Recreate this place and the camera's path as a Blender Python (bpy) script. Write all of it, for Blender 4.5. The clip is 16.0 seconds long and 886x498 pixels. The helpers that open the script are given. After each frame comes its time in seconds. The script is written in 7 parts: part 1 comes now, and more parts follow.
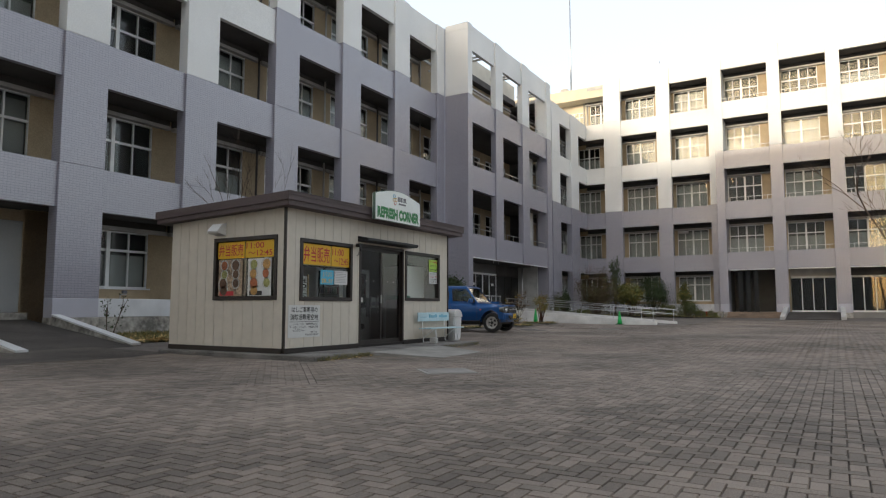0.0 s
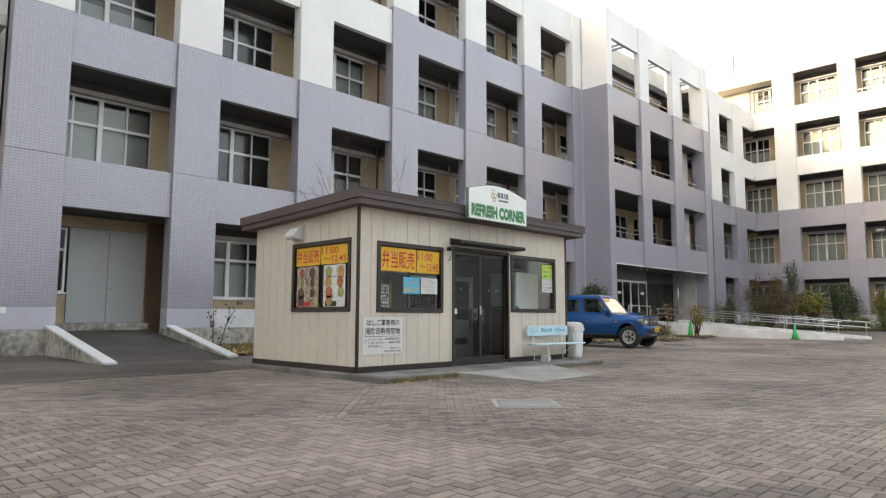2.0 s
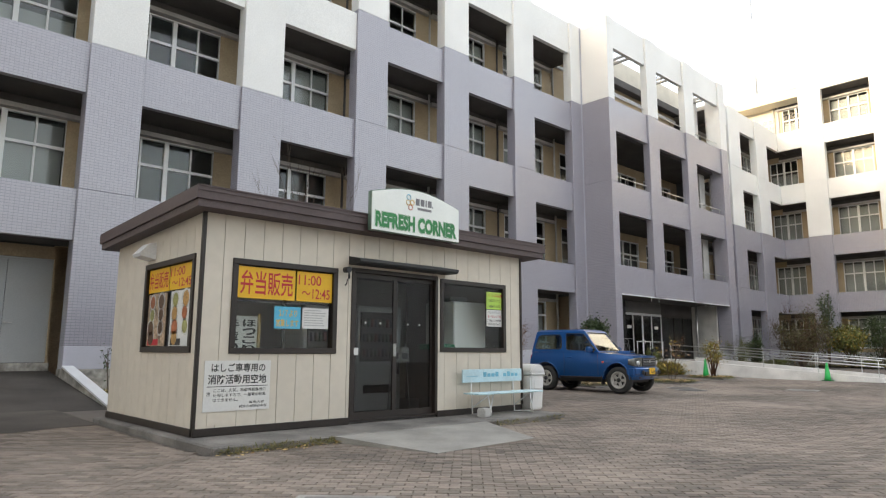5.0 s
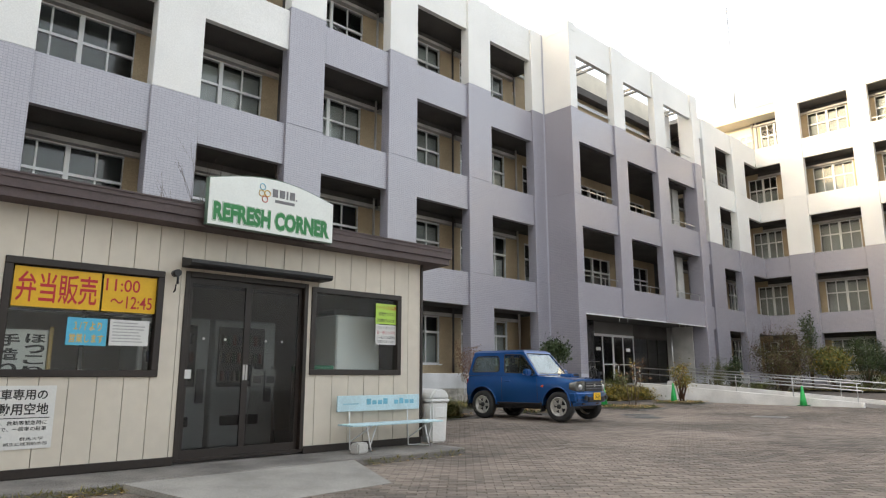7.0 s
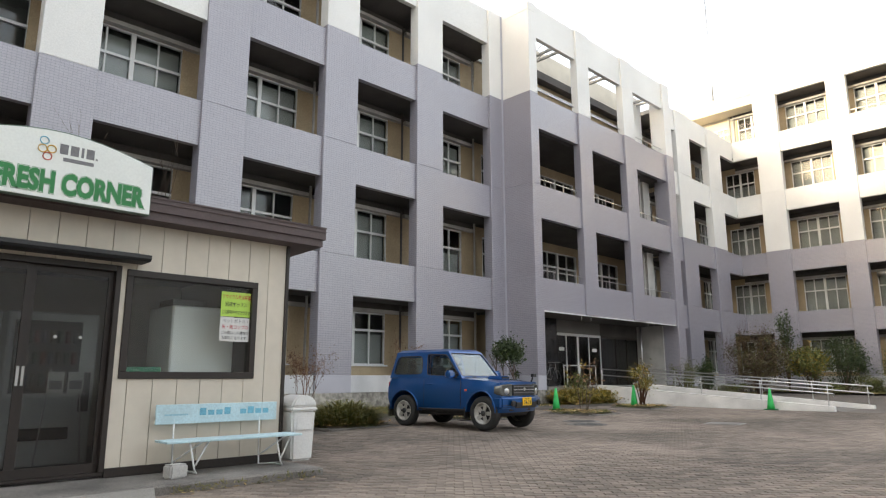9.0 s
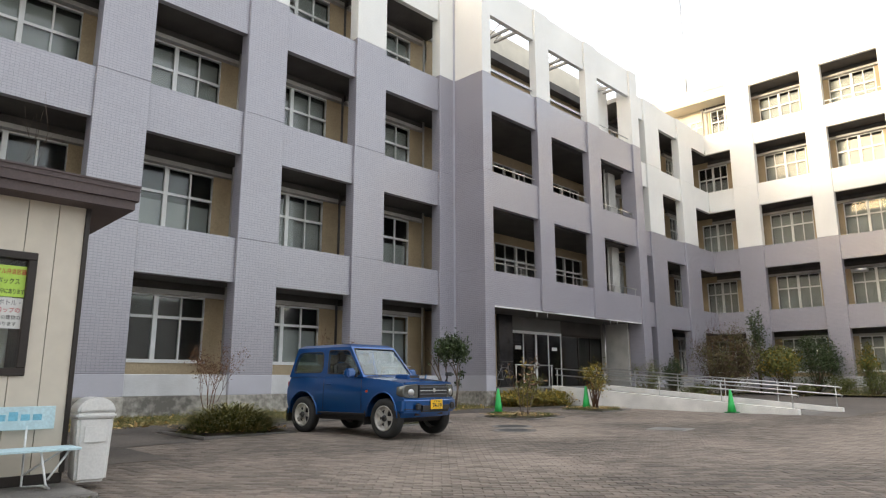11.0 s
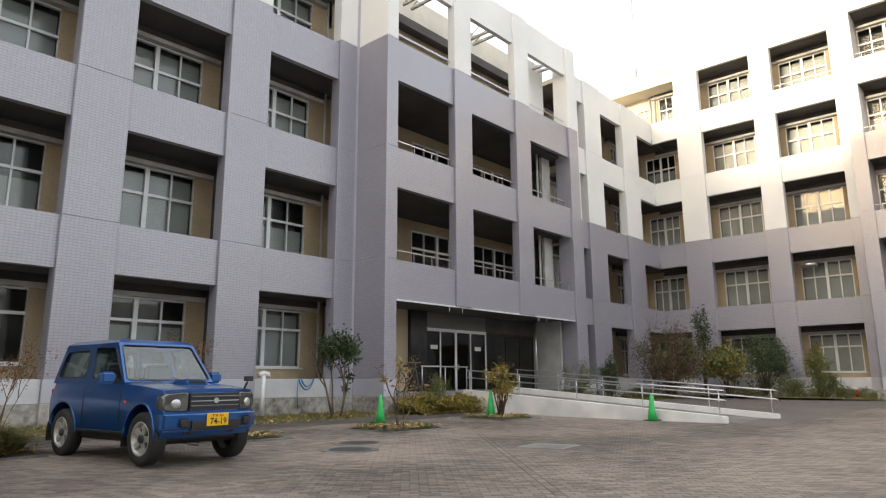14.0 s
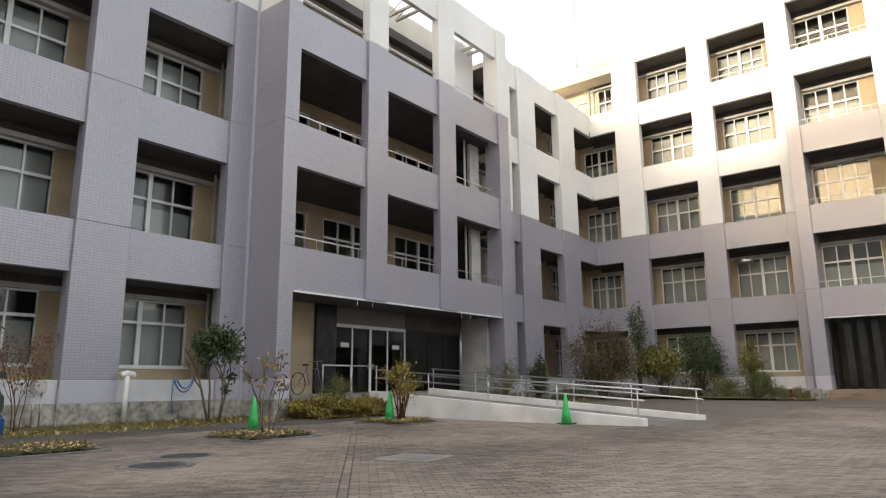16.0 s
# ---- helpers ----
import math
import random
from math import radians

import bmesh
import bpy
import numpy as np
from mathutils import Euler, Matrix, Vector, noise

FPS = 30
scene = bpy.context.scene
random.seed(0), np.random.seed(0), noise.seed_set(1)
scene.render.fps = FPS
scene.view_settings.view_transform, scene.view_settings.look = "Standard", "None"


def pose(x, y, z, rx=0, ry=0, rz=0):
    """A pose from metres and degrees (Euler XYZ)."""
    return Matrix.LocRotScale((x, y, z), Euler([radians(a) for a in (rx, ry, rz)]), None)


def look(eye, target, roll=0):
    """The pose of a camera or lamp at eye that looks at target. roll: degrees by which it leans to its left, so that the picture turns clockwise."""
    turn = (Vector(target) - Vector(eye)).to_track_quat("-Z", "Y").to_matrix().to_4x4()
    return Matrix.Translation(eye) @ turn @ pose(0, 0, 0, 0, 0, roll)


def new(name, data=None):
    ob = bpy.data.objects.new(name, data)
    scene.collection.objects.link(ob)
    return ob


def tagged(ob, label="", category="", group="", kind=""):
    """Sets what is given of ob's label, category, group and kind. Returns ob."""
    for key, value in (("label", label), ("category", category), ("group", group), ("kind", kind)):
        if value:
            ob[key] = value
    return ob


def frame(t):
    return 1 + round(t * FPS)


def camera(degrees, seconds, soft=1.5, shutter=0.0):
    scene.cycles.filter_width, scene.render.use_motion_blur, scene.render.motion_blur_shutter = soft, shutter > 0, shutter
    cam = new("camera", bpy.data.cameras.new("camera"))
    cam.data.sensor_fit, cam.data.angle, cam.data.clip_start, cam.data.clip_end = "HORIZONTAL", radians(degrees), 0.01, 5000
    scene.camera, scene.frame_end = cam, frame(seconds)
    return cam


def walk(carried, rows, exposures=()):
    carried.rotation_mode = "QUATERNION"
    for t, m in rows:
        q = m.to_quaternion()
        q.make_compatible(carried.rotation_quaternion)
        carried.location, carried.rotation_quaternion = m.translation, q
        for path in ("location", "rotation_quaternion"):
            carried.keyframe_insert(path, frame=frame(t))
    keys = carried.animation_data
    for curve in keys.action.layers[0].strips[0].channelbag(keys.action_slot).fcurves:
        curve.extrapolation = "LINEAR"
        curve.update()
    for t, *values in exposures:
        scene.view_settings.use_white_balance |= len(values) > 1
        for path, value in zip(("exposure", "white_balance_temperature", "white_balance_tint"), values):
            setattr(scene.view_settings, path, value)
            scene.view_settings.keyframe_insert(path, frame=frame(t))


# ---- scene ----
cam = camera(67.8, 16.0, soft=1.2)
PATH = [
    (0, (0.848, 0.216, 0.9), (2.559, 1.236, 1.077), 0.0),
    (0.5, (1.425, 0.247, 0.925), (2.992, 1.477, 1.098), 0.1),
    (1, (2.054, 0.314, 0.934), (3.576, 1.599, 1.108), 0.1),
    (1.5, (2.687, 0.436, 0.915), (4.127, 1.811, 1.101), 0.1),
    (2, (3.287, 0.483, 0.962), (4.706, 1.878, 1.167), 0.2),
    (2.5, (3.894, 0.644, 0.965), (5.291, 2.057, 1.193), 0.2),
    (3, (4.467, 0.806, 0.996), (5.843, 2.238, 1.236), 0.2),
    (5.5, (7.54, 1.225, 1.081), (8.879, 2.673, 1.412), 0.1),
    (6, (8.17, 1.275, 1.066), (9.511, 2.715, 1.423), 0.1),
    (6.5, (8.817, 1.247, 1.062), (10.161, 2.681, 1.434), 0.0),
    (7, (9.463, 1.313, 1.041), (10.811, 2.741, 1.422), -0.0),
    (7.5, (10.067, 1.34, 1.047), (11.419, 2.763, 1.429), 0.0),
    (8, (10.707, 1.385, 1.065), (12.064, 2.804, 1.447), -0.0),
    (8.5, (11.349, 1.44, 1.059), (12.71, 2.855, 1.442), -0.0),
    (9, (11.951, 1.493, 1.068), (13.318, 2.901, 1.453), -0.1),
    (11.5, (15.094, 1.805, 1.027), (16.498, 3.175, 1.416), -0.1),
    (12, (15.75, 1.835, 1.028), (17.161, 3.197, 1.418), -0.2),
    (12.5, (16.372, 1.855, 1.06), (17.79, 3.211, 1.451), -0.2),
    (13, (17.017, 1.921, 1.074), (18.446, 3.265, 1.467), -0.2),
    (13.5, (17.662, 1.964, 1.097), (19.105, 3.292, 1.492), -0.3),
    (14, (18.297, 2.032, 1.074), (19.751, 3.348, 1.468), -0.3),
    (14.5, (18.927, 2.101, 1.041), (20.41, 3.383, 1.439), -0.4),
    (15, (19.572, 2.159, 1.026), (21.065, 3.429, 1.422), -0.4),
    (15.5, (20.223, 2.177, 1.007), (21.756, 3.398, 1.407), -0.5),
    (16, (20.867, 2.295, 0.979), (22.407, 3.506, 1.381), -0.6),
]
EXPOSURES = [(0, 0.83, 6460, 9), (0.5, 1.22, 6540, 9), (1, 1.54, 6700, 9), (1.5, 1.74, 6700, 9), (3, 1.74, 6730, 9), (5.5, 1.7, 6770, 9), (9, 1.66, 6830, 9.5), (12.5, 1.64, 6870, 10), (14.5, 1.56, 6910, 10.5), (16, 1.46, 6900, 11)]
walk(cam, [(t, look(eye, target, roll)) for t, eye, target, roll in PATH], EXPOSURES)

# ---- world, sun, exposure ----
SUN_DIR = Vector((0.97, -0.10, -0.15)).normalized()   # the way the light travels
sun_data = bpy.data.lights.new("sun", "SUN")
sun_data.energy, sun_data.angle, sun_data.color = 1.35, radians(1.5), (1.0, 0.87, 0.68)
sun = new("sun", sun_data)
sun.rotation_mode = "QUATERNION"
sun.rotation_quaternion = SUN_DIR.to_track_quat("-Z", "Y")
world = bpy.data.worlds.new("world")
scene.world = world
world.use_nodes = True
_n, _l = world.node_tree.nodes, world.node_tree.links
_sky = _n.new("ShaderNodeTexSky")
_sky.sky_type, _sky.sun_disc = "NISHITA", False
_sky.sun_elevation = math.asin(-SUN_DIR.z)
_sky.sun_rotation = math.atan2(-SUN_DIR.x, -SUN_DIR.y)
_sky.air_density, _sky.dust_density, _sky.ozone_density = 1.0, 3.0, 1.0
_veil = _n.new("ShaderNodeMix")                      # a thin white overcast over the clear sky
_veil.data_type = "RGBA"
_veil.inputs[0].default_value = 0.33
_veil.inputs[7].default_value = (8.4, 8.5, 8.8, 1)
_l.new(_sky.outputs[0], _veil.inputs[6])
_l.new(_veil.outputs[2], _n["Background"].inputs[0])
_n["Background"].inputs[1].default_value = 0.15


# ---- materials ----
def nodes_of(name):
    m = bpy.data.materials.new(name)
    m.use_nodes = True
    return m, m.node_tree.nodes, m.node_tree.links, m.node_tree.nodes["Principled BSDF"]


def surface(name, color, rough=0.6, metal=0.0, vary=0.12, grain=40.0, stain=1.2, bump=0.1, tint=None, island=0.0, coat=0.0):
    """A painted, cast or natural surface: grain and stains at two scales, fine relief."""
    m, n, l, b = nodes_of(name)
    geo = n.new("ShaderNodeNewGeometry")
    fine, wide = n.new("ShaderNodeTexNoise"), n.new("ShaderNodeTexNoise")
    fine.inputs["Scale"].default_value, wide.inputs["Scale"].default_value = grain, stain
    fine.inputs["Detail"].default_value, wide.inputs["Detail"].default_value = 4, 5
    for tex in (fine, wide):
        l.new(geo.outputs["Position"], tex.inputs["Vector"])
    add = n.new("ShaderNodeMath")
    add.operation = "ADD"
    l.new(fine.outputs[0], add.inputs[0])
    l.new(wide.outputs[0], add.inputs[1])
    last = add.outputs[0]
    if island:
        info = n.new("ShaderNodeObjectInfo")
        mix0 = n.new("ShaderNodeMath")
        mix0.operation = "MULTIPLY_ADD"
        both = n.new("ShaderNodeMath")
        both.operation = "ADD"
        l.new(geo.outputs["Random Per Island"], both.inputs[0])
        l.new(info.outputs["Random"], both.inputs[1])
        fr = n.new("ShaderNodeMath")
        fr.operation = "FRACT"
        l.new(both.outputs[0], fr.inputs[0])
        cen = n.new("ShaderNodeMath")
        cen.operation = "SUBTRACT"
        cen.inputs[1].default_value = 0.5
        l.new(fr.outputs[0], cen.inputs[0])
        l.new(cen.outputs[0], mix0.inputs[0])
        mix0.inputs[1].default_value = island
        l.new(last, mix0.inputs[2])
        last = mix0.outputs[0]
    ramp = n.new("ShaderNodeValToRGB")
    lo = [max(0.0, c * (1 - vary * 2)) for c in (tint or color)]
    hi = [min(1.0, c * (1 + vary)) for c in color]
    ramp.color_ramp.elements[0].position, ramp.color_ramp.elements[1].position = 0.62, 1.3 if island else 1.25
    ramp.color_ramp.elements[1].position = 1.0
    half = n.new("ShaderNodeMath")
    half.operation = "MULTIPLY"
    half.inputs[1].default_value = 0.8
    l.new(last, half.inputs[0])
    ramp.color_ramp.elements[0].color, ramp.color_ramp.elements[1].color = (*lo, 1), (*hi, 1)
    l.new(half.outputs[0], ramp.inputs[0])
    l.new(ramp.outputs[0], b.inputs["Base Color"])
    b.inputs["Roughness"].default_value, b.inputs["Metallic"].default_value = rough, metal
    b.inputs["Coat Weight"].default_value = coat
    if bump:
        bp = n.new("ShaderNodeBump")
        bp.inputs["Strength"].default_value, bp.inputs["Distance"].default_value = bump, 0.01
        l.new(fine.outputs[0], bp.inputs["Height"])
        l.new(bp.outputs[0], b.inputs["Normal"])
    return m


def tiled(name, color, grout, wide=0.1, high=0.05, joint=0.13, rough=0.45):
    """Glazed mosaic tiles in straight rows, on upright walls that run along x or y."""
    m, n, l, b = nodes_of(name)
    geo = n.new("ShaderNodeNewGeometry")
    sep = n.new("ShaderNodeSeparateXYZ")
    l.new(geo.outputs["Position"], sep.inputs[0])

    def math_node(op, a, c=None):
        q = n.new("ShaderNodeMath")
        q.operation = op
        for i, v in enumerate((a, c)):
            if v is None:
                continue
            if hasattr(v, "node"):
                l.new(v, q.inputs[i])
            else:
                q.inputs[i].default_value = v
        return q.outputs[0]

    along = math_node("ADD", sep.outputs[0], sep.outputs[1])
    masks = []
    for value, size, frac in ((along, wide, joint * high / wide * 0.7), (sep.outputs[2], high, joint)):
        f = math_node("FRACT", math_node("ADD", math_node("DIVIDE", value, size), 400.0))
        masks.append(math_node("LESS_THAN", f, frac))
    line = math_node("MAXIMUM", masks[0], masks[1])
    wide_noise = n.new("ShaderNodeTexNoise")
    wide_noise.inputs["Scale"].default_value, wide_noise.inputs["Detail"].default_value = 0.5, 5
    l.new(geo.outputs["Position"], wide_noise.inputs["Vector"])
    cells = n.new("ShaderNodeTexWhiteNoise")
    cells.noise_dimensions = "2D"
    comb = n.new("ShaderNodeCombineXYZ")
    l.new(math_node("FLOOR", math_node("DIVIDE", along, wide)), comb.inputs[0])
    l.new(math_node("FLOOR", math_node("DIVIDE", sep.outputs[2], high)), comb.inputs[1])
    l.new(comb.outputs[0], cells.inputs["Vector"])
    shade = math_node("ADD", math_node("MULTIPLY", wide_noise.outputs[0], 0.5), math_node("MULTIPLY", cells.outputs[0], 0.3))
    tone = n.new("ShaderNodeMix")
    tone.data_type = "RGBA"
    tone.inputs[6].default_value = (*[c * 0.86 for c in color], 1)
    tone.inputs[7].default_value = (*[c * 1.14 for c in color], 1)
    l.new(shade, tone.inputs[0])
    mix = n.new("ShaderNodeMix")
    mix.data_type = "RGBA"
    l.new(line, mix.inputs[0])
    l.new(tone.outputs[2], mix.inputs[6])
    mix.inputs[7].default_value = (*grout, 1)
    l.new(mix.outputs[2], b.inputs["Base Color"])
    b.inputs["Roughness"].default_value = rough
    b.inputs["IOR"].default_value = 1.95
    bp = n.new("ShaderNodeBump")
    bp.inputs["Strength"].default_value, bp.inputs["Distance"].default_value, bp.invert = 0.5, 0.004, True
    l.new(line, bp.inputs["Height"])
    l.new(bp.outputs[0], b.inputs["Normal"])
    return m


def clear_glass(name, tint=(0.92, 0.94, 0.93), gain=1.0):
    """A flat pane: clear, with a gloss that grows at a grazing view."""
    m, n, l, b = nodes_of(name)
    n.remove(b)
    out = n["Material Output"]
    tr, gl, mix, lw, pw, sc = n.new("ShaderNodeBsdfTransparent"), n.new("ShaderNodeBsdfGlossy"), n.new("ShaderNodeMixShader"), n.new("ShaderNodeLayerWeight"), n.new("ShaderNodeMath"), n.new("ShaderNodeMath")
    tr.inputs[0].default_value = (*tint, 1)
    gl.inputs["Roughness"].default_value = 0.02
    lw.inputs[0].default_value = 0.5
    pw.operation, sc.operation = "POWER", "MULTIPLY_ADD"
    pw.inputs[1].default_value = 5.0
    sc.inputs[1].default_value, sc.inputs[2].default_value = 0.9 * gain, 0.04 * gain
    l.new(lw.outputs["Facing"], pw.inputs[0])
    l.new(pw.outputs[0], sc.inputs[0])
    l.new(sc.outputs[0], mix.inputs[0])
    l.new(tr.outputs[0], mix.inputs[1])
    l.new(gl.outputs[0], mix.inputs[2])
    l.new(mix.outputs[0], out.inputs["Surface"])
    return m


def glowing(name, color, power):
    m, n, l, b = nodes_of(name)
    b.inputs["Base Color"].default_value = (*color, 1)
    b.inputs["Emission Color"].default_value = (*color, 1)
    b.inputs["Emission Strength"].default_value = power
    return m


TILE = tiled("lavender_mosaic_tile", (0.305, 0.295, 0.345), (0.18, 0.175, 0.205), wide=0.1, high=0.072, joint=0.15, rough=0.3)
WHITE = surface("white_render", (0.74, 0.74, 0.725), 0.55, vary=0.05, grain=25, stain=0.4, bump=0.05)
PLINTH = surface("grey_painted_plinth", (0.46, 0.46, 0.52), 0.5, vary=0.06, stain=0.8)
PANEL = surface("white_plinth_panel", (0.62, 0.63, 0.65), 0.5, vary=0.1, stain=1.4)
CONCRETE = surface("stained_concrete", (0.37, 0.35, 0.315), 0.85, vary=0.3, grain=7, stain=0.9, bump=0.4)
PALE_CONCRETE = surface("pale_concrete", (0.50, 0.49, 0.47), 0.8, vary=0.14, grain=70, stain=1.6, bump=0.25)
BEIGE = surface("beige_wall_paint", (0.45, 0.355, 0.23), 0.7, vary=0.1, grain=30, stain=0.9)
# beige of the top storey, lightened to put its sunlight into the colour
LIT_BEIGE = surface("sunlit_beige_paint", (0.66, 0.59, 0.45), 0.65, vary=0.06)
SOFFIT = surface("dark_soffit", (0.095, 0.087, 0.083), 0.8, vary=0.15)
ALU = surface("pale_aluminium", (0.74, 0.75, 0.75), 0.4, 0.1, vary=0.05, bump=0.0)
WHITE_METAL = surface("white_metal", (0.75, 0.76, 0.76), 0.35, 0.1, vary=0.06, bump=0.03)
STEEL = surface("stainless_steel", (0.55, 0.55, 0.55), 0.3, 0.9, vary=0.05, bump=0.0)
BLIND = surface("pale_roller_blind", (0.36, 0.37, 0.365), 0.8, vary=0.08, grain=90, bump=0.05)
# walls of the unseen rooms, with the interior's shade put into the colour
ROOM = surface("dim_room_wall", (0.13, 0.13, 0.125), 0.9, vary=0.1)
GLASS = clear_glass("window_glass")
DARK_GLASS = clear_glass("tinted_glass", (0.52, 0.53, 0.53))
DOOR_GLASS = clear_glass("hut_door_glass", (0.62, 0.63, 0.63), 1.0)
BLACK = surface("black_plastic", (0.02, 0.02, 0.022), 0.5, vary=0.2)
DOOR_GREY = surface("grey_door_paint", (0.42, 0.44, 0.45), 0.45, vary=0.05, stain=0.7)
SILVER_BROWN = surface("brown_anodised", (0.035, 0.025, 0.02), 0.4, 0.2, vary=0.15)
ASPHALT = surface("old_asphalt", (0.070, 0.060, 0.052), 0.9, vary=0.3, grain=160, stain=0.8, bump=0.6)
YARD_ASPHALT = surface("worn_yard_asphalt", (0.098, 0.082, 0.069), 0.9, vary=0.35, grain=130, stain=0.5, bump=0.5)
PAVER = surface("grey_paving_brick", (0.228, 0.186, 0.153), 0.85, vary=0.3, grain=120, stain=0.33, bump=0.35, island=0.26)
SOIL = surface("bed_soil", (0.10, 0.075, 0.05), 0.95, vary=0.4, grain=60, stain=5, bump=0.8)
GRASS_EARTH = surface("grassy_earth", (0.13, 0.125, 0.05), 0.95, vary=0.4, grain=50, stain=3, bump=0.8)


# ---- mesh helpers ----
def part(name, bm, material, parent, label=""):
    me = bpy.data.meshes.new(name)
    bm.to_mesh(me)
    bm.free()
    for mt in material if isinstance(material, (list, tuple)) else [material]:
        me.materials.append(mt)
    ob = new(name, me)
    ob.parent = parent
    return tagged(ob, label)


def again(ob, m, parent=None):
    """Another part on the same mesh."""
    other = new(ob.name.split(".")[0], ob.data)
    other.parent = parent or ob.parent
    other.matrix_basis = m
    if "label" in ob:
        other["label"] = ob["label"]
    return other


def thing(name, m, label, category, group="", kind=""):
    ob = new(name)
    ob.matrix_basis = m
    return tagged(ob, label, category, group, kind)


def box(bm, x0, x1, y0, y1, z0, z1, mi=0):
    v = [bm.verts.new(p) for p in ((x0, y0, z0), (x1, y0, z0), (x1, y1, z0), (x0, y1, z0), (x0, y0, z1), (x1, y0, z1), (x1, y1, z1), (x0, y1, z1))]
    for q in ((3, 2, 1, 0), (4, 5, 6, 7), (0, 1, 5, 4), (1, 2, 6, 5), (2, 3, 7, 6), (3, 0, 4, 7)):
        bm.faces.new([v[i] for i in q]).material_index = mi
    return v


def boxed(*args, bevel=0.0, seg=1):
    bm = bmesh.new()
    box(bm, *args)
    if bevel:
        bmesh.ops.bevel(bm, geom=list(bm.edges), offset=bevel, segments=seg, affect="EDGES", clamp_overlap=True)
    return bm


def tube(bm, points, r, sides=8, r_end=None, cap=True):
    """A round bar along points."""
    pts = [Vector(p) for p in points]
    rings = []
    for i, p in enumerate(pts):
        d = (pts[min(i + 1, len(pts) - 1)] - pts[max(i - 1, 0)]).normalized()
        side = d.cross(Vector((0, 0, 1)) if abs(d.z) < 0.95 else Vector((1, 0, 0))).normalized()
        up = side.cross(d)
        rr = r if r_end is None else r + (r_end - r) * i / max(1, len(pts) - 1)
        rings.append([bm.verts.new(p + (side * math.cos(a) + up * math.sin(a)) * rr) for a in (2 * math.pi * k / sides for k in range(sides))])
    for a, c in zip(rings, rings[1:]):
        for k in range(sides):
            f = bm.faces.new((a[k], a[(k + 1) % sides], c[(k + 1) % sides], c[k]))
            f.smooth = True
    if cap:
        bm.faces.new(rings[0][::-1])
        bm.faces.new(rings[-1])


def prism(bm, outline, y0, y1, mi=0):
    """An outline in (x, z), from y0 to y1."""
    a = [bm.verts.new((x, y0, z)) for x, z in outline]
    c = [bm.verts.new((x, y1, z)) for x, z in outline]
    n = len(outline)
    bm.faces.new(a).material_index = mi
    bm.faces.new(c[::-1]).material_index = mi
    for i in range(n):
        bm.faces.new((a[i], c[i], c[(i + 1) % n], a[(i + 1) % n])).material_index = mi
    bmesh.ops.recalc_face_normals(bm, faces=list(bm.faces))


def ground_z(x, y):
    z = float(np.interp(x, [-60, 8, 16, 21, 26, 36, 46, 55, 90], [-0.1, -0.1, -0.1, -0.01, 0.0, 0.02, 0.08, 0.2, 0.25]))
    return z + 0.08 * float(np.interp(y, [11, 17], [0, 1]))


# ---- ground ----
def build_ground():
    xs = [-1500, -300, -100, -60, -30, -10] + list(range(-4, 60, 2)) + [64, 75, 90, 150, 400, 1500]
    ys = [-1500, -300, -100, -50, -25, -15] + list(range(-10, 24, 2)) + [30, 60, 150, 400, 1500]
    bm = bmesh.new()
    grid = [[bm.verts.new((x, y, ground_z(x, y) - 0.02)) for y in ys] for x in xs]
    for i in range(len(xs) - 1):
        for j in range(len(ys) - 1):
            bm.faces.new((grid[i][j], grid[i + 1][j], grid[i + 1][j + 1], grid[i][j + 1]))
    me = bpy.data.meshes.new("ground")
    bm.to_mesh(me)
    bm.free()
    me.materials.append(GROUND)
    return tagged(new("ground", me), "grey worn courtyard ground with brick paving", "ground", kind="structure")


def paved_ground():
    m, n, l, b = nodes_of("courtyard_ground")
    geo, mp, br = n.new("ShaderNodeNewGeometry"), n.new("ShaderNodeMapping"), n.new("ShaderNodeTexBrick")
    mp.inputs["Rotation"].default_value[2] = radians(45)
    l.new(geo.outputs["Position"], mp.inputs[0])
    l.new(mp.outputs[0], br.inputs["Vector"])
    br.inputs["Scale"].default_value = 1.0
    br.inputs["Brick Width"].default_value, br.inputs["Row Height"].default_value = 0.2, 0.1
    br.inputs["Mortar Size"].default_value = 0.006
    br.inputs["Color1"].default_value, br.inputs["Color2"].default_value = (0.170, 0.149, 0.132, 1), (0.138, 0.120, 0.106, 1)
    br.inputs["Mortar"].default_value = (0.075, 0.065, 0.056, 1)
    wide = n.new("ShaderNodeTexNoise")
    wide.inputs["Scale"].default_value, wide.inputs["Detail"].default_value = 0.4, 6
    l.new(geo.outputs["Position"], wide.inputs["Vector"])
    mix = n.new("ShaderNodeMix")
    mix.data_type, mix.blend_type = "RGBA", "MULTIPLY"
    ramp = n.new("ShaderNodeValToRGB")
    ramp.color_ramp.elements[0].position, ramp.color_ramp.elements[1].position = 0.3, 0.7
    ramp.color_ramp.elements[0].color, ramp.color_ramp.elements[1].color = (0.75, 0.74, 0.73, 1), (1.1, 1.08, 1.06, 1)
    l.new(wide.outputs[0], ramp.inputs[0])
    mix.inputs[0].default_value = 1.0
    l.new(br.outputs["Color"], mix.inputs[6])
    l.new(ramp.outputs[0], mix.inputs[7])
    l.new(mix.outputs[2], b.inputs["Base Color"])
    b.inputs["Roughness"].default_value = 0.9
    return m


GROUND = paved_ground()
build_ground()


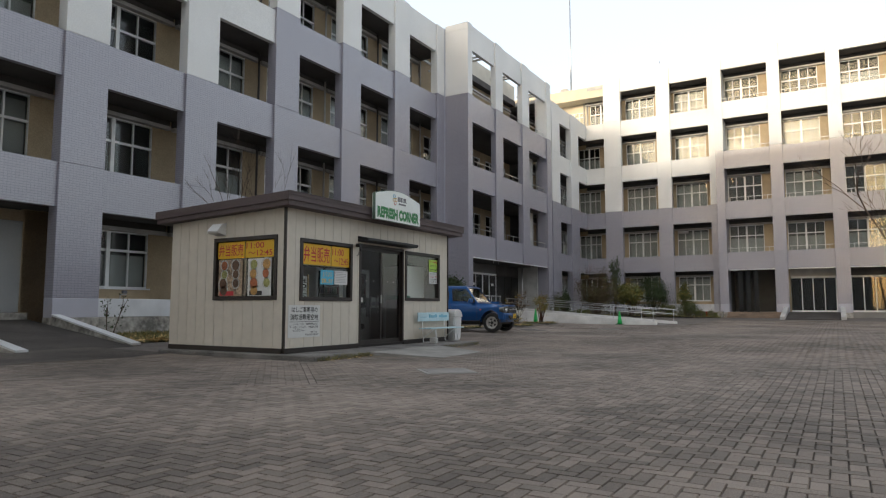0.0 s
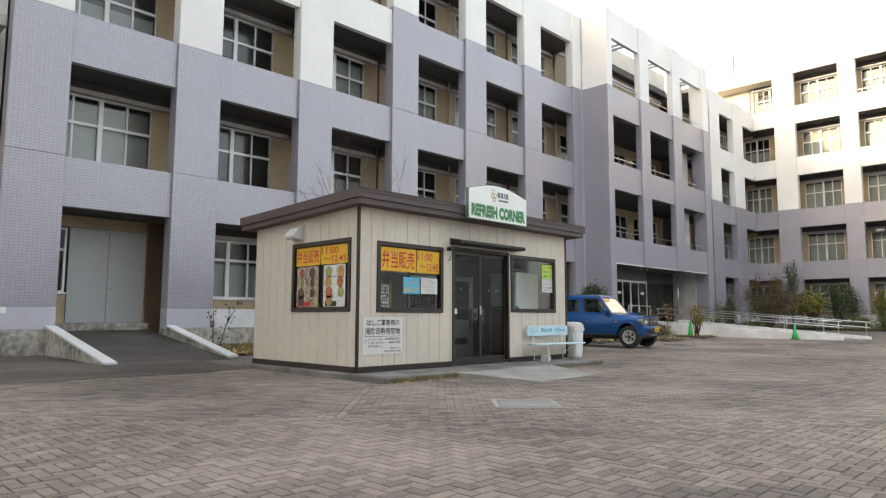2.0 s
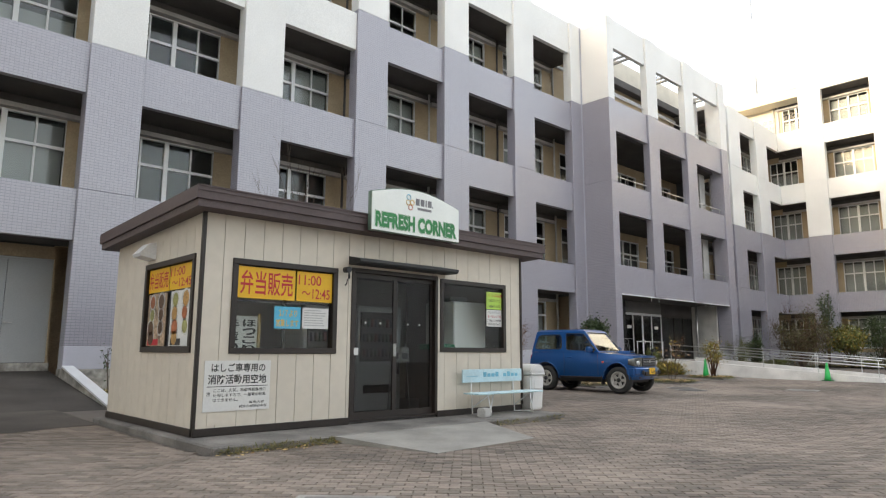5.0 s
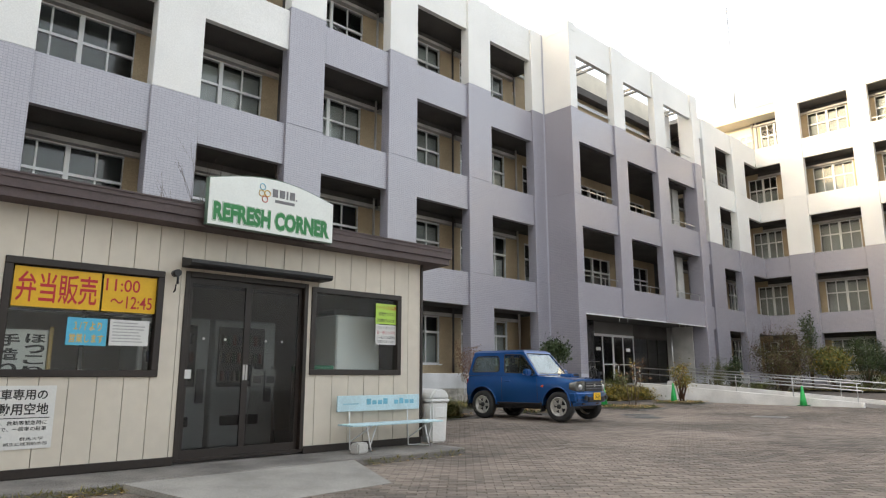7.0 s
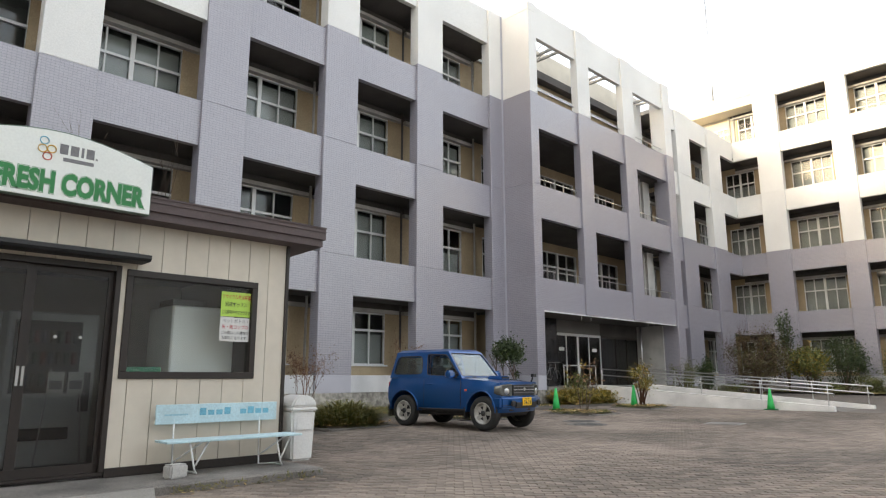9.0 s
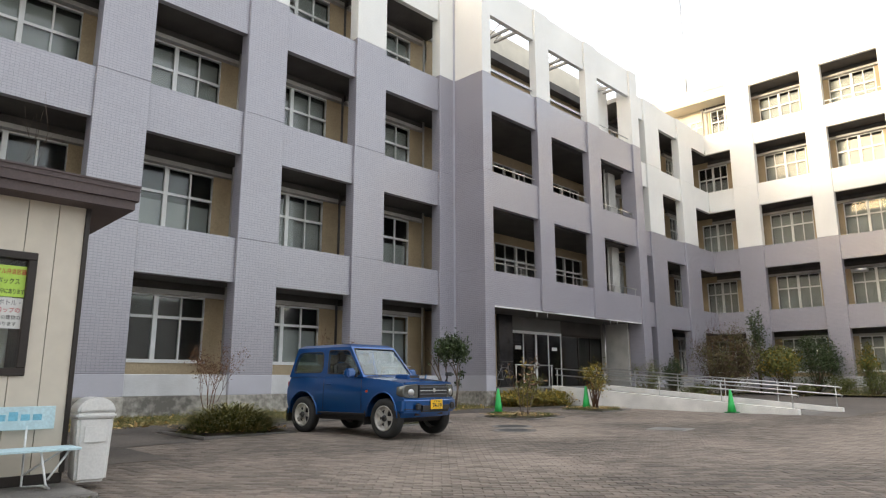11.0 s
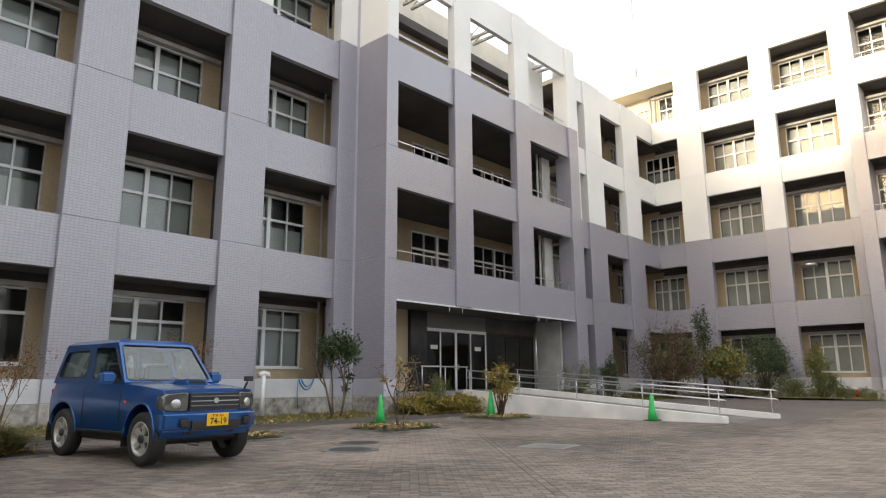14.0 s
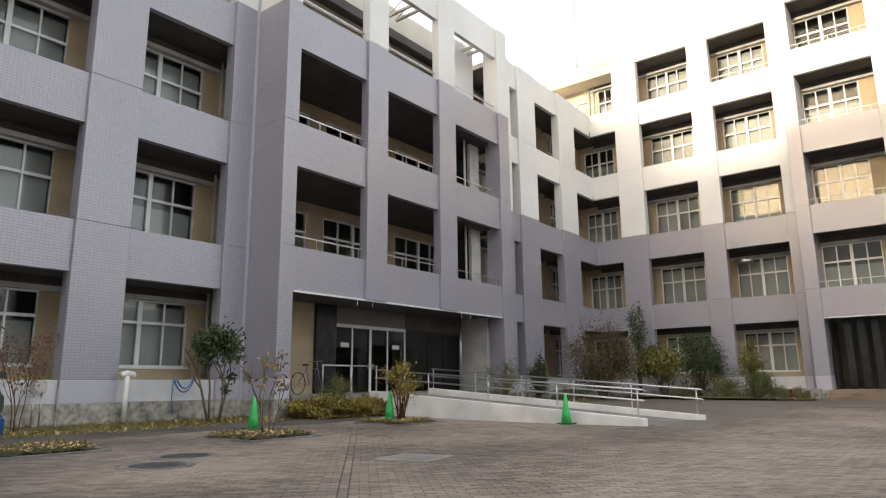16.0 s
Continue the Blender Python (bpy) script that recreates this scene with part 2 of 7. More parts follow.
def asphalt_sheet(name, x0, x1, y0, y1, label):
    """A thin asphalt layer that follows the ground, with an uneven southern edge."""
    bm = bmesh.new()
    r = random.Random(3)
    nx, ny = max(2, int((x1 - x0) / 0.6)), max(2, int((y1 - y0) / 0.6))
    g = [[bm.verts.new((x0 + (x1 - x0) * i / nx, y0 + (y1 - y0) * j / ny + (r.uniform(-0.16, 0.16) if j == 0 else 0), 0)) for j in range(ny + 1)] for i in range(nx + 1)]
    for row in g:
        for v in row:
            v.co.z = ground_z(v.co.x, v.co.y) + 0.006
    for i in range(nx):
        for j in range(ny):
            bm.faces.new((g[i][j], g[i + 1][j], g[i + 1][j + 1], g[i][j + 1]))
    return tagged(part(name, bm, YARD_ASPHALT, None), label, "asphalt", kind="structure")


asphalt_sheet("asphalt_lane_1", -30.0, 10.2, 12.4, 18.9, "dark patched asphalt lane beside the hut")
asphalt_sheet("asphalt_lane_2", 17.05, 35.6, 15.05, 16.6, "dark asphalt lane along the grass strip")
asphalt_sheet("asphalt_lane_3", 16.85, 19.85, 12.9, 15.04, "dark asphalt patch behind the hut")
asphalt_sheet("asphalt_lane_4", 16.85, 18.6, 11.2, 12.896, "dark asphalt patch beside the hut")

# ---- the buildings ----
TOP = [3.76, 7.58, 11.46, 15.38, 19.26]     # undersides of the spandrels
SILL = [0.0, 5.05, 8.92, 12.82, 16.70]      # tops of the spandrels
DEPTH = 1.75                                 # pillar front to window wall


def shell(name, m, label):
    return thing(name, m, label, "building")


CACHE = {}


def place(key, name, bm_maker, material, parent, loc, label=""):
    """A part that shares its mesh with alike parts."""
    if key in CACHE:
        ob = new(name, CACHE[key])
        ob.parent = parent
        if label:
            ob["label"] = label
    else:
        ob = part(name, bm_maker(), material, parent, label)
        CACHE[key] = ob.data
    ob.matrix_basis = Matrix.Translation(loc)
    return ob


def window(parent, x0, z0, wide, high, d, cols=4, rows=(0.66,), blind=0.5, heavy=None):
    """An aluminium window in the wall at depth d: frame, panes, blind. x0, z0: its lower corner."""
    split = rows[0] if rows else 1.0

    t = 0.05

    def frame_mesh():
        bm = bmesh.new()
        rings = [[bm.verts.new((x, y, z)) for x, z in ((o, o), (wide - o, o), (wide - o, high - o), (o, high - o))] for y, o in ((-0.06, 0.0), (0.06, 0.0), (0.06, t), (-0.06, t))]
        for p, q in zip(rings, rings[1:] + rings[:1]):
            for i in range(4):
                bm.faces.new((p[i], p[(i + 1) % 4], q[(i + 1) % 4], q[i]))
        bmesh.ops.recalc_face_normals(bm, faces=list(bm.faces))
        return bm

    win = place(("frame", round(wide, 2), round(high, 2)), "window", frame_mesh, ALU, parent, (x0, d, z0))
    for c in range(1, cols):
        w = 0.065 if c == (heavy or cols // 2) else 0.026
        dd = 0.055 if w > 0.03 else 0.035
        place(("mullion", w, round(high, 2)), "mullion", lambda: boxed(-w, w, -dd, dd, t, high - t), ALU, win, (wide * c / cols, 0, 0))
    if rows:
        place(("transom", round(wide, 2)), "transom", lambda: boxed(t, wide - t, -0.045, 0.045, -0.04, 0.04), ALU, win, (0, 0, high * split))
    place(("sill", round(wide, 2)), "sill", lambda: boxed(-0.06, wide + 0.06, -0.14, 0.0, -0.05, -0.002), ALU, win, (0, 0, 0))
    cw = wide / cols
    for r, (a, c) in enumerate(((0.05, high * split - 0.04), (high * split + 0.04, high - 0.05)) if rows else ((0.05, high - 0.05),)):
        for i in range(cols):
            p = place(("pane", round(cw, 3), round(a, 2), round(c, 2)), "pane", lambda: boxed(0.03, cw - 0.03, -0.004, 0.004, a, c), GLASS, win, (cw * i, 0.012 * (i % 2), 0))
            p.visible_shadow = False
    if blind > 0:
        hb = (high - 0.1) * blind
        place(("blind", round(wide, 2), round(hb, 2), round(high, 2)), "blind", lambda: boxed(0.06, wide - 0.06, -0.006, 0.006, 0.06, hb), BLIND, win, (0, 0.16, 0), "pale lowered blind")
    return win


def back_wall(parent, x0, x1, z0, z1, d, win, mat=BEIGE):
    """The wall behind a balcony, with the opening win = (x, z, wide, high)."""
    wx, wz, ww, wh = win
    key = ("wall", round(x1 - x0, 2), round(z1 - z0, 2), round(wx - x0, 2), round(wz - z0, 2), round(ww, 2), round(wh, 2), mat.name)

    def make():
        bm = bmesh.new()
        L, H, a, c = x1 - x0, z1 - z0, wx - x0, wz - z0
        if a > 0.01:
            box(bm, 0, a, 0, 0.18, 0, H)
        if L - a - ww > 0.01:
            box(bm, a + ww, L, 0, 0.18, 0, H)
        if c > 0.01:
            box(bm, a, a + ww, 0, 0.18, 0, c)
        if H - c - wh > 0.01:
            box(bm, a, a + ww, 0, 0.18, c + wh, H)
        return bm
    return place(key, "back_wall", make, mat, parent, (x0, d, z0), "beige painted wall behind the balcony")


def pillar(parent, x0, x1, low, split, top, base=0.62, d1=0.45):
    """A tiled pillar, white above split, on a painted plinth and a concrete base."""
    w = x1 - x0
    segs = (("concrete_base", CONCRETE, low, base, 0.02), ("plinth", PLINTH, base, 1.17, 0.0), ("pillar", TILE, 1.17, split, 0.0), ("pillar", WHITE, split, top, -0.004))
    # the facing is laid storey by storey, with a joint at each sill
    cuts = []
    for name, mat, a, c, proud in segs:
        zs = [a] + [z for z in SILL[1:] if a + 0.3 < z < c - 0.3] + [c]
        cuts += [(name, mat, p, q, proud) for p, q in zip(zs, zs[1:])]
    segs = cuts
    for name, mat, a, c, proud in segs:
        if c - a > 0.02:
            place((name, mat.name, round(w, 2), round(a, 2), round(c, 2), round(d1, 2)), name,
                  lambda: boxed(-proud, w + proud, -proud, d1, a, c, bevel=0.012), mat, parent, (x0, 0, 0))


def spandrel(parent, x0, x1, z0, z1, mat, d=0.1, thick=0.2):
    w = x1 - x0
    place(("spandrel", round(w, 2), round(z0, 2), round(z1, 2), mat.name), "spandrel", lambda: boxed(0, w, d, d + thick, z0, z1), mat, parent, (x0, 0, 0))


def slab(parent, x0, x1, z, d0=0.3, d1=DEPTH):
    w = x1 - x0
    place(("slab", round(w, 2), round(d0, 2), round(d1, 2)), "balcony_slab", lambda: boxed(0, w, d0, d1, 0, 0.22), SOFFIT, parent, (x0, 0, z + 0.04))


def closing(parent, x0, x1, d0, d1, top, low=-0.2):
    """Roof, floors and rear walls that close a wing behind its window wall."""
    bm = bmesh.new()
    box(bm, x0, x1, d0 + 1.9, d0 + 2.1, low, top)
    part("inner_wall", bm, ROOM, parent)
    bm = bmesh.new()
    box(bm, x0, x1, d1 - 0.2, d1, low, top)
    part("rear_wall", bm, WHITE, parent)
    part("roof", boxed(x0 + 0.01, x1 - 0.01, 0.31, d1 - 0.21, top - 0.75, top - 0.5), PALE_CONCRETE, parent, "flat concrete roof")


def wing(parent, openings, low, levels, split, wins, top, blinds, skip_ground=(), open_top=(), left=None):
    """openings: (x0, x1) between the pillars; split(x, z): whether the face is white there."""
    for i, (a, c) in enumerate(openings):
        for n in range(levels):
            z0, z1 = SILL[n], TOP[n]
            floor = (TOP[n - 1] + 0.26) if n else low
            last = n == levels - 1
            nxt = SILL[n + 1] if not last else top
            mid = (a + c) / 2
            if not (last and i in open_top):
                spandrel(parent, a, c, z1, nxt, WHITE if z1 + 0.4 > split(mid) else TILE)
                slab(parent, a, c, z1)
                if i:
                    slab(parent, openings[i - 1][1], a, z1, 0.452)
            if n == 0 and i in skip_ground:
                continue
            wx, wz, ww, wh = wins(i, n, a, c)
            back_wall(parent, openings[i - 1][1] if i else (left(n) if left else a - 0.3), c, floor, z1 + 0.04, DEPTH, (wx, wz, ww, wh))
            window(parent, wx, wz, ww, wh, DEPTH + 0.08, blind=blinds(i, n))
            bw = c - a
            # shade under the soffit, put into a dark strip along the wall top
            place(("beam", round(bw, 2), round(z1 - wz - wh, 2)), "head_shade_strip", lambda: boxed(-0.6, bw + 0.6, -0.12, -0.002, 0.13, z1 - wz - wh + 0.036), SOFFIT, parent, (a, DEPTH, wz + wh), "dark wall strip with the soffit's shade in its colour")
            place(("band", round(bw, 2)), "head_trim", lambda: boxed(-0.6, bw + 0.6, -0.2, -0.002, 0.0, 0.128), PALE_CONCRETE, parent, (a, DEPTH, wz + wh), "pale metal trim above the window")
            if n == 0:
                # painted panel and concrete base under the ground-floor window
                w = c - a
                place(("panel", round(w, 2)), "plinth_panel", lambda: boxed(0.004, w - 0.004, 0.1, DEPTH, 0.62, 1.17, bevel=0.01), PANEL, parent, (a, 0, 0), "white plinth panel under the window")
                place(("cbase", round(w, 2), low), "concrete_base", lambda: boxed(0.02, w - 0.02, 0.06, DEPTH, low, 0.616), CONCRETE, parent, (a, 0, 0))


rng = random.Random(5)
# west wing, whose pillars stand at y = 19
west = shell("west_wing", pose(0, 19.0, 0), "four-storey school wing in lavender tile and white render")
PITCH, FIRST, PIL = 4.13, 6.97, 1.35
west_open = [(FIRST + PITCH * k + PIL, FIRST + PITCH * (k + 1)) for k in range(6)]


def west_split(x):
    return 8.9 if x < 19.2 else 12.95


for k in range(7):
    x0 = FIRST + PITCH * k
    pillar(west, x0, x0 + PIL if k < 6 else 32.66, -0.25, west_split(x0), 16.95)


def west_window(i, n, a, c):
    z = 1.55 if n == 0 else (TOP[n - 1] + 1.1)
    top = TOP[n] - 0.32
    return (a - 0.14, z, 2.96, top - z)


wing(west, west_open, -0.25, 4, west_split, west_window, 16.95, lambda i, n: rng.choice((0.6, 0.97, 0.62, 0.97, 0.97, 0.0)), skip_ground=(0,))
part("back_wall", boxed(31.752, 32.66, DEPTH, DEPTH + 0.18, -0.25, 16.0), BEIGE, west, "beige wall beside the projecting block")
for z in TOP[:4]:
    slab(west, west_open[5][1], 32.66, z, 0.452)
closing(west, FIRST - 3, 32.66, DEPTH, 14, 16.95)
part("end_wall", boxed(32.45, 32.655, DEPTH, 13.9, 14.4, 16.9), WHITE, west)
part("end_wall", boxed(FIRST, FIRST + 0.2, DEPTH, 13.9, -0.2, 16.9), WHITE, west)

# porch block, which stands forward to y = 17.5
porch = shell("porch_block", pose(0, 17.5, 0), "projecting tiled block with an open entrance porch")
block_open = [(33.13, 36.13), (37.13, 40.08), (41.14, 44.36)]
for (a, c), ground in (((32.6, 33.13), True), ((36.13, 37.13), False), ((40.08, 41.14), False), ((44.36, 45.15), True)):
    if ground:
        pillar(porch, a, c, -0.2, 12.95, 17.1, d1=1.495 if a < 34 else 0.8)
    else:
        w = c - a
        place(("bpil", w), "pillar", lambda: boxed(0, w, 0, 0.36, 3.72, 12.95, bevel=0.012), TILE, porch, (a, 0, 0))
        place(("bpilw", w), "pillar", lambda: boxed(0, w, 0.004, 0.36, 12.95, 17.1, bevel=0.012), WHITE, porch, (a, 0, 0))
for a, c in block_open:
    spandrel(porch, a, c, 3.72, 5.05, TILE)
    spandrel(porch, a, c, 7.55, 8.95, TILE)
    spandrel(porch, a, c, 11.45, 12.95, TILE)
    spandrel(porch, a, c, 15.62, 17.1, WHITE)
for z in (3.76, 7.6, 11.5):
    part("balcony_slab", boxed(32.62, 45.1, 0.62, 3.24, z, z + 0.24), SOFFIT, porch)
part("edge_trim", boxed(33.2, 44.3, 0.06, 0.1, 3.68, 3.735), WHITE_METAL, porch, "white metal edge along the beam")

# corner wing between the block and the east wing
corner = shell("corner_wing", pose(0, 18.3, 0), "narrow corner wing, lavender tile below and white above")
corner_open = [(46.65, 47.35), (49.05, 51.55), (53.4, 55.6)]
for a, c in ((45.15, 46.65), (47.35, 49.05), (51.55, 53.4)):
    pillar(corner, a, c, -0.2, 8.95, 16.7)


def corner_window(i, n, a, c):
    z = 1.4 if n == 0 else (TOP[n - 1] + 1.1)
    return (a + 0.02, z, (c - a) * 0.85, TOP[n] - 0.34 - z)


wing(corner, corner_open, -0.2, 4, lambda x: 8.95, corner_window, 16.7, lambda i, n: rng.choice((0.6, 0.97, 0.97)))
closing(corner, 45.2, 58.6, DEPTH, 13, 16.7)

# east wing across the end of the courtyard, front at x = 55.6
east = shell("east_wing", pose(55.6, 18.3, 0, 0, 0, -90), "five-storey school wing with deep balconies, sunlit above")
EY = 18.3
spans = [(18.3, 16.8), (15.35, 12.4), (11.3, 8.4), (7.17, 4.01), (3.16, 0.19), (-0.69, -3.66), (-4.54, -7.51), (-8.39, -11.36)]
STEP_S = EY - 7.78                           # where the southern half steps forward
east_open = [(EY - a, EY - c) for a, c in spans]


def east_split(s):
    return 8.95 if s < 10 else 12.9


front = shell("projecting_wing", pose(54.4, 18.3, 0, 0, 0, -90), "five-storey school wing front with an entrance passage")
for k, ((a, c), (e, f)) in enumerate(zip(east_open, east_open[1:] + [(EY + 12.3, 0)])):
    if k == 2:
        pillar(east, c, STEP_S, -0.2, 8.95, 20.6, base=0.55)
        pillar(front, STEP_S, e, -0.2, 12.9, 20.6, base=0.55, d1=1.64)
    else:
        pillar(east if k < 2 else front, c, e, -0.2, east_split(c), 20.6, base=0.55)


def east_window(i, n, a, c):
    z = 1.45 if n == 0 else (TOP[n - 1] + 1.1)
    if i == 0:
        return (-1.35 if n < 4 else -0.2, z, 1.95 if n < 4 else 1.9, TOP[n] - 0.36 - z)
    return (a + 0.0, z, 2.42, TOP[n] - 0.36 - z)


wing(east, east_open[:3], -0.2, 5, east_split, east_window, 20.6, lambda i, n: rng.choice((0.62, 0.97, 0.97, 0.6)), open_top=(0,), left=lambda n: -1.74 if n < 4 else -0.305)
wing(front, east_open[3:], -0.2, 5, east_split, lambda i, n, a, c: east_window(i + 3, n, a, c), 20.6, lambda i, n: rng.choice((0.62, 0.97, 0.0, 0.6)), skip_ground=(0, 1, 2, 3, 4), left=lambda n: STEP_S + 0.1)
closing(east, 0, STEP_S, DEPTH, 14, 20.6)
closing(front, STEP_S + 0.01, 30.6, DEPTH, 15.2, 20.6)
part("inner_wall", boxed(-12, 0.0 - 0.002, DEPTH + 1.9, DEPTH + 2.1, -0.2, 19.2), ROOM, east)
# its end behind the corner wing, with a beige top storey
part("back_wall", boxed(-12, -0.31, DEPTH, DEPTH + 0.2, 16.0, 19.3), LIT_BEIGE, east, "beige wall above the lower roof")
part("roof", boxed(-12, 1.49, 0.35, 13.7, 19.2, 20.2, bevel=0.02), LIT_BEIGE, east, "overhanging beige roof slab")
window(east, -2.6, 17.1, 1.9, 1.3, DEPTH - 0.07, blind=0.5)
for x in (-0.75, -0.45):
    bm = bmesh.new()
    tube(bm, [(x, DEPTH - 0.08, 16.2), (x, DEPTH - 0.08, 19.2)], 0.07, 8)
    part("downpipe", bm, PALE_CONCRETE, east)
# the inside corner, where the two balconies meet
part("back_wall", boxed(55.61, 57.5, DEPTH, DEPTH + 0.18, -0.2, 16.0), BEIGE, corner, "beige wall in the inside corner")
for z in TOP[:4]:
    part("balcony_slab", boxed(55.6, 57.34, 0.1, DEPTH - 0.002, z + 0.04, z + 0.26), SOFFIT, corner)
for n in range(4):
    z0, z1 = TOP[n], SILL[n + 1] if n < 3 else 16.7
    bm = bmesh.new()
    box(bm, 55.601, 55.899, 0.1, 0.3, z0, z1)
    box(bm, 55.7, 55.899, 0.001, 0.099, z0, z1)
    part("corner_spandrel", bm, TILE if z0 < 8 else WHITE, corner)
# the recessed stair bay at the west end
part("back_wall", boxed(1.5, 6.96, 1.75, 1.95, -0.2, 16.9), BEIGE, west, "beige wall of the recessed stair bay")
for z in (4.4, 8.2, 12.1):
    part("landing", boxed(2.0, 6.95, 0.5, 1.74, z, z + 0.3, bevel=0.02), PALE_CONCRETE, west, "grey concrete landing edge")
# plain unseen blocks, added to close the courtyard and cut sun and sky
for name, m, size, high in (("closing_block_1", pose(-14, 5, 0), (10, 19), 23), ("closing_block_2", pose(-32, 14.2, 0), (12, 19.2), 25), ("closing_block_4", pose(-32, 30, 0), (12, 12.3), 29), ("closing_block_3", pose(20, -34, 0), (90, 12), 9), ("closing_block_5", pose(-4, -17, 0), (30, 10), 24)):
    ob = part(name, boxed(-size[0] / 2, size[0] / 2, -size[1] / 2 if name[-1] != "2" else 0, size[1] / 2, -0.3, high), WHITE, None)
    ob.matrix_basis = m
    tagged(ob, "unseen plain pale block added to shade the courtyard", "building", kind="structure")

# ---- lettering ----
def lettering(body, material, parent, m, wide, high, name="lettering", label="", bold=0.0, deep=0.001):
    """Words as a flat mesh that fills wide x high; its lower left corner lies at m, letters in m's x and y."""
    cu = bpy.data.curves.new(name, "FONT")
    cu.body, cu.size, cu.extrude, cu.offset, cu.resolution_u = body, 1.0, 0.0, bold, 3
    tmp = new(name + "_curve", cu)
    dg = bpy.context.evaluated_depsgraph_get()
    me = bpy.data.meshes.new_from_object(tmp.evaluated_get(dg))
    bpy.data.objects.remove(tmp)
    bpy.data.curves.remove(cu)
    if not len(me.vertices):
        return None
    co = np.zeros(len(me.vertices) * 3)
    me.vertices.foreach_get("co", co)
    co = co.reshape(-1, 3)
    lo, hi = co.min(0), co.max(0)
    co[:, 0] = (co[:, 0] - lo[0]) / max(1e-6, hi[0] - lo[0]) * wide
    co[:, 1] = (co[:, 1] - lo[1]) / max(1e-6, hi[1] - lo[1]) * high
    co[:, 2] = deep
    me.vertices.foreach_set("co", co.ravel())
    me.materials.clear()
    me.materials.append(material)
    ob = new(name, me)
    ob.parent = parent
    ob.matrix_basis = m
    return tagged(ob, label)


def bars(parent, m, wide, rows, gap, material, seed=1):
    """Writing too small to read: bars of its size."""
    r = random.Random(seed)
    for k in range(rows):
        w = wide * r.uniform(0.7, 1.0)
        ob = part("text_line", boxed(0, w, -0.0005, 0.0005, -k * gap - gap * 0.35, -k * gap), material, parent)
        ob.matrix_basis = m


FRONT = pose(0, 0, 0, 90, 0, 0)            # letters that face -y
SIDE = pose(0, 0, 0, 90, 0, -90)           # letters that face -x

SIDING = surface("cream_siding", (0.60, 0.548, 0.465), 0.55, vary=0.035, grain=6, stain=0.7, bump=0.03, island=0.12)
FASCIA = surface("brown_fascia", (0.088, 0.062, 0.062), 0.6, vary=0.1, stain=1.5)
BROWN = surface("dark_brown_frame", (0.021, 0.014, 0.011), 0.5, vary=0.15)
YELLOW = surface("yellow_poster", (0.72, 0.42, 0.010), 0.5, vary=0.03, bump=0)
RED_INK = surface("red_ink", (0.46, 0.016, 0.024), 0.5, vary=0.05, bump=0)
PAPER = surface("white_paper", (0.66, 0.66, 0.64), 0.6, vary=0.03, bump=0)
BLUE_CARD = surface("sky_blue_card", (0.08, 0.42, 0.62), 0.5, vary=0.04, bump=0)
GREEN_CARD = surface("lime_card", (0.45, 0.68, 0.10), 0.5, vary=0.04, bump=0)
BLACK_INK = surface("black_ink", (0.02, 0.02, 0.02), 0.6, vary=0.1, bump=0)
GREY_INK = surface("grey_ink", (0.18, 0.18, 0.19), 0.6, vary=0.1, bump=0)
GREEN_INK = surface("green_ink", (0.01, 0.20, 0.045), 0.4, vary=0.06, bump=0)
SIGN_WHITE = surface("sign_face", (0.76, 0.79, 0.76), 0.3, vary=0.03, stain=2, bump=0)
MACHINE = surface("vending_white", (0.74, 0.75, 0.75), 0.4, vary=0.05, bump=0)
PALE_BLUE = surface("pale_blue_bench_paint", (0.50, 0.68, 0.74), 0.4, vary=0.08, stain=3)
WHITE_PLASTIC = surface("white_plastic", (0.72, 0.72, 0.71), 0.35, vary=0.05, stain=2)
FLOOR_GREY = surface("hut_floor", (0.22, 0.22, 0.22), 0.5, vary=0.15)

# ---- the sales hut ----
HX, HY, HZ = 10.40, 9.54, 0.0
HW, HD, HH = 6.33, 3.45, 2.98
hut = thing("sales_hut", pose(HX, HY, HZ), "cream prefabricated sales hut with brown roof fascia", "hut")
W1, W2, DR = (0.42, 2.10, 1.04, 2.32), (4.21, 5.89, 1.07, 2.33), (2.36, 4.15, 0.03, 2.36)
SW = (0.20, 2.05, 1.05, 2.36)               # side window: y range, z range


def siding(length, openings, top, thickness, m):
    """Upright boards with grooves between them, cut at the openings."""
    pitch = 0.283
    n = round(length / pitch)
    pitch = length / n
    for k in range(n):
        a, c = k * pitch, (k + 1) * pitch
        cuts = sorted({a, c, *[min(max(v, a), c) for o in openings for v in o[:2]]})
        for p, q in zip(cuts, cuts[1:]):
            if q - p < 0.012:
                continue
            mid = (p + q) / 2
            zs = [(0.10, top)]
            for o in openings:
                if o[0] < mid < o[1]:
                    zs = [s for z0, z1 in zs for s in ((z0, min(z1, o[2])), (max(z0, o[3]), z1)) if s[1] - s[0] > 0.02]
            for z0, z1 in zs:
                ob = part("siding_board", boxed(p + (0.004 if p == a else 0), q - (0.004 if q == c else 0), 0, thickness, z0, z1), SIDING, hut)
                ob.matrix_basis = m


siding(HW, (W1, W2, DR), HH, 0.03, pose(0, 0, 0))
siding(HD, ((HD - SW[1], HD - SW[0], SW[2], SW[3]),), HH - 0.06, 0.03, pose(0, HD, 0, 0, 0, -90))
siding(HD, (), HH - 0.06, 0.03, pose(HW, 0, 0, 0, 0, 90))


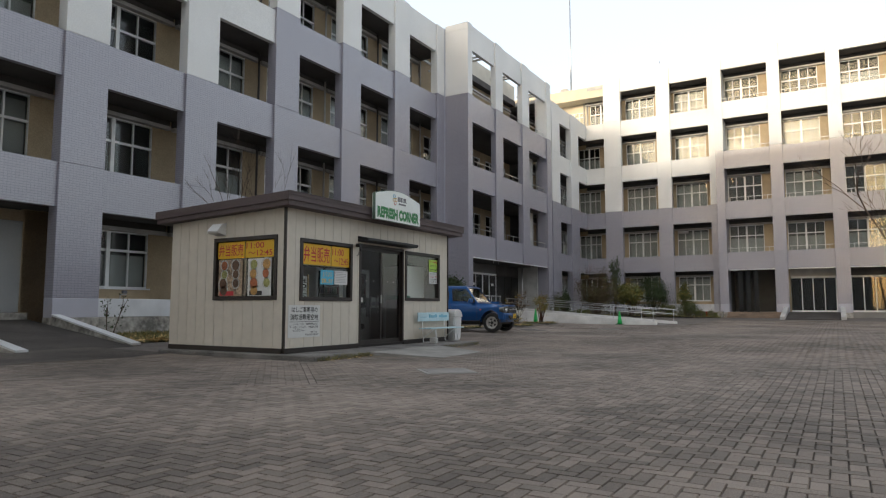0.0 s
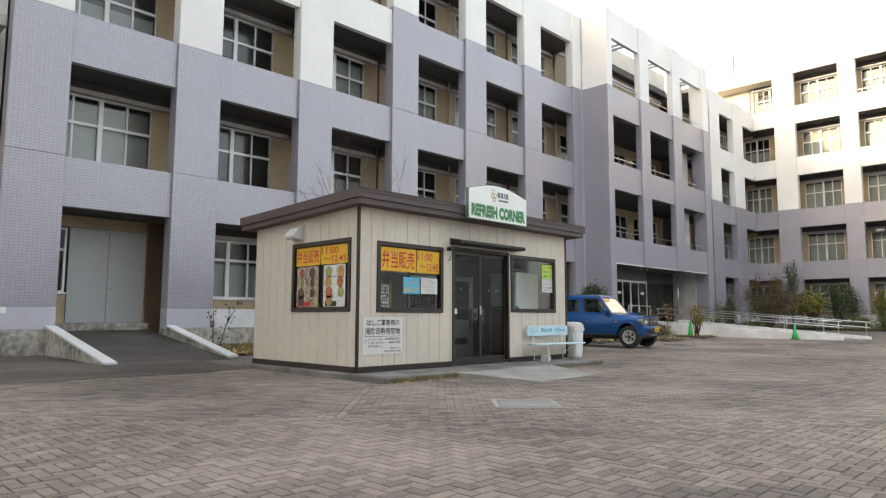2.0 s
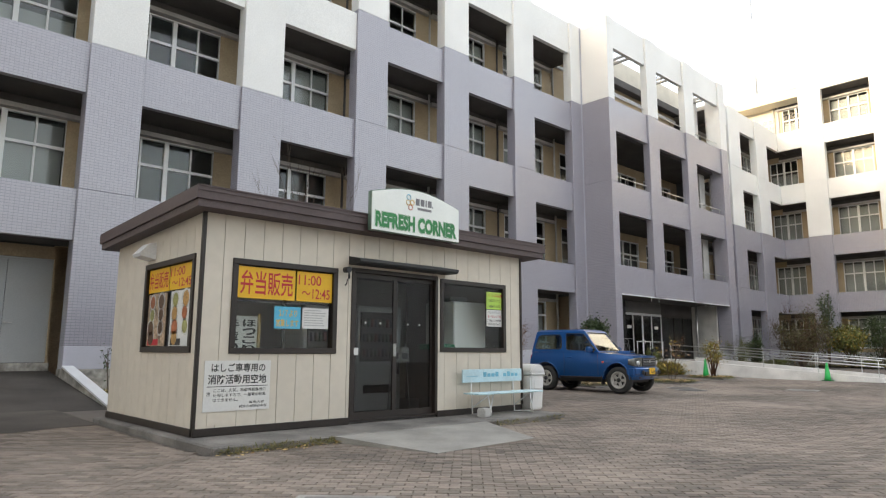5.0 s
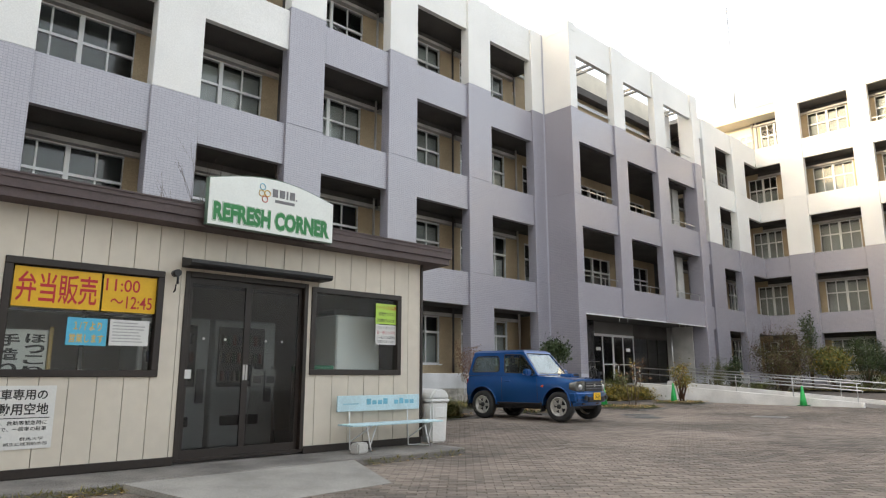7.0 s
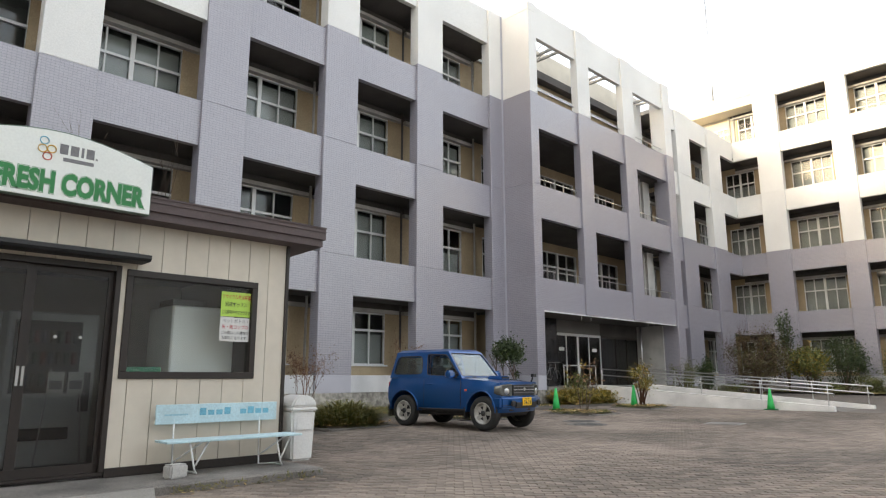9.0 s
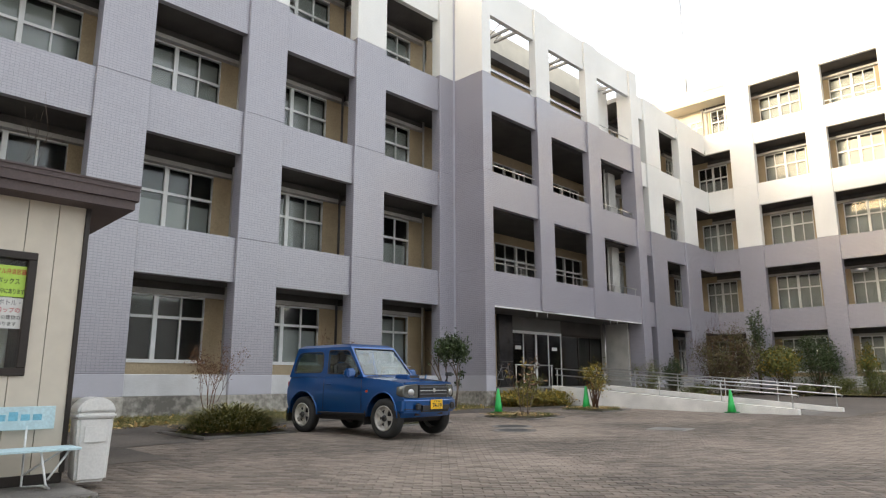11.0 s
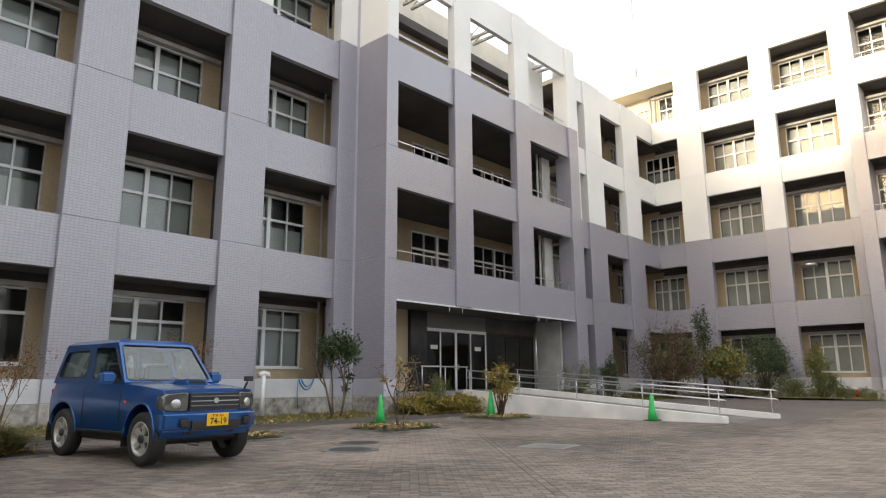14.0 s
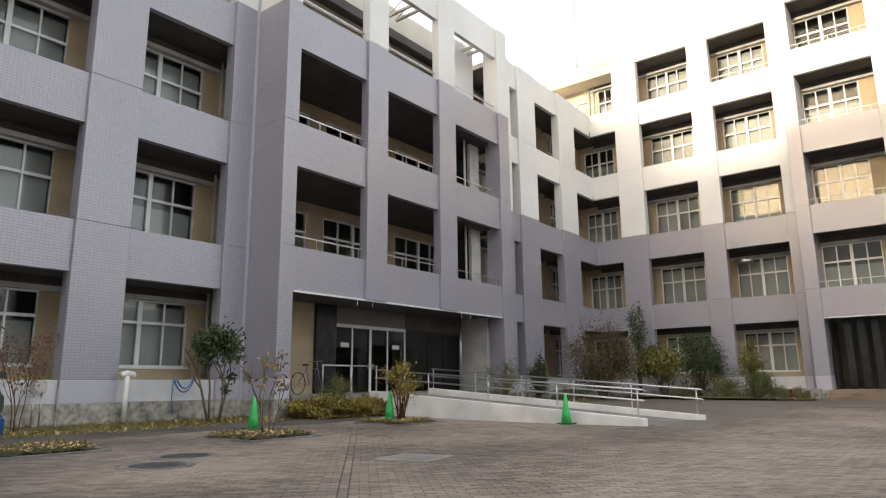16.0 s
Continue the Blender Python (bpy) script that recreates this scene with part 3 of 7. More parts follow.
def lining(openings, x0, x1, y0, y1, z0, z1, name="inner_lining"):
    """Dark lining behind the boards, with the openings cut out."""
    bm = bmesh.new()
    xs = sorted({x0, x1, *[v for o in openings for v in o[:2]]})
    zs = sorted({z0, z1, *[v for o in openings for v in o[2:]]})
    for a, c in zip(xs, xs[1:]):
        for e, f in zip(zs, zs[1:]):
            if not any(o[0] <= (a + c) / 2 <= o[1] and o[2] <= (e + f) / 2 <= o[3] for o in openings):
                box(bm, a, c, y0, y1, e, f)
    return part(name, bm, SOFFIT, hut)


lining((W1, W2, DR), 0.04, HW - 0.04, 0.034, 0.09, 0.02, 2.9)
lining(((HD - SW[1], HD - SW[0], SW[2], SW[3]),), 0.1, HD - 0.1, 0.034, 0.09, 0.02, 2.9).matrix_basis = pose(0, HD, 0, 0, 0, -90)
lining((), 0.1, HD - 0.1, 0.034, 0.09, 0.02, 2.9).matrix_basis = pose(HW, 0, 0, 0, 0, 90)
part("rear_wall", boxed(0.04, HW - 0.04, HD - 0.06, HD, 0.02, 2.86), SIDING, hut)
part("floor_plate", boxed(0.1, HW - 0.1, 0.1, HD - 0.1, -0.02, 0.05), FLOOR_GREY, hut)
part("ceiling_board", boxed(0.1, HW - 0.1, 0.1, HD - 0.1, 2.62, 2.66), FLOOR_GREY, hut)
for a, c in ((0.0, DR[0]), (DR[1], HW)):
    part("base_rail", boxed(a, c, -0.02, 0.034, 0.0, 0.10, bevel=0.006), BROWN, hut, "dark brown base rail")
part("base_rail", boxed(-0.02, 0.034, 0.036, HD, 0.0, 0.10, bevel=0.006), BROWN, hut)
part("base_rail", boxed(HW - 0.034, HW + 0.02, 0.036, HD, 0.0, 0.10, bevel=0.006), BROWN, hut)
for x in (-0.022, HW - 0.028):
    part("corner_post", boxed(x, x + 0.05, -0.022, 0.03, 0.101, 2.95, bevel=0.005), BROWN, hut, "dark brown corner post")

# roof: a shallow slab that falls to the back, with a stepped fascia
bm = bmesh.new()
prism(bm, [(-0.30, 3.0), (-0.30, 3.17), (HD + 0.3, 3.03), (HD + 0.3, 2.86)], -0.24, HW + 0.42)
bmesh.ops.rotate(bm, cent=(0, 0, 0), matrix=Matrix(((0, 1, 0), (1, 0, 0), (0, 0, 1))), verts=bm.verts)
bmesh.ops.recalc_face_normals(bm, faces=list(bm.faces))
part("roof", bm, FASCIA, hut, "brown metal roof with a stepped fascia")
bm = bmesh.new()
prism(bm, [(-0.27, 2.90), (-0.27, 2.998), (HD + 0.27, 2.858), (HD + 0.27, 2.76)], -0.21, HW + 0.39)
bmesh.ops.rotate(bm, cent=(0, 0, 0), matrix=Matrix(((0, 1, 0), (1, 0, 0), (0, 0, 1))), verts=bm.verts)
bmesh.ops.recalc_face_normals(bm, faces=list(bm.faces))
part("fascia", bm, FASCIA, hut)
bm = bmesh.new()
box(bm, -0.25, HW + 0.43, -0.312, -0.302, 3.10, 3.118)
box(bm, -0.25, HW + 0.43, -0.312, -0.302, 3.155, 3.175)
part("fascia_rib", bm, FASCIA, hut)


def hut_window(o, m, cols=2, name="window"):
    a, c, e, f = o
    t = 0.08
    bm = bmesh.new()
    box(bm, a, c, -0.025, 0.10, e, e + t)
    box(bm, a, c, -0.025, 0.10, f - t, f)
    box(bm, a, a + t, -0.025, 0.10, e + t, f - t)
    box(bm, c - t, c, -0.025, 0.10, e + t, f - t)
    bmesh.ops.bevel(bm, geom=list(bm.edges), offset=0.006, segments=1, affect="EDGES")
    w = part(name, bm, BROWN, hut, "dark brown aluminium window")
    w.matrix_basis = m
    for k in range(cols):
        x0, x1 = a + t + (c - a - 2 * t) * k / cols, a + t + (c - a - 2 * t) * (k + 1) / cols
        p = part("pane", boxed(x0, x1, 0.040 + 0.01 * k, 0.045 + 0.01 * k, e + t, f - t), GLASS, w)
        p.visible_shadow = False
    if cols > 1:
        part("sash_bar", boxed((a + c) / 2 - 0.022, (a + c) / 2 + 0.022, 0.06, 0.09, e + t, f - t), BROWN, w)
    return w


win1 = hut_window(W1, pose(0, 0, 0), 2)
win2 = hut_window(W2, pose(0, 0, 0), 1)
win3 = hut_window((HD - SW[1], HD - SW[0], SW[2], SW[3]), pose(0, HD, 0, 0, 0, -90), 2)
part("lower_bar", boxed(W1[0] + 0.06, W1[1] - 0.06, 0.06, 0.09, 1.745, 1.775), BROWN, win1)

# sliding glass door, with its awning and the ring bell at its side
door = part("door", boxed(DR[0], DR[1], 0.0, 0.1, 0.03, 0.06), BROWN, hut, "dark brown sliding glass door")
for a, c, e, f in ((DR[0], DR[0] + 0.06, 0.061, DR[3]), (DR[1] - 0.06, DR[1], 0.061, DR[3]), (DR[0] + 0.061, DR[1] - 0.061, DR[3] - 0.07, DR[3])):
    part("door_frame", boxed(a, c, -0.02, 0.1, e, f, bevel=0.005), BROWN, door)
for k in range(2):
    x0 = DR[0] + 0.061 + 0.835 * k
    y = 0.02 + 0.035 * k
    leaf = part("door_leaf", boxed(x0, x0 + 0.832, y, y + 0.03, 0.061, 0.16), BROWN, door)
    for a, c, e, f in ((x0, x0 + 0.05, 0.161, DR[3] - 0.071), (x0 + 0.782, x0 + 0.832, 0.161, DR[3] - 0.071), (x0 + 0.051, x0 + 0.781, DR[3] - 0.14, DR[3] - 0.071)):
        part("stile", boxed(a, c, y, y + 0.03, e, f), BROWN, leaf)
    p = part("glass", boxed(x0 + 0.051, x0 + 0.781, y + 0.012, y + 0.018, 0.161, DR[3] - 0.141), DOOR_GLASS, leaf)
    p.visible_shadow = False
    part("handle", boxed(x0 + (0.79 if k == 0 else 0.01), x0 + (0.815 if k == 0 else 0.035), y - 0.012, y - 0.001, 1.0, 1.2), STEEL, leaf)
for k, x in enumerate((2.66, 2.95, 3.55, 3.80)):
    bm = bmesh.new()
    bmesh.ops.create_circle(bm, cap_ends=True, radius=0.018, segments=12, matrix=pose(x, 0.03 if x < 3.2 else 0.065, 1.52, 90))
    part("dot_sticker", bm, PAPER, door, "small white sticker on the glass")
part("notice_card", boxed(2.44, 2.52, 0.012, 0.016, 1.02, 1.13), PAPER, door)
bm = bmesh.new()
prism(bm, [(-0.30, 2.43), (-0.30, 2.47), (0.0, 2.53), (0.0, 2.40), (-0.27, 2.40)], DR[0] - 0.06, DR[1] + 0.22)
bmesh.ops.rotate(bm, cent=(0, 0, 0), matrix=Matrix(((0, 1, 0), (1, 0, 0), (0, 0, 1))), verts=bm.verts)
bmesh.ops.recalc_face_normals(bm, faces=list(bm.faces))
part("awning", bm, BLACK, hut, "black sheet-metal awning above the door")
bm = bmesh.new()
tube(bm, [(2.20, -0.02, 2.28), (2.22, -0.10, 2.30), (2.20, -0.16, 2.24), (2.20, -0.16, 2.16)], 0.016)
tube(bm, [(2.20, -0.165, 2.30), (2.20, -0.05, 2.30)], 0.045, 10)
tube(bm, [(2.2, -0.12, 2.16), (2.2, -0.10, 2.09), (2.2, -0.06, 2.07)], 0.010)
part("outdoor_lamp", bm, BLACK, hut, "small black spot lamp beside the door")

# vent hood on the side wall
bm = bmesh.new()
prism(bm, [(0.0, 2.42), (-0.22, 2.46), (-0.24, 2.50), (-0.10, 2.66), (0.0, 2.68)], 1.70, 2.02)
part("vent_hood", bm, WHITE_METAL, hut, "white sheet-metal vent hood")

# sign board on the roof edge
sign = part("sign_board", bmesh.new(), SIGN_WHITE, hut, "arched white sign board with green lettering")
SX0, SX1, SZ0, SZ1 = 2.41, 4.25, 2.92, 3.51
outline = [(SX0, SZ0), (SX1, SZ0), (SX1, SZ1 - 0.03)]
outline += [(SX1 - (SX1 - SX0) * t, SZ1 - 0.03 + 0.03 * t + 0.16 * math.sin(math.pi * t)) for t in (0.1, 0.2, 0.3, 0.4, 0.5, 0.6, 0.7, 0.8, 0.9)]
outline += [(SX0, SZ1)]
bm = bmesh.new()
prism(bm, outline, -0.42, -0.315)
bm.to_mesh(sign.data)
bm.free()
cx, cz = (SX0 + SX1) / 2, 3.2
rim = [(cx + (x - cx) * 1.012, cz + (z - cz) * 1.035) for x, z in outline]
bm = bmesh.new()
prism(bm, rim, -0.405, -0.33)
part("sign_rim", bm, surface("green_rim", (0.10, 0.16, 0.12), 0.4), sign, "dark green edge of the sign")
lettering("REFRESH CORNER", GREEN_INK, sign, pose(SX0 + 0.05, -0.422, SZ0 + 0.04, 90), 1.74, 0.27, bold=0.075, label="thick green lettering")
lettering("REFRESH CORNER", SIGN_WHITE, sign, pose(SX0 + 0.056, -0.4232, SZ0 + 0.046, 90), 1.728, 0.258, bold=0.06)
lettering("REFRESH CORNER", GREEN_INK, sign, pose(SX0 + 0.061, -0.4244, SZ0 + 0.051, 90), 1.718, 0.248, bold=0.052)
for rx, rz, col in ((3.13, 3.53, (0.15, 0.5, 0.7)), (3.12, 3.44, (0.7, 0.42, 0.05)), (3.205, 3.45, (0.75, 0.45, 0.05)), (3.17, 3.365, (0.65, 0.10, 0.05))):
    bm = bmesh.new()
    ring = [(rx + 0.041 * math.cos(a), -0.424, rz + 0.041 * math.sin(a)) for a in (2 * math.pi * k / 16 for k in range(17))]
    tube(bm, ring, 0.006, 5)
    part("emblem_ring", bm, surface("emblem_ink", col, 0.5, bump=0), sign)
for a, c, e, f in ((3.28, 3.36, 3.42, 3.53), (3.385, 3.465, 3.42, 3.53), (3.49, 3.515, 3.42, 3.53), (3.54, 3.62, 3.42, 3.53), (3.635, 3.655, 3.42, 3.44), (3.32, 3.62, 3.345, 3.385)):
    part("emblem_bar", boxed(a, c, -0.4235, -0.42, e, f), GREY_INK, sign)

# notices on and behind the glass
def card(x0, x1, z0, z1, y, mat, label, m=None, thick=0.003, name="notice"):
    ob = thing(name, (Matrix.Translation((HX, HY, HZ)) @ (m or pose(0, 0, 0))), label, "notice")
    part("sheet", boxed(x0, x1, y, y + thick, z0, z1), mat, ob)
    return ob


def at_front(x, y, z):
    return pose(x, y, z, 90)


def bento(x0, xm, x1, z0, z1, y, m, label, times="11:00"):
    ob = card(x0, xm - 0.012, z0, z1, y, YELLOW, label, m, name="sale_poster")
    part("sheet", boxed(xm + 0.012, x1, y, y + 0.003, z0, z1), YELLOW, ob)
    h = z1 - z0
    lettering("弁当販売", RED_INK, ob, at_front(x0 + 0.03, y - 0.001, z0 + 0.05), xm - x0 - 0.08, h - 0.10, bold=0.012)
    lettering("11:00", RED_INK, ob, at_front(xm + 0.04, y - 0.001, z0 + h * 0.55), (x1 - xm) * 0.62, h * 0.34, bold=0.008)
    lettering("～12:45", RED_INK, ob, at_front(xm + 0.10, y - 0.001, z0 + h * 0.10), (x1 - xm) - 0.14, h * 0.34, bold=0.008)
    return ob


bento(0.52, 1.405, 2.02, 1.79, 2.225, 0.022, None, "yellow lunch sale poster with red lettering in the window")
blue = card(1.08, 1.50, 1.39, 1.70, 0.024, BLUE_CARD, "sky-blue card with yellow writing on the glass")
lettering("１/７より", YELLOW, blue, at_front(1.15, 0.023, 1.56), 0.29, 0.10, bold=0.01)
lettering("営業します", YELLOW, blue, at_front(1.11, 0.023, 1.42), 0.36, 0.10, bold=0.01)
note = card(1.53, 1.97, 1.40, 1.70, 0.024, PAPER, "white printed notice on the glass")
bars(note, pose(1.56, 0.0225, 1.67), 0.38, 7, 0.036, surface("faint_print", (0.42, 0.42, 0.42), 0.6, bump=0))
flag = thing("cloth_banner", pose(HX, HY, HZ), "white cloth banner with brush writing inside the window", "banner")
part("cloth", boxed(0.46, 0.97, 0.30, 0.31, 1.02, 1.56), PAPER, flag)
part("pole", boxed(0.98, 1.02, 0.29, 0.31, 1.02, 1.60), surface("wood_pole", (0.5, 0.35, 0.14), 0.6), flag)
for k, word in enumerate(("ほっこり", "手造り")):
    for j, ch in enumerate(word):
        hh = 0.47 / len(word)
        lettering(ch, BLACK_INK, flag, at_front(0.75 - 0.25 * k, 0.298, 1.53 - (j + 1) * hh), 0.20, hh * 0.86, bold=0.03)
green = card(5.40, 5.83, 1.86, 2.18, 0.024, GREEN_CARD, "lime-green recycling notice on the glass", name="recycling_notice")
lettering("リサイクル弁当容器", RED_INK, green, at_front(5.42, 0.023, 2.09), 0.39, 0.06, bold=0.01)
lettering("回収ボックス", BLACK_INK, green, at_front(5.46, 0.023, 1.99), 0.30, 0.06, bold=0.01)
lettering("この建物の中にあります", BLACK_INK, green, at_front(5.42, 0.023, 1.89), 0.39, 0.055, bold=0.008)
white = card(5.40, 5.83, 1.54, 1.85, 0.024, PAPER, "white waste-bin notice on the glass", name="recycling_notice")
lettering("ペットボトル・", GREY_INK, white, at_front(5.43, 0.023, 1.775), 0.36, 0.055, bold=0.008)
lettering("缶・紙コップの", RED_INK, white, at_front(5.43, 0.023, 1.70), 0.36, 0.055, bold=0.008)
lettering("ごみ箱はこの建物の", BLACK_INK, white, at_front(5.42, 0.023, 1.63), 0.38, 0.045, bold=0.006)
lettering("北側外にあります", BLACK_INK, white, at_front(5.43, 0.023, 1.565), 0.34, 0.045, bold=0.006)
fire = card(0.11, 1.04, 0.30, 0.95, -0.012, PAPER, "white fire-access notice board on the siding", thick=0.01, name="notice_board")
lettering("はしご車専用の", BLACK_INK, fire, at_front(0.20, -0.013, 0.80), 0.76, 0.115, bold=0.018)
lettering("消防活動用空地", BLACK_INK, fire, at_front(0.16, -0.013, 0.645), 0.82, 0.125, bold=0.018)
for k, line in enumerate(("ここは、火災、救助等緊急時に", "使用しますので、一般車の駐車", "はできません。")):
    lettering(line, BLACK_INK, fire, at_front(0.24, -0.013, 0.545 - 0.062 * k), 0.74 if k < 2 else 0.34, 0.045, bold=0.008)
lettering("注意", BLACK_INK, fire, at_front(0.15, -0.013, 0.50), 0.045, 0.05, bold=0.006)
lettering("群馬大学", BLACK_INK, fire, at_front(0.74, -0.013, 0.385), 0.22, 0.035, bold=0.005)
lettering("桐生広域消防本部", BLACK_INK, fire, at_front(0.60, -0.013, 0.335), 0.40, 0.035, bold=0.005)
part("rule", boxed(0.15, 1.0, -0.0135, -0.0121, 0.612, 0.620), BLACK_INK, fire)
part("meter_plate", boxed(0.18, 0.38, -0.008, -0.001, 0.13, 0.29), SIDING, hut)
# the side window
SM = pose(0, HD, 0, 0, 0, -90)
MENU_TAN = surface("tan_menu_print", (0.42, 0.30, 0.20), 0.5, vary=0.35, grain=25, stain=9, bump=0)
a0 = HD - SW[1]
bento(a0 + 0.09, a0 + 0.90, a0 + 1.72, 1.92, 2.27, 0.022, SM, "yellow lunch sale poster in the side window")
for k, (x0, x1) in enumerate(((a0 + 0.12, a0 + 0.84), (a0 + 1.00, a0 + 1.66))):
    menu = card(x0, x1, 1.14, 1.90, 0.024, PAPER if k else MENU_TAN, "printed menu poster with pictures of dishes", SM, name="menu_poster")
    r = random.Random(10 + k)
    for j in range(7):
        cx, cz, rr = x0 + 0.17 + 0.36 * (j % 2) + r.uniform(-0.03, 0.03), 1.78 - 0.19 * (j // 2), r.uniform(0.105, 0.15)
        for ring, col in ((rr, (0.6, 0.6, 0.57)), (rr * 0.74, r.choice(((0.40, 0.12, 0.04), (0.5, 0.28, 0.08), (0.14, 0.07, 0.035), (0.3, 0.30, 0.10))))):
            bm = bmesh.new()
            bmesh.ops.create_circle(bm, cap_ends=True, radius=ring, segments=18, matrix=pose(min(max(cx, x0 + ring), x1 - ring), 0.0232 if ring == rr else 0.0226, max(cz, 1.15 + ring), 90))
            part("dish_picture", bm, surface("printed_dish", col, 0.5, vary=0.4, grain=60, bump=0), menu)
    part("print_block", boxed(x0 + 0.05, x1 - 0.25, 0.0228, 0.0235, 1.15, 1.24), RED_INK if k == 0 else BLACK_INK, menu)

# inside: vending machines, freezer, counter
def vending(x, label):
    v = thing("vending_machine", pose(HX + x, HY + 1.15, HZ + 0.05), label, "vending machine", "vending machines in the hut")
    part("cabinet", boxed(0, 1.0, 0.03, 0.75, 0.0, 1.83, bevel=0.02), MACHINE, v)
    part("display", boxed(0.07, 0.80, 0.0, 0.029, 0.85, 1.72), DARK_SHOW, v, "dark product display")
    for r_ in range(3):
        for c_ in range(8):
            col = ((0.12, 0.02, 0.02), (0.05, 0.06, 0.1), (0.1, 0.09, 0.07), (0.02, 0.06, 0.04))[(c_ + r_) % 4]
            key = ("can", (c_ + r_) % 4)
            place(key, "can", lambda: can_mesh(), surface("can_paint", col, 0.35, bump=0), v, (0.13 + 0.085 * c_, -0.015, 0.93 + 0.26 * r_))
    part("flap", boxed(0.15, 0.75, -0.005, 0.029, 0.30, 0.44, bevel=0.01), BLACK, v)
    part("coin_panel", boxed(0.83, 0.95, 0.0, 0.029, 0.62, 1.1, bevel=0.01), GREY_INK, v)
    return v


def can_mesh():
    bm = bmesh.new()
    tube(bm, [(0, 0, 0), (0, 0, 0.15)], 0.028, 8)
    return bm


DARK_SHOW = surface("display_back", (0.05, 0.05, 0.055), 0.25, vary=0.1)
vending(2.25, "white vending machine with a dark product display")
vending(3.32, "white drinks vending machine with coloured cans")
fridge = thing("storage_freezer", pose(HX + 4.95, HY + 0.42, HZ + 0.05), "tall white freezer cabinet behind the window", "freezer")
part("cabinet", boxed(0, 0.85, 0, 0.8, 0, 1.95, bevel=0.02), MACHINE, fridge)
part("lid_box", boxed(0.05, 0.5, 0.15, 0.6, 1.951, 2.05, bevel=0.01), BLACK, fridge)
crate = thing("green_crate", pose(HX + 4.32, HY + 0.2, HZ + 0.05), "flat green plastic crate on a stand behind the window", "crate")
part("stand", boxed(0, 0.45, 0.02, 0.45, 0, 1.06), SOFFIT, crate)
part("tray", boxed(0, 0.45, 0.0, 0.47, 1.061, 1.16, bevel=0.01), surface("green_plastic", (0.02, 0.18, 0.10), 0.4), crate)
stand = thing("leaflet_stand", pose(HX + 3.75, HY + 0.62, HZ + 0.05), "slim steel leaflet stand with two printed sheets", "leaflet stand")
for xa, xb in ((-0.05, -0.16), (0.25, 0.33)):
    bm = bmesh.new()
    tube(bm, [(xa, 0.05, 1.15), (xb, 0.0, 0.0)], 0.009, 6)
    part("leg", bm, STEEL, stand)
for xa in (-0.09, 0.12):
    sheet = part("leaflet", boxed(xa, xa + 0.17, 0.0, 0.004, 0.86, 1.10), PAPER, stand)
    part("print_block", boxed(xa + 0.02, xa + 0.15, -0.002, -0.0005, 0.90, 1.0), GREY_INK, sheet)
part("shelf", boxed(-0.12, 0.32, -0.01, 0.03, 0.84, 0.856), STEEL, stand)
counter = thing("shop_counter", pose(HX + 0.5, HY + 1.3, HZ + 0.05), "dark shop counter inside the hut", "counter")
part("top", boxed(0, 1.5, 0, 0.7, 0.86, 0.9, bevel=0.006), BROWN, counter)
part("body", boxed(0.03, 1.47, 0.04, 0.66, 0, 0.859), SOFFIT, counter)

APRON = surface("worn_apron_concrete", (0.20, 0.185, 0.17), 0.85, vary=0.3, grain=70, stain=1.5, bump=0.4)
WEDGE = surface("wedge_concrete", (0.30, 0.285, 0.26), 0.85, vary=0.18, grain=70, stain=1.5, bump=0.3)
# concrete apron in front of the hut, and its access wedge
apron = tagged(part("hut_apron", boxed(HX - 0.16, HX + 6.40, HY - 0.95, HY + 3.6, -0.15, -0.003, bevel=0.02), APRON, None), "low worn concrete apron under the hut", "apron", kind="structure")
bm = bmesh.new()
top = [(11.9, 8.6), (14.75, 8.6), (14.25, 7.2), (12.3, 7.05)]
vt = [bm.verts.new((x, y, z)) for (x, y), z in zip(top, (-0.016, -0.016, -0.096, -0.096))]
vb = [bm.verts.new((x, y, -0.16)) for x, y in top]
bm.faces.new(vt[::-1]), bm.faces.new(vb)
for i in range(4):
    bm.faces.new((vt[i], vt[(i + 1) % 4], vb[(i + 1) % 4], vb[i]))
bmesh.ops.recalc_face_normals(bm, faces=list(bm.faces))
tagged(part("access_ramp", bm, WEDGE, None), "pale concrete wedge up to the hut door", "ramp", kind="structure")

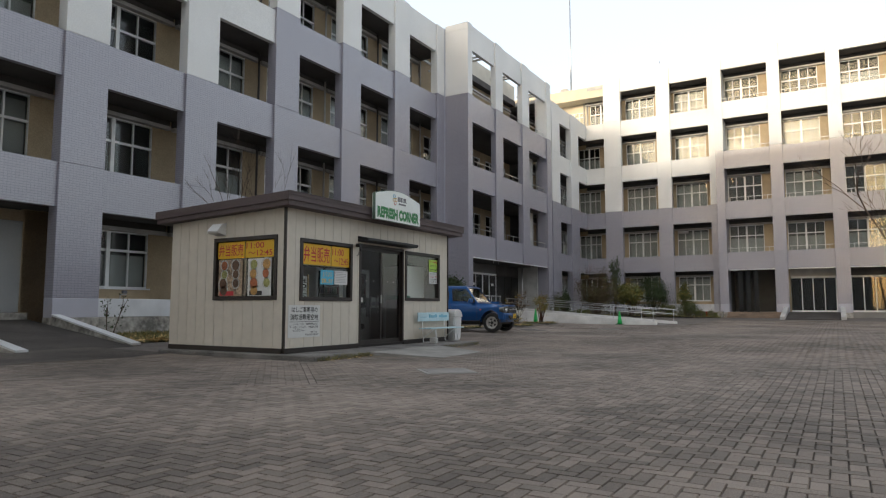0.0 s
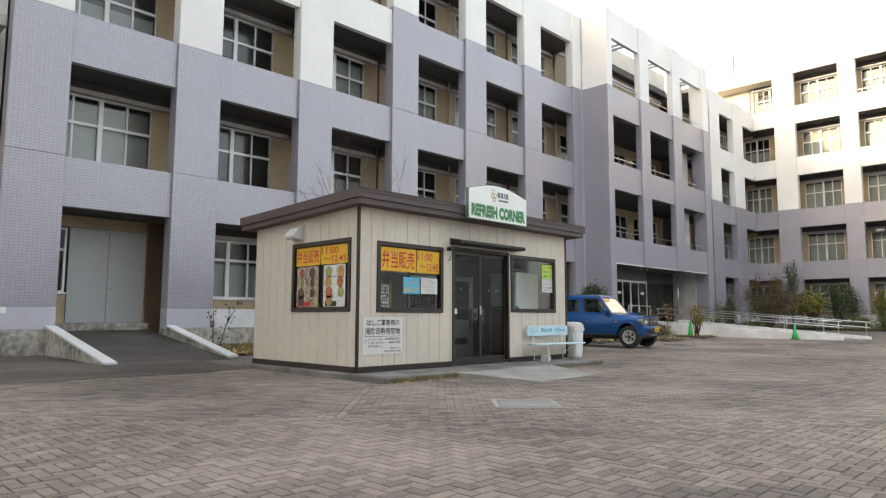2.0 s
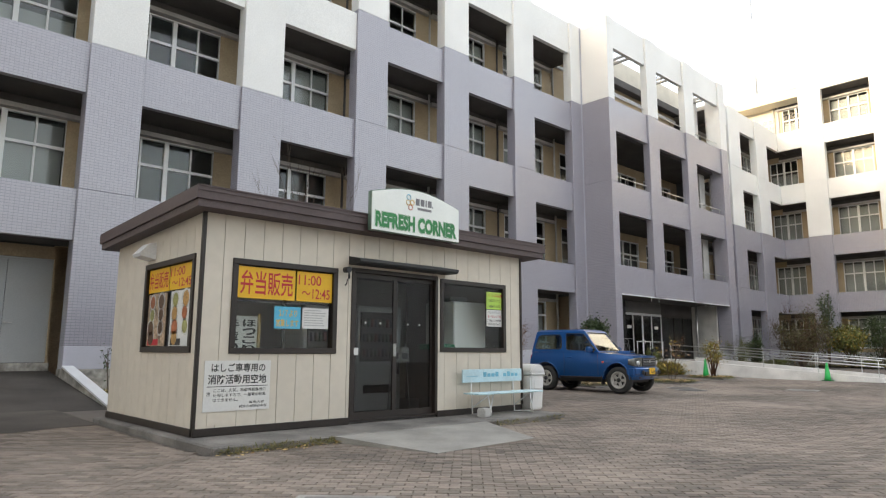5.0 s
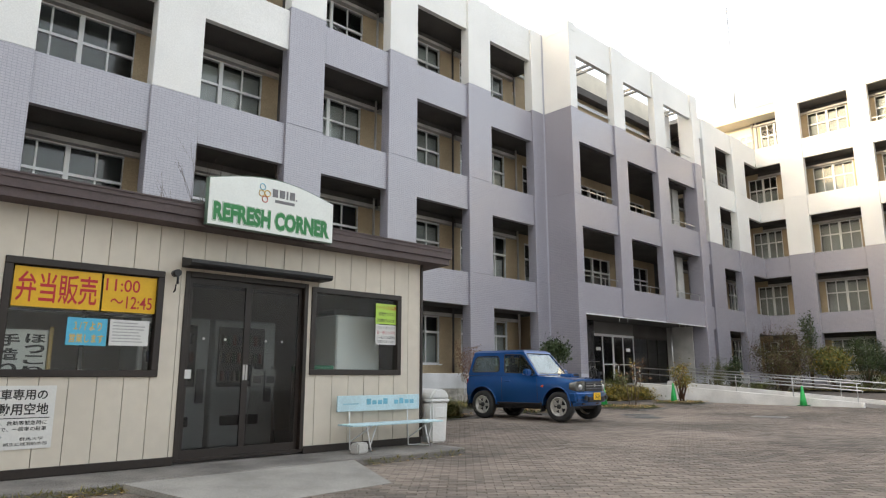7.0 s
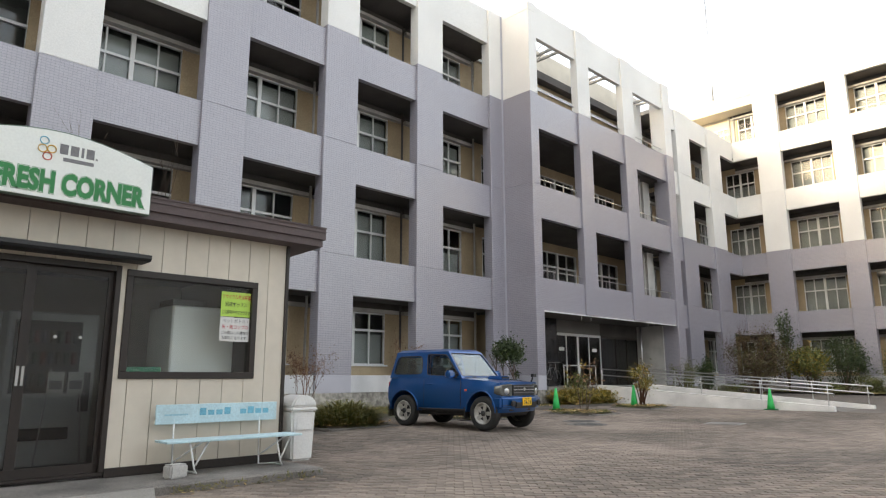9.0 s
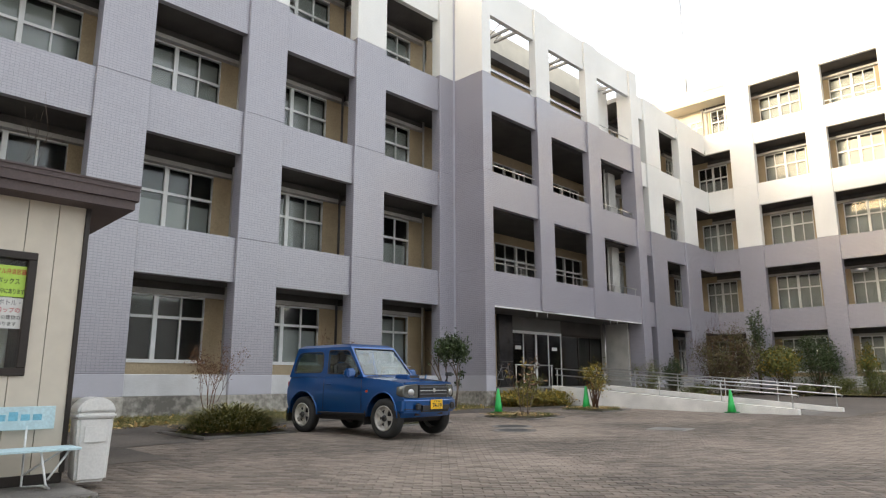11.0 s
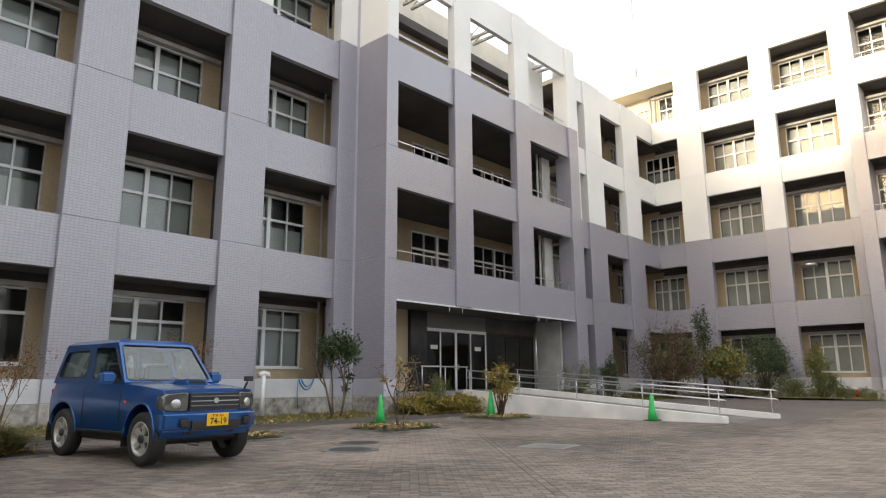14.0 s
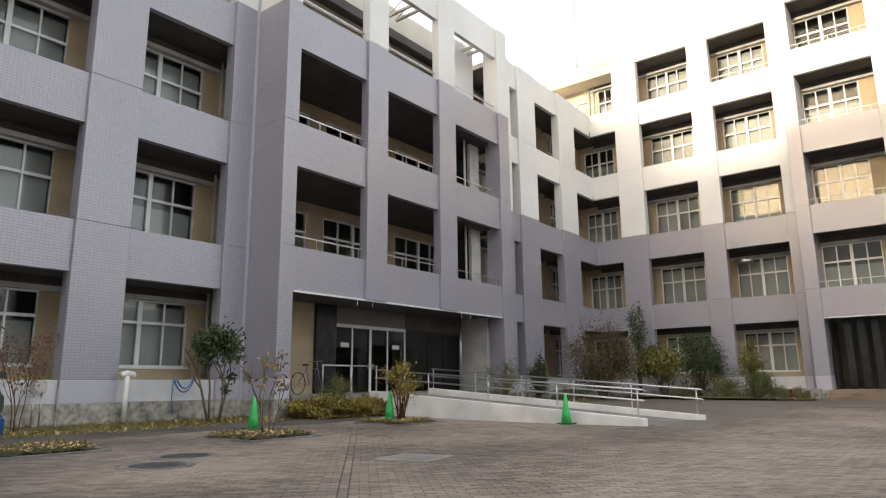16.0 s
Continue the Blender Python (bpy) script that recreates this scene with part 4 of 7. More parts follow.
# bench, block, bin
def bench():
    b = thing("bench", pose(HX + 4.62, HY - 0.52, -0.003), "pale blue slatted bench on white tube legs", "bench")
    part("seat", boxed(0, 1.72, 0.0, 0.11, 0.36, 0.385, bevel=0.004), PALE_BLUE, b)
    part("seat", boxed(0, 1.72, 0.13, 0.24, 0.36, 0.385, bevel=0.004), PALE_BLUE, b)
    part("seat", boxed(0, 1.72, 0.26, 0.36, 0.36, 0.385, bevel=0.004), PALE_BLUE, b)
    back = part("backrest", boxed(0.0, 1.56, 0.385, 0.405, 0.55, 0.775, bevel=0.004), PALE_BLUE, b, "pale blue advertising board as backrest")
    for k in range(9):
        if k != 4:
            part("mark", boxed(0.52 + 0.105 * k, 0.60 + 0.105 * k, 0.382, 0.3845, 0.64, 0.70 if k % 3 else 0.725), surface("faded_blue", (0.15, 0.42, 0.56), 0.5), back)
    part("mark", boxed(0.10, 0.38, 0.382, 0.3845, 0.645, 0.665), surface("faded_blue", (0.3, 0.52, 0.62), 0.5), back)
    for x in (0.22, 1.32):
        for pts in ([(x, 0.40, 0.75), (x, 0.39, 0.40), (x, 0.36, 0.02), (x + 0.16, 0.30, 0.015), (x + 0.16, 0.06, 0.015), (x + 0.12, 0.03, 0.06), (x + 0.06, 0.05, 0.36)],
                    [(x, 0.37, 0.12), (x + 0.30, 0.2, 0.355)], [(x + 0.14, 0.06, 0.1), (x + 0.36, 0.2, 0.355)]):
            bm = bmesh.new()
            tube(bm, pts, 0.011, 7)
            part("leg", bm, WHITE_METAL, b, "white bent tube leg")
    return b


bench()
stone = part("footing_block", boxed(-0.11, 0.11, -0.08, 0.08, 0, 0.15, bevel=0.02, seg=2), PALE_CONCRETE, None)
stone.matrix_basis = pose(HX + 4.72, HY - 0.55, -0.003, 0, 0, 12)
tagged(stone, "small grey concrete block under the bench", "block")


def bin_():
    b = thing("waste_bin", pose(16.98, 9.55, -0.003, 0, 0, -8), "white plastic waste bin with a domed lid", "bin")
    bm = bmesh.new()
    box(bm, -0.15, 0.15, -0.21, 0.21, 0, 0.66)
    for v in bm.verts:
        if v.co.z > 0.3:
            v.co.x *= 1.14
            v.co.y *= 1.14
    bmesh.ops.bevel(bm, geom=list(bm.edges), offset=0.03, segments=3, affect="EDGES")
    part("body", bm, WHITE_PLASTIC, b)
    part("rim", boxed(-0.19, 0.19, -0.26, 0.26, 0.64, 0.70, bevel=0.02, seg=3), WHITE_PLASTIC, b)
    bm = bmesh.new()
    prof = [(-0.18, 0.701)] + [(-0.18 * math.cos(a), 0.705 + 0.15 * math.sin(a)) for a in (math.pi * k / 12 for k in range(13))] + [(0.18, 0.701)]
    prism(bm, prof, -0.25, 0.25)
    bmesh.ops.bevel(bm, geom=[e for e in bm.edges if abs(e.calc_face_angle(0)) > 0.9], offset=0.025, segments=2, affect="EDGES")
    part("lid", bm, WHITE_PLASTIC, b, "domed white lid")
    part("label_panel", boxed(-0.10, 0.10, -0.246, -0.238, 0.40, 0.56, bevel=0.002), WHITE_PLASTIC, b)
    return b


bin_()

# ---- the parked car ----
CAR_BLUE = surface("metallic_blue_paint", (0.005, 0.088, 0.31), 0.30, 0.65, vary=0.05, grain=300, stain=0.8, bump=0.0, coat=0.9)
RUBBER = surface("tyre_rubber", (0.022, 0.022, 0.022), 0.8, vary=0.25, grain=50)
WHEEL_SILVER = surface("wheel_silver", (0.52, 0.51, 0.48), 0.38, 0.6, vary=0.1)
LAMP_GLASS = surface("headlamp", (0.10, 0.105, 0.10), 0.12, 0.5, vary=0.1, bump=0, coat=1.0)
ORANGE = surface("amber_lens", (0.65, 0.10, 0.02), 0.25, vary=0.05, bump=0)
RED_LENS = surface("red_lens", (0.35, 0.01, 0.01), 0.25, vary=0.05, bump=0)
PLATE = surface("yellow_plate", (0.80, 0.48, 0.01), 0.4, vary=0.04, bump=0)
SEAT = surface("dark_seat_cloth", (0.045, 0.045, 0.05), 0.9, vary=0.2)


def lathe(bm, profile, sides=28, smooth=True):
    """Turns (radius, y) round the y axis."""
    rings = [[bm.verts.new((r * math.cos(a), y, r * math.sin(a))) for a in (2 * math.pi * k / sides for k in range(sides))] for r, y in profile]
    for a, c in zip(rings, rings[1:]):
        for k in range(sides):
            bm.faces.new((a[k], a[(k + 1) % sides], c[(k + 1) % sides], c[k])).smooth = smooth
    return rings


def soften(ob, wide=0.03, seg=3, angle=35):
    mod = ob.modifiers.new("bevel", "BEVEL")
    mod.width, mod.segments, mod.limit_method, mod.angle_limit = wide, seg, "ANGLE", radians(angle)
    for f in ob.data.polygons:
        f.use_smooth = True
    mod.harden_normals = True
    return ob


def build_car():
    hx, hy = 22.255, 10.92
    rx_, ry_ = 22.046, 13.162
    yaw = math.degrees(math.atan2(hy - ry_, hx - rx_))
    mid = Vector(((hx + rx_) / 2, (hy + ry_) / 2, 0))
    side = Vector((-math.sin(radians(yaw)), math.cos(radians(yaw)), 0))
    mid += side * 0.70
    car = thing("compact_off_road_car", pose(mid.x, mid.y, ground_z(mid.x, mid.y) + 0.005, 0, 0, yaw), "small blue metallic three-door off-road car, parked", "car")
    R, WB = 0.345, 1.122

    def arch(cx):
        return [(cx + 0.435 * math.cos(a), 0.36 + 0.435 * math.sin(a)) for a in (math.pi * (k / 10) for k in range(11))]

    def bend(bm):
        """Rounds the nose in plan and crowns the hood."""
        for v in bm.verts:
            k = min(1.0, abs(v.co.y) / 0.735)
            if v.co.x > 1.1:
                v.co.x -= 0.13 * k ** 2.6 * min(1.0, (v.co.x - 1.1) / 0.5)
            if v.co.z > 0.93 and v.co.x > 0.45:
                v.co.z -= 0.03 * k ** 3
        return bm

    def sliced(bm, xs=(), ys=(), zs=()):
        for axis, cuts in enumerate((xs, ys, zs)):
            no = [0, 0, 0]
            no[axis] = 1
            for c in cuts:
                co = [0, 0, 0]
                co[axis] = c
                bmesh.ops.bisect_plane(bm, geom=bm.verts[:] + bm.edges[:] + bm.faces[:], plane_co=co, plane_no=no)
        return bm

    ACROSS = (-0.66, -0.55, -0.4, -0.2, 0.0, 0.2, 0.4, 0.55, 0.66)
    low = 0.40
    fa, ra = arch(WB)[::-1], arch(-WB)[::-1]      # from rear to front along each arch
    outline = [(-1.62, 0.46), (-1.57, low + 0.02)] + ra + [(-WB + 0.44, low)] + [(WB - 0.44, low)] + fa + [(1.58, 0.44), (1.655, 0.50), (1.67, 0.62), (1.655, 0.68), (1.648, 0.91), (1.63, 0.955), (1.58, 0.985),
               (1.30, 1.02), (0.95, 1.05), (0.62, 1.07), (0.50, 1.08), (-1.50, 1.08), (-1.60, 1.06), (-1.655, 0.85), (-1.66, 0.62)]
    bm = bmesh.new()
    prism(bm, outline, -0.735, 0.735)
    sliced(bm, (-1.5, -1.3, -0.9, -0.5, 0.0, 0.5, 0.75, 1.0, 1.2, 1.35, 1.5, 1.58), ACROSS, (0.5, 0.58, 0.68, 0.78, 0.86, 0.93, 0.985, 1.03))
    for v in bm.verts:                             # a full flank, a soft shoulder, a tapered nose and tail
        w = float(np.interp(v.co.z, [0.36, 0.5, 0.62, 0.78, 0.88, 0.96, 1.02, 1.09], [0.945, 0.975, 0.995, 1.0, 0.992, 0.97, 0.945, 0.93]))
        w *= float(np.interp(v.co.x, [-1.66, -1.5, -1.2, 1.0, 1.3, 1.5, 1.67], [0.945, 0.975, 1.0, 1.0, 0.985, 0.96, 0.93]))
        v.co.y *= w
    body = soften(part("body", bend(bm), CAR_BLUE, car, "glossy blue metallic body"), 0.04, 3, 30)
    # cabin shell with its window openings
    B, T = 1.07, 1.65
    side_x = [(0.56, 0.10), (-0.50, -0.56), (-1.60, -1.47)]
    bm = bmesh.new()

    def vert(x, y, z):
        return bm.verts.new((x, y, z))
    rows = {}
    for s in (-1, 1):
        rows[s] = ([vert(x, s * 0.695, B) for x, _ in side_x], [vert(t, s * 0.59, T - 0.01) for _, t in side_x])
    holes = []
    for s in (-1, 1):
        lo, hi = rows[s]
        for i in range(2):
            f = bm.faces.new((lo[i], lo[i + 1], hi[i + 1], hi[i]) if s < 0 else (lo[i + 1], lo[i], hi[i], hi[i + 1]))
            holes.append(f)
    wind = bm.faces.new((rows[1][0][0], rows[-1][0][0], rows[-1][1][0], rows[1][1][0]))
    rear = bm.faces.new((rows[-1][0][2], rows[1][0][2], rows[1][1][2], rows[-1][1][2]))
    holes += [wind, rear]
    top = {s: [vert(x, s * 0.50, T + 0.045) for x in (0.0, -0.56, -1.38)] for s in (-1, 1)}
    for s in (-1, 1):
        for i in range(2):
            bm.faces.new((rows[s][1][i], rows[s][1][i + 1], top[s][i + 1], top[s][i]))
    for i in range(2):
        bm.faces.new((top[-1][i], top[-1][i + 1], top[1][i + 1], top[1][i]))
    bm.faces.new((rows[-1][1][0], top[-1][0], top[1][0], rows[1][1][0]))
    bm.faces.new((rows[-1][1][2], rows[1][1][2], top[1][2], top[-1][2]))
    bmesh.ops.recalc_face_normals(bm, faces=list(bm.faces))
    panes = []
    for f in holes:
        th = 0.06 if f is wind else (0.125 if f.calc_center_median().x < -0.6 else 0.085)
        bmesh.ops.inset_individual(bm, faces=[f], thickness=th, depth=0)
        c = f.calc_center_median()
        bmesh.ops.bevel(bm, geom=list(f.verts), offset=0.10 if c.x < -0.6 else 0.05, segments=4, profile=0.5, affect="VERTICES", clamp_overlap=True)
        f = min(bm.faces, key=lambda q: (q.calc_center_median() - c).length)
        panes.append([v.co.copy() for v in f.verts])
        bmesh.ops.delete(bm, geom=[f], context="FACES_ONLY")
    cabin = part("cabin", bm, CAR_BLUE, car, "blue cabin with thin pillars")
    sol = cabin.modifiers.new("thick", "SOLIDIFY")
    sol.thickness, sol.offset = 0.035, -1
    soften(cabin, 0.035, 4, 14)
    centre = Vector((-0.5, 0, 1.35))
    for i, cs in enumerate(panes):
        c = sum(cs, Vector()) / len(cs)
        pts = [c + (p - c) * 1.04 + (centre - c).normalized() * 0.016 for p in cs]
        bm = bmesh.new()
        f = bm.faces.new([bm.verts.new(p) for p in pts])
        bmesh.ops.solidify(bm, geom=[f], thickness=0.005)
        g = part("windscreen" if i == 4 else "window", bm, WIND_GLASS if i == 4 else CAR_GLASS, car)
        g.visible_shadow = False
        bm = bmesh.new()
        tube(bm, [c + (p - c) * 1.0 for p in cs + [cs[0]]], 0.009, 5, cap=False)
        part("rubber_seal", bm, BLACK, g)
    # side details, both flanks
    for s in (-1, 1):
        for nm, mat, (x0, x1, z0, z1), y0, th in (("door_handle", CAR_BLUE, (-0.40, -0.24, 0.915, 0.945), 0.728, 0.026), ("side_lamp", ORANGE, (0.66, 0.72, 0.79, 0.83), 0.732, 0.012),
                                                  ("sill_strip", BLACK, (-0.66, 0.66, 0.385, 0.42), 0.70, 0.03)):
            part(nm, boxed(x0, x1, *sorted((s * y0, s * (y0 + th))), z0, z1, bevel=0.006), mat, car)
        for x in (0.545, -0.50):
            bm = bmesh.new()
            tube(bm, [(x, s * 0.7358, 0.47), (x + 0.004, s * 0.7356, 0.90), (x - 0.015, s * 0.708, 1.03)], 0.0045, 4)
            part("door_seam", bm, BLACK, car)
        m = part("door_mirror", boxed(0.28, 0.42, *sorted((s * 0.735, s * 0.95)), 1.05, 1.22, bevel=0.035, seg=3), CAR_BLUE, car, "blue door mirror")
        part("mirror_arm", boxed(0.36, 0.42, *sorted((s * 0.66, s * 0.745)), 1.06, 1.12), BLACK, m)
        part("mirror_glass", boxed(0.276, 0.279, *sorted((s * 0.765, s * 0.92)), 1.08, 1.19), STEEL, m)
        for cx in (WB, -WB):
            bm = bmesh.new()
            tube(bm, [(cx + 0.438 * math.cos(a), s * 0.728, 0.36 + 0.438 * math.sin(a)) for a in (math.pi * k / 14 for k in range(15))], 0.014, 6)
            part("wheel_arch", bend(bm), CAR_BLUE, car)
        part("mud_flap", boxed(-WB - 0.50, -WB - 0.485, *sorted((s * 0.52, s * 0.72)), 0.20, 0.46), BLACK, car)
        part("mud_flap", boxed(WB - 0.50, WB - 0.485, *sorted((s * 0.52, s * 0.72)), 0.22, 0.46), BLACK, car)
        corners = [(0.385, 0.70), (0.385, 0.925), (0.42, 0.945), (0.655, 0.925), (0.70, 0.885), (0.71, 0.76), (0.69, 0.715), (0.65, 0.695), (0.42, 0.685)]
        bm = bmesh.new()
        ring0 = [bm.verts.new((1.50, s * y, z)) for y, z in corners]
        ring1 = [bm.verts.new((1.662, s * y, z)) for y, z in corners]
        ring2 = [bm.verts.new((1.676, s * (0.55 + (y - 0.55) * 0.86), 0.82 + (z - 0.82) * 0.86)) for y, z in corners]
        for p, q in ((ring0, ring1), (ring1, ring2)):
            for k in range(9):
                bm.faces.new((p[k], p[(k + 1) % 9], q[(k + 1) % 9], q[k])).smooth = True
        bm.faces.new(ring2)
        bmesh.ops.recalc_face_normals(bm, faces=list(bm.faces))
        lamp = part("headlight", bend(bm), LAMP_GLASS, car, "clear grey headlight with a bright reflector")
        bm = bmesh.new()
        lathe(bm, [(0.001, -0.006), (0.04, -0.005), (0.058, 0.0), (0.064, 0.014)], 18)
        o = part("reflector", bm, STEEL, lamp)
        o.matrix_basis = pose(1.622, s * 0.55, 0.79, 0, 0, 90 + s * 14)
        part("tail_lamp", boxed(-1.652, -1.615, *sorted((s * 0.60, s * 0.69)), 0.72, 0.98, bevel=0.01), RED_LENS, car)
        fog = part("fog_cover", boxed(1.69, 1.735, *sorted((s * 0.40, s * 0.54)), 0.49, 0.61, bevel=0.03, seg=3), BLACK, car)
        seat = part("seat", boxed(-0.42, 0.06, *sorted((s * 0.12, s * 0.55)), 0.62, 0.80, bevel=0.05, seg=3), SEAT, car, "dark cloth seat")
        part("seat_back", boxed(-0.50, -0.36, *sorted((s * 0.12, s * 0.55)), 0.80, 1.34, bevel=0.05, seg=3), SEAT, seat)
        part("headrest", boxed(-0.50, -0.40, *sorted((s * 0.22, s * 0.45)), 1.36, 1.55, bevel=0.04, seg=3), SEAT, seat)
    # nose
    grille = part("grille", boxed(1.60, 1.660, -0.378, 0.378, 0.70, 0.925), BLACK, car, "black slotted grille")
    for z in (0.755, 0.815, 0.875):
        part("grille_bar", boxed(1.658, 1.674, -0.365, 0.365, z, z + 0.014, bevel=0.004), GREY_INK if z != 0.815 else STEEL, grille)
    bm = bmesh.new()
    tube(bm, [(1.674, 0, 0.828), (1.685, 0, 0.828)], 0.036, 16)
    part("badge", bm, STEEL, grille, "small chrome badge")
    part("hood_edge", bend(sliced(boxed(1.45, 1.665, -0.68, 0.68, 0.93, 0.985, bevel=0.026, seg=4), (), ACROSS)), CAR_BLUE, car)
    part("lower_intake", boxed(1.66, 1.730, -0.40, 0.40, 0.452, 0.60, bevel=0.03, seg=2), BLACK, car, "black bumper intake")
    part("bumper", bend(sliced(boxed(1.42, 1.722, -0.728, 0.728, 0.44, 0.69, bevel=0.04, seg=3), (), ACROSS)), CAR_BLUE, car)
    part("bumper_line", bend(sliced(boxed(1.70, 1.727, -0.70, 0.70, 0.505, 0.515), (), ACROSS)), BLACK, car)
    part("skid_plate", boxed(1.30, 1.56, -0.42, 0.42, 0.35, 0.47, bevel=0.04, seg=2), BLACK, car)
    plate = part("number_plate", boxed(1.734, 1.740, -0.165, 0.165, 0.50, 0.665, bevel=0.002), PLATE, car, "yellow number plate")
    lettering("74-19", BLACK_INK, plate, pose(1.7404, -0.115, 0.518, 90, 0, 90), 0.25, 0.085, bold=0.02)
    lettering("群馬 580", BLACK_INK, plate, pose(1.7404, -0.085, 0.618, 90, 0, 90), 0.17, 0.032, bold=0.01)
    scoop = part("hood_scoop", boxed(0.84, 1.20, -0.17, 0.17, 1.0, 1.108, bevel=0.03, seg=3), CAR_BLUE, car)
    part("scoop_mouth", boxed(1.185, 1.203, -0.125, 0.125, 1.045, 1.09), BLACK, scoop)
    for y in (0.30, -0.22):
        bm = bmesh.new()
        tube(bm, [(0.56, y, 1.075), (0.50, y - 0.15, 1.115), (0.475, y - 0.42, 1.135)], 0.01, 5)
        part("wiper", bm, BLACK, car)
    bm = bmesh.new()
    tube(bm, [(1.45, 0.60, 0.955), (1.47, 0.64, 1.06), (1.48, 0.645, 1.10)], 0.018, 6)
    box(bm, 1.46, 1.53, 0.59, 0.70, 1.08, 1.15)
    part("fender_mirror", bm, BLACK, car, "small black fender mirror")
    part("underbody", boxed(-1.5, 1.4, -0.60, 0.60, 0.27, 0.50, bevel=0.05), BLACK, car)
    part("dashboard", boxed(0.30, 0.60, -0.62, 0.62, 0.9, 1.08, bevel=0.04), SEAT, car)
    # wheels
    first = None
    for cx in (WB, -WB):
        for s in (-1, 1):
            m = pose(cx, s * 0.635, R, 0, 0, 0 if s < 0 else 180)
            wheel = part("wheel", bmesh.new(), RUBBER, car)
            wheel.matrix_basis = m
            if first is None:
                bm = bmesh.new()
                lathe(bm, [(0.215, 0.09), (0.225, 0.095), (0.29, 0.098), (0.325, 0.088), (0.343, 0.066), (0.345, 0.0), (0.343, -0.066), (0.325, -0.088), (0.29, -0.098), (0.225, -0.095), (0.215, -0.085)], 40)
                bm.to_mesh(wheel.data)
                bm.free()
                first = wheel.data
                bm = bmesh.new()
                lathe(bm, [(0.216, 0.08), (0.20, 0.02), (0.20, -0.05), (0.216, -0.088), (0.222, -0.094), (0.208, -0.097), (0.195, -0.085), (0.19, -0.045), (0.15, -0.03)], 36)
                for k in range(5):
                    a = 2 * math.pi * k / 5
                    ca, sa = math.cos(a), math.sin(a)
                    for w0, w1, r0, r1 in ((0.045, 0.038, 0.04, 0.20),):
                        vs = []
                        for y in (-0.078, -0.05):
                            for r, w in ((r0, w0 * 0.8), (r1, w1)):
                                for sg in (-1, 1):
                                    vs.append(bm.verts.new((ca * r - sa * w * sg, y + (0.012 if r == r0 else 0), sa * r + ca * w * sg)))
                        a0, a1, b0, b1, c0, c1, d0, d1 = vs
                        for q in ((a0, a1, b1, b0), (c0, d0, d1, c1), (a0, b0, d0, c0), (a1, c1, d1, b1), (b0, b1, d1, d0)):
                            bm.faces.new(q)
                bmesh.ops.recalc_face_normals(bm, faces=list(bm.faces))
                rim = part("rim", bm, WHEEL_SILVER, wheel, "silver alloy rim")
                bm = bmesh.new()
                lathe(bm, [(0.001, -0.10), (0.045, -0.098), (0.055, -0.085), (0.055, -0.05)], 18)
                hub = part("hub_cap", bm, BLACK, wheel)
                bm = bmesh.new()
                lathe(bm, [(0.001, -0.02), (0.195, -0.02)], 24)
                brake = part("brake_disc", bm, BLACK, wheel)
                kids = (rim, hub, brake)
            else:
                wheel.data = first
                for kid in kids:
                    o = new(kid.name.split(".")[0], kid.data)
                    o.parent = wheel
    return car


WIND_GLASS = clear_glass("windscreen_glass", (0.62, 0.68, 0.66), 4.2)
CAR_GLASS = clear_glass("car_glass", (0.66, 0.72, 0.70), 1.6)
build_car()


# ---- plants ----
def leaf_mat(name, color, other, rough=0.55):
    m, n, l, b = nodes_of(name)
    geo, ramp, info = n.new("ShaderNodeNewGeometry"), n.new("ShaderNodeValToRGB"), n.new("ShaderNodeObjectInfo")
    ramp.color_ramp.elements[0].color, ramp.color_ramp.elements[1].color = (*color, 1), (*other, 1)
    l.new(geo.outputs["Random Per Island"], ramp.inputs[0])
    l.new(ramp.outputs[0], b.inputs["Base Color"])
    b.inputs["Roughness"].default_value = rough
    return m


GREEN_LEAF = leaf_mat("dark_green_leaf", (0.014, 0.030, 0.008), (0.055, 0.085, 0.022), 0.5)
OLIVE_LEAF = leaf_mat("olive_leaf", (0.05, 0.065, 0.015), (0.16, 0.17, 0.04))
YELLOW_LEAF = leaf_mat("yellow_leaf", (0.12, 0.12, 0.02), (0.42, 0.28, 0.04))
RUSSET_LEAF = leaf_mat("russet_leaf", (0.09, 0.045, 0.025), (0.24, 0.13, 0.06))
GREY_TWIG = surface("grey_brown_twig", (0.15, 0.11, 0.085), 0.9, vary=0.3, grain=80, bump=0.4)
RED_TWIG = surface("red_brown_twig", (0.16, 0.075, 0.045), 0.9, vary=0.3, grain=80, bump=0.3)
UMBER_LEAF = leaf_mat("umber_leaf", (0.045, 0.028, 0.016), (0.12, 0.08, 0.04))
DRY_LEAF = leaf_mat("fallen_leaf", (0.28, 0.16, 0.05), (0.70, 0.50, 0.21))
BLADE = leaf_mat("grass_blade", (0.06, 0.075, 0.015), (0.26, 0.22, 0.07))


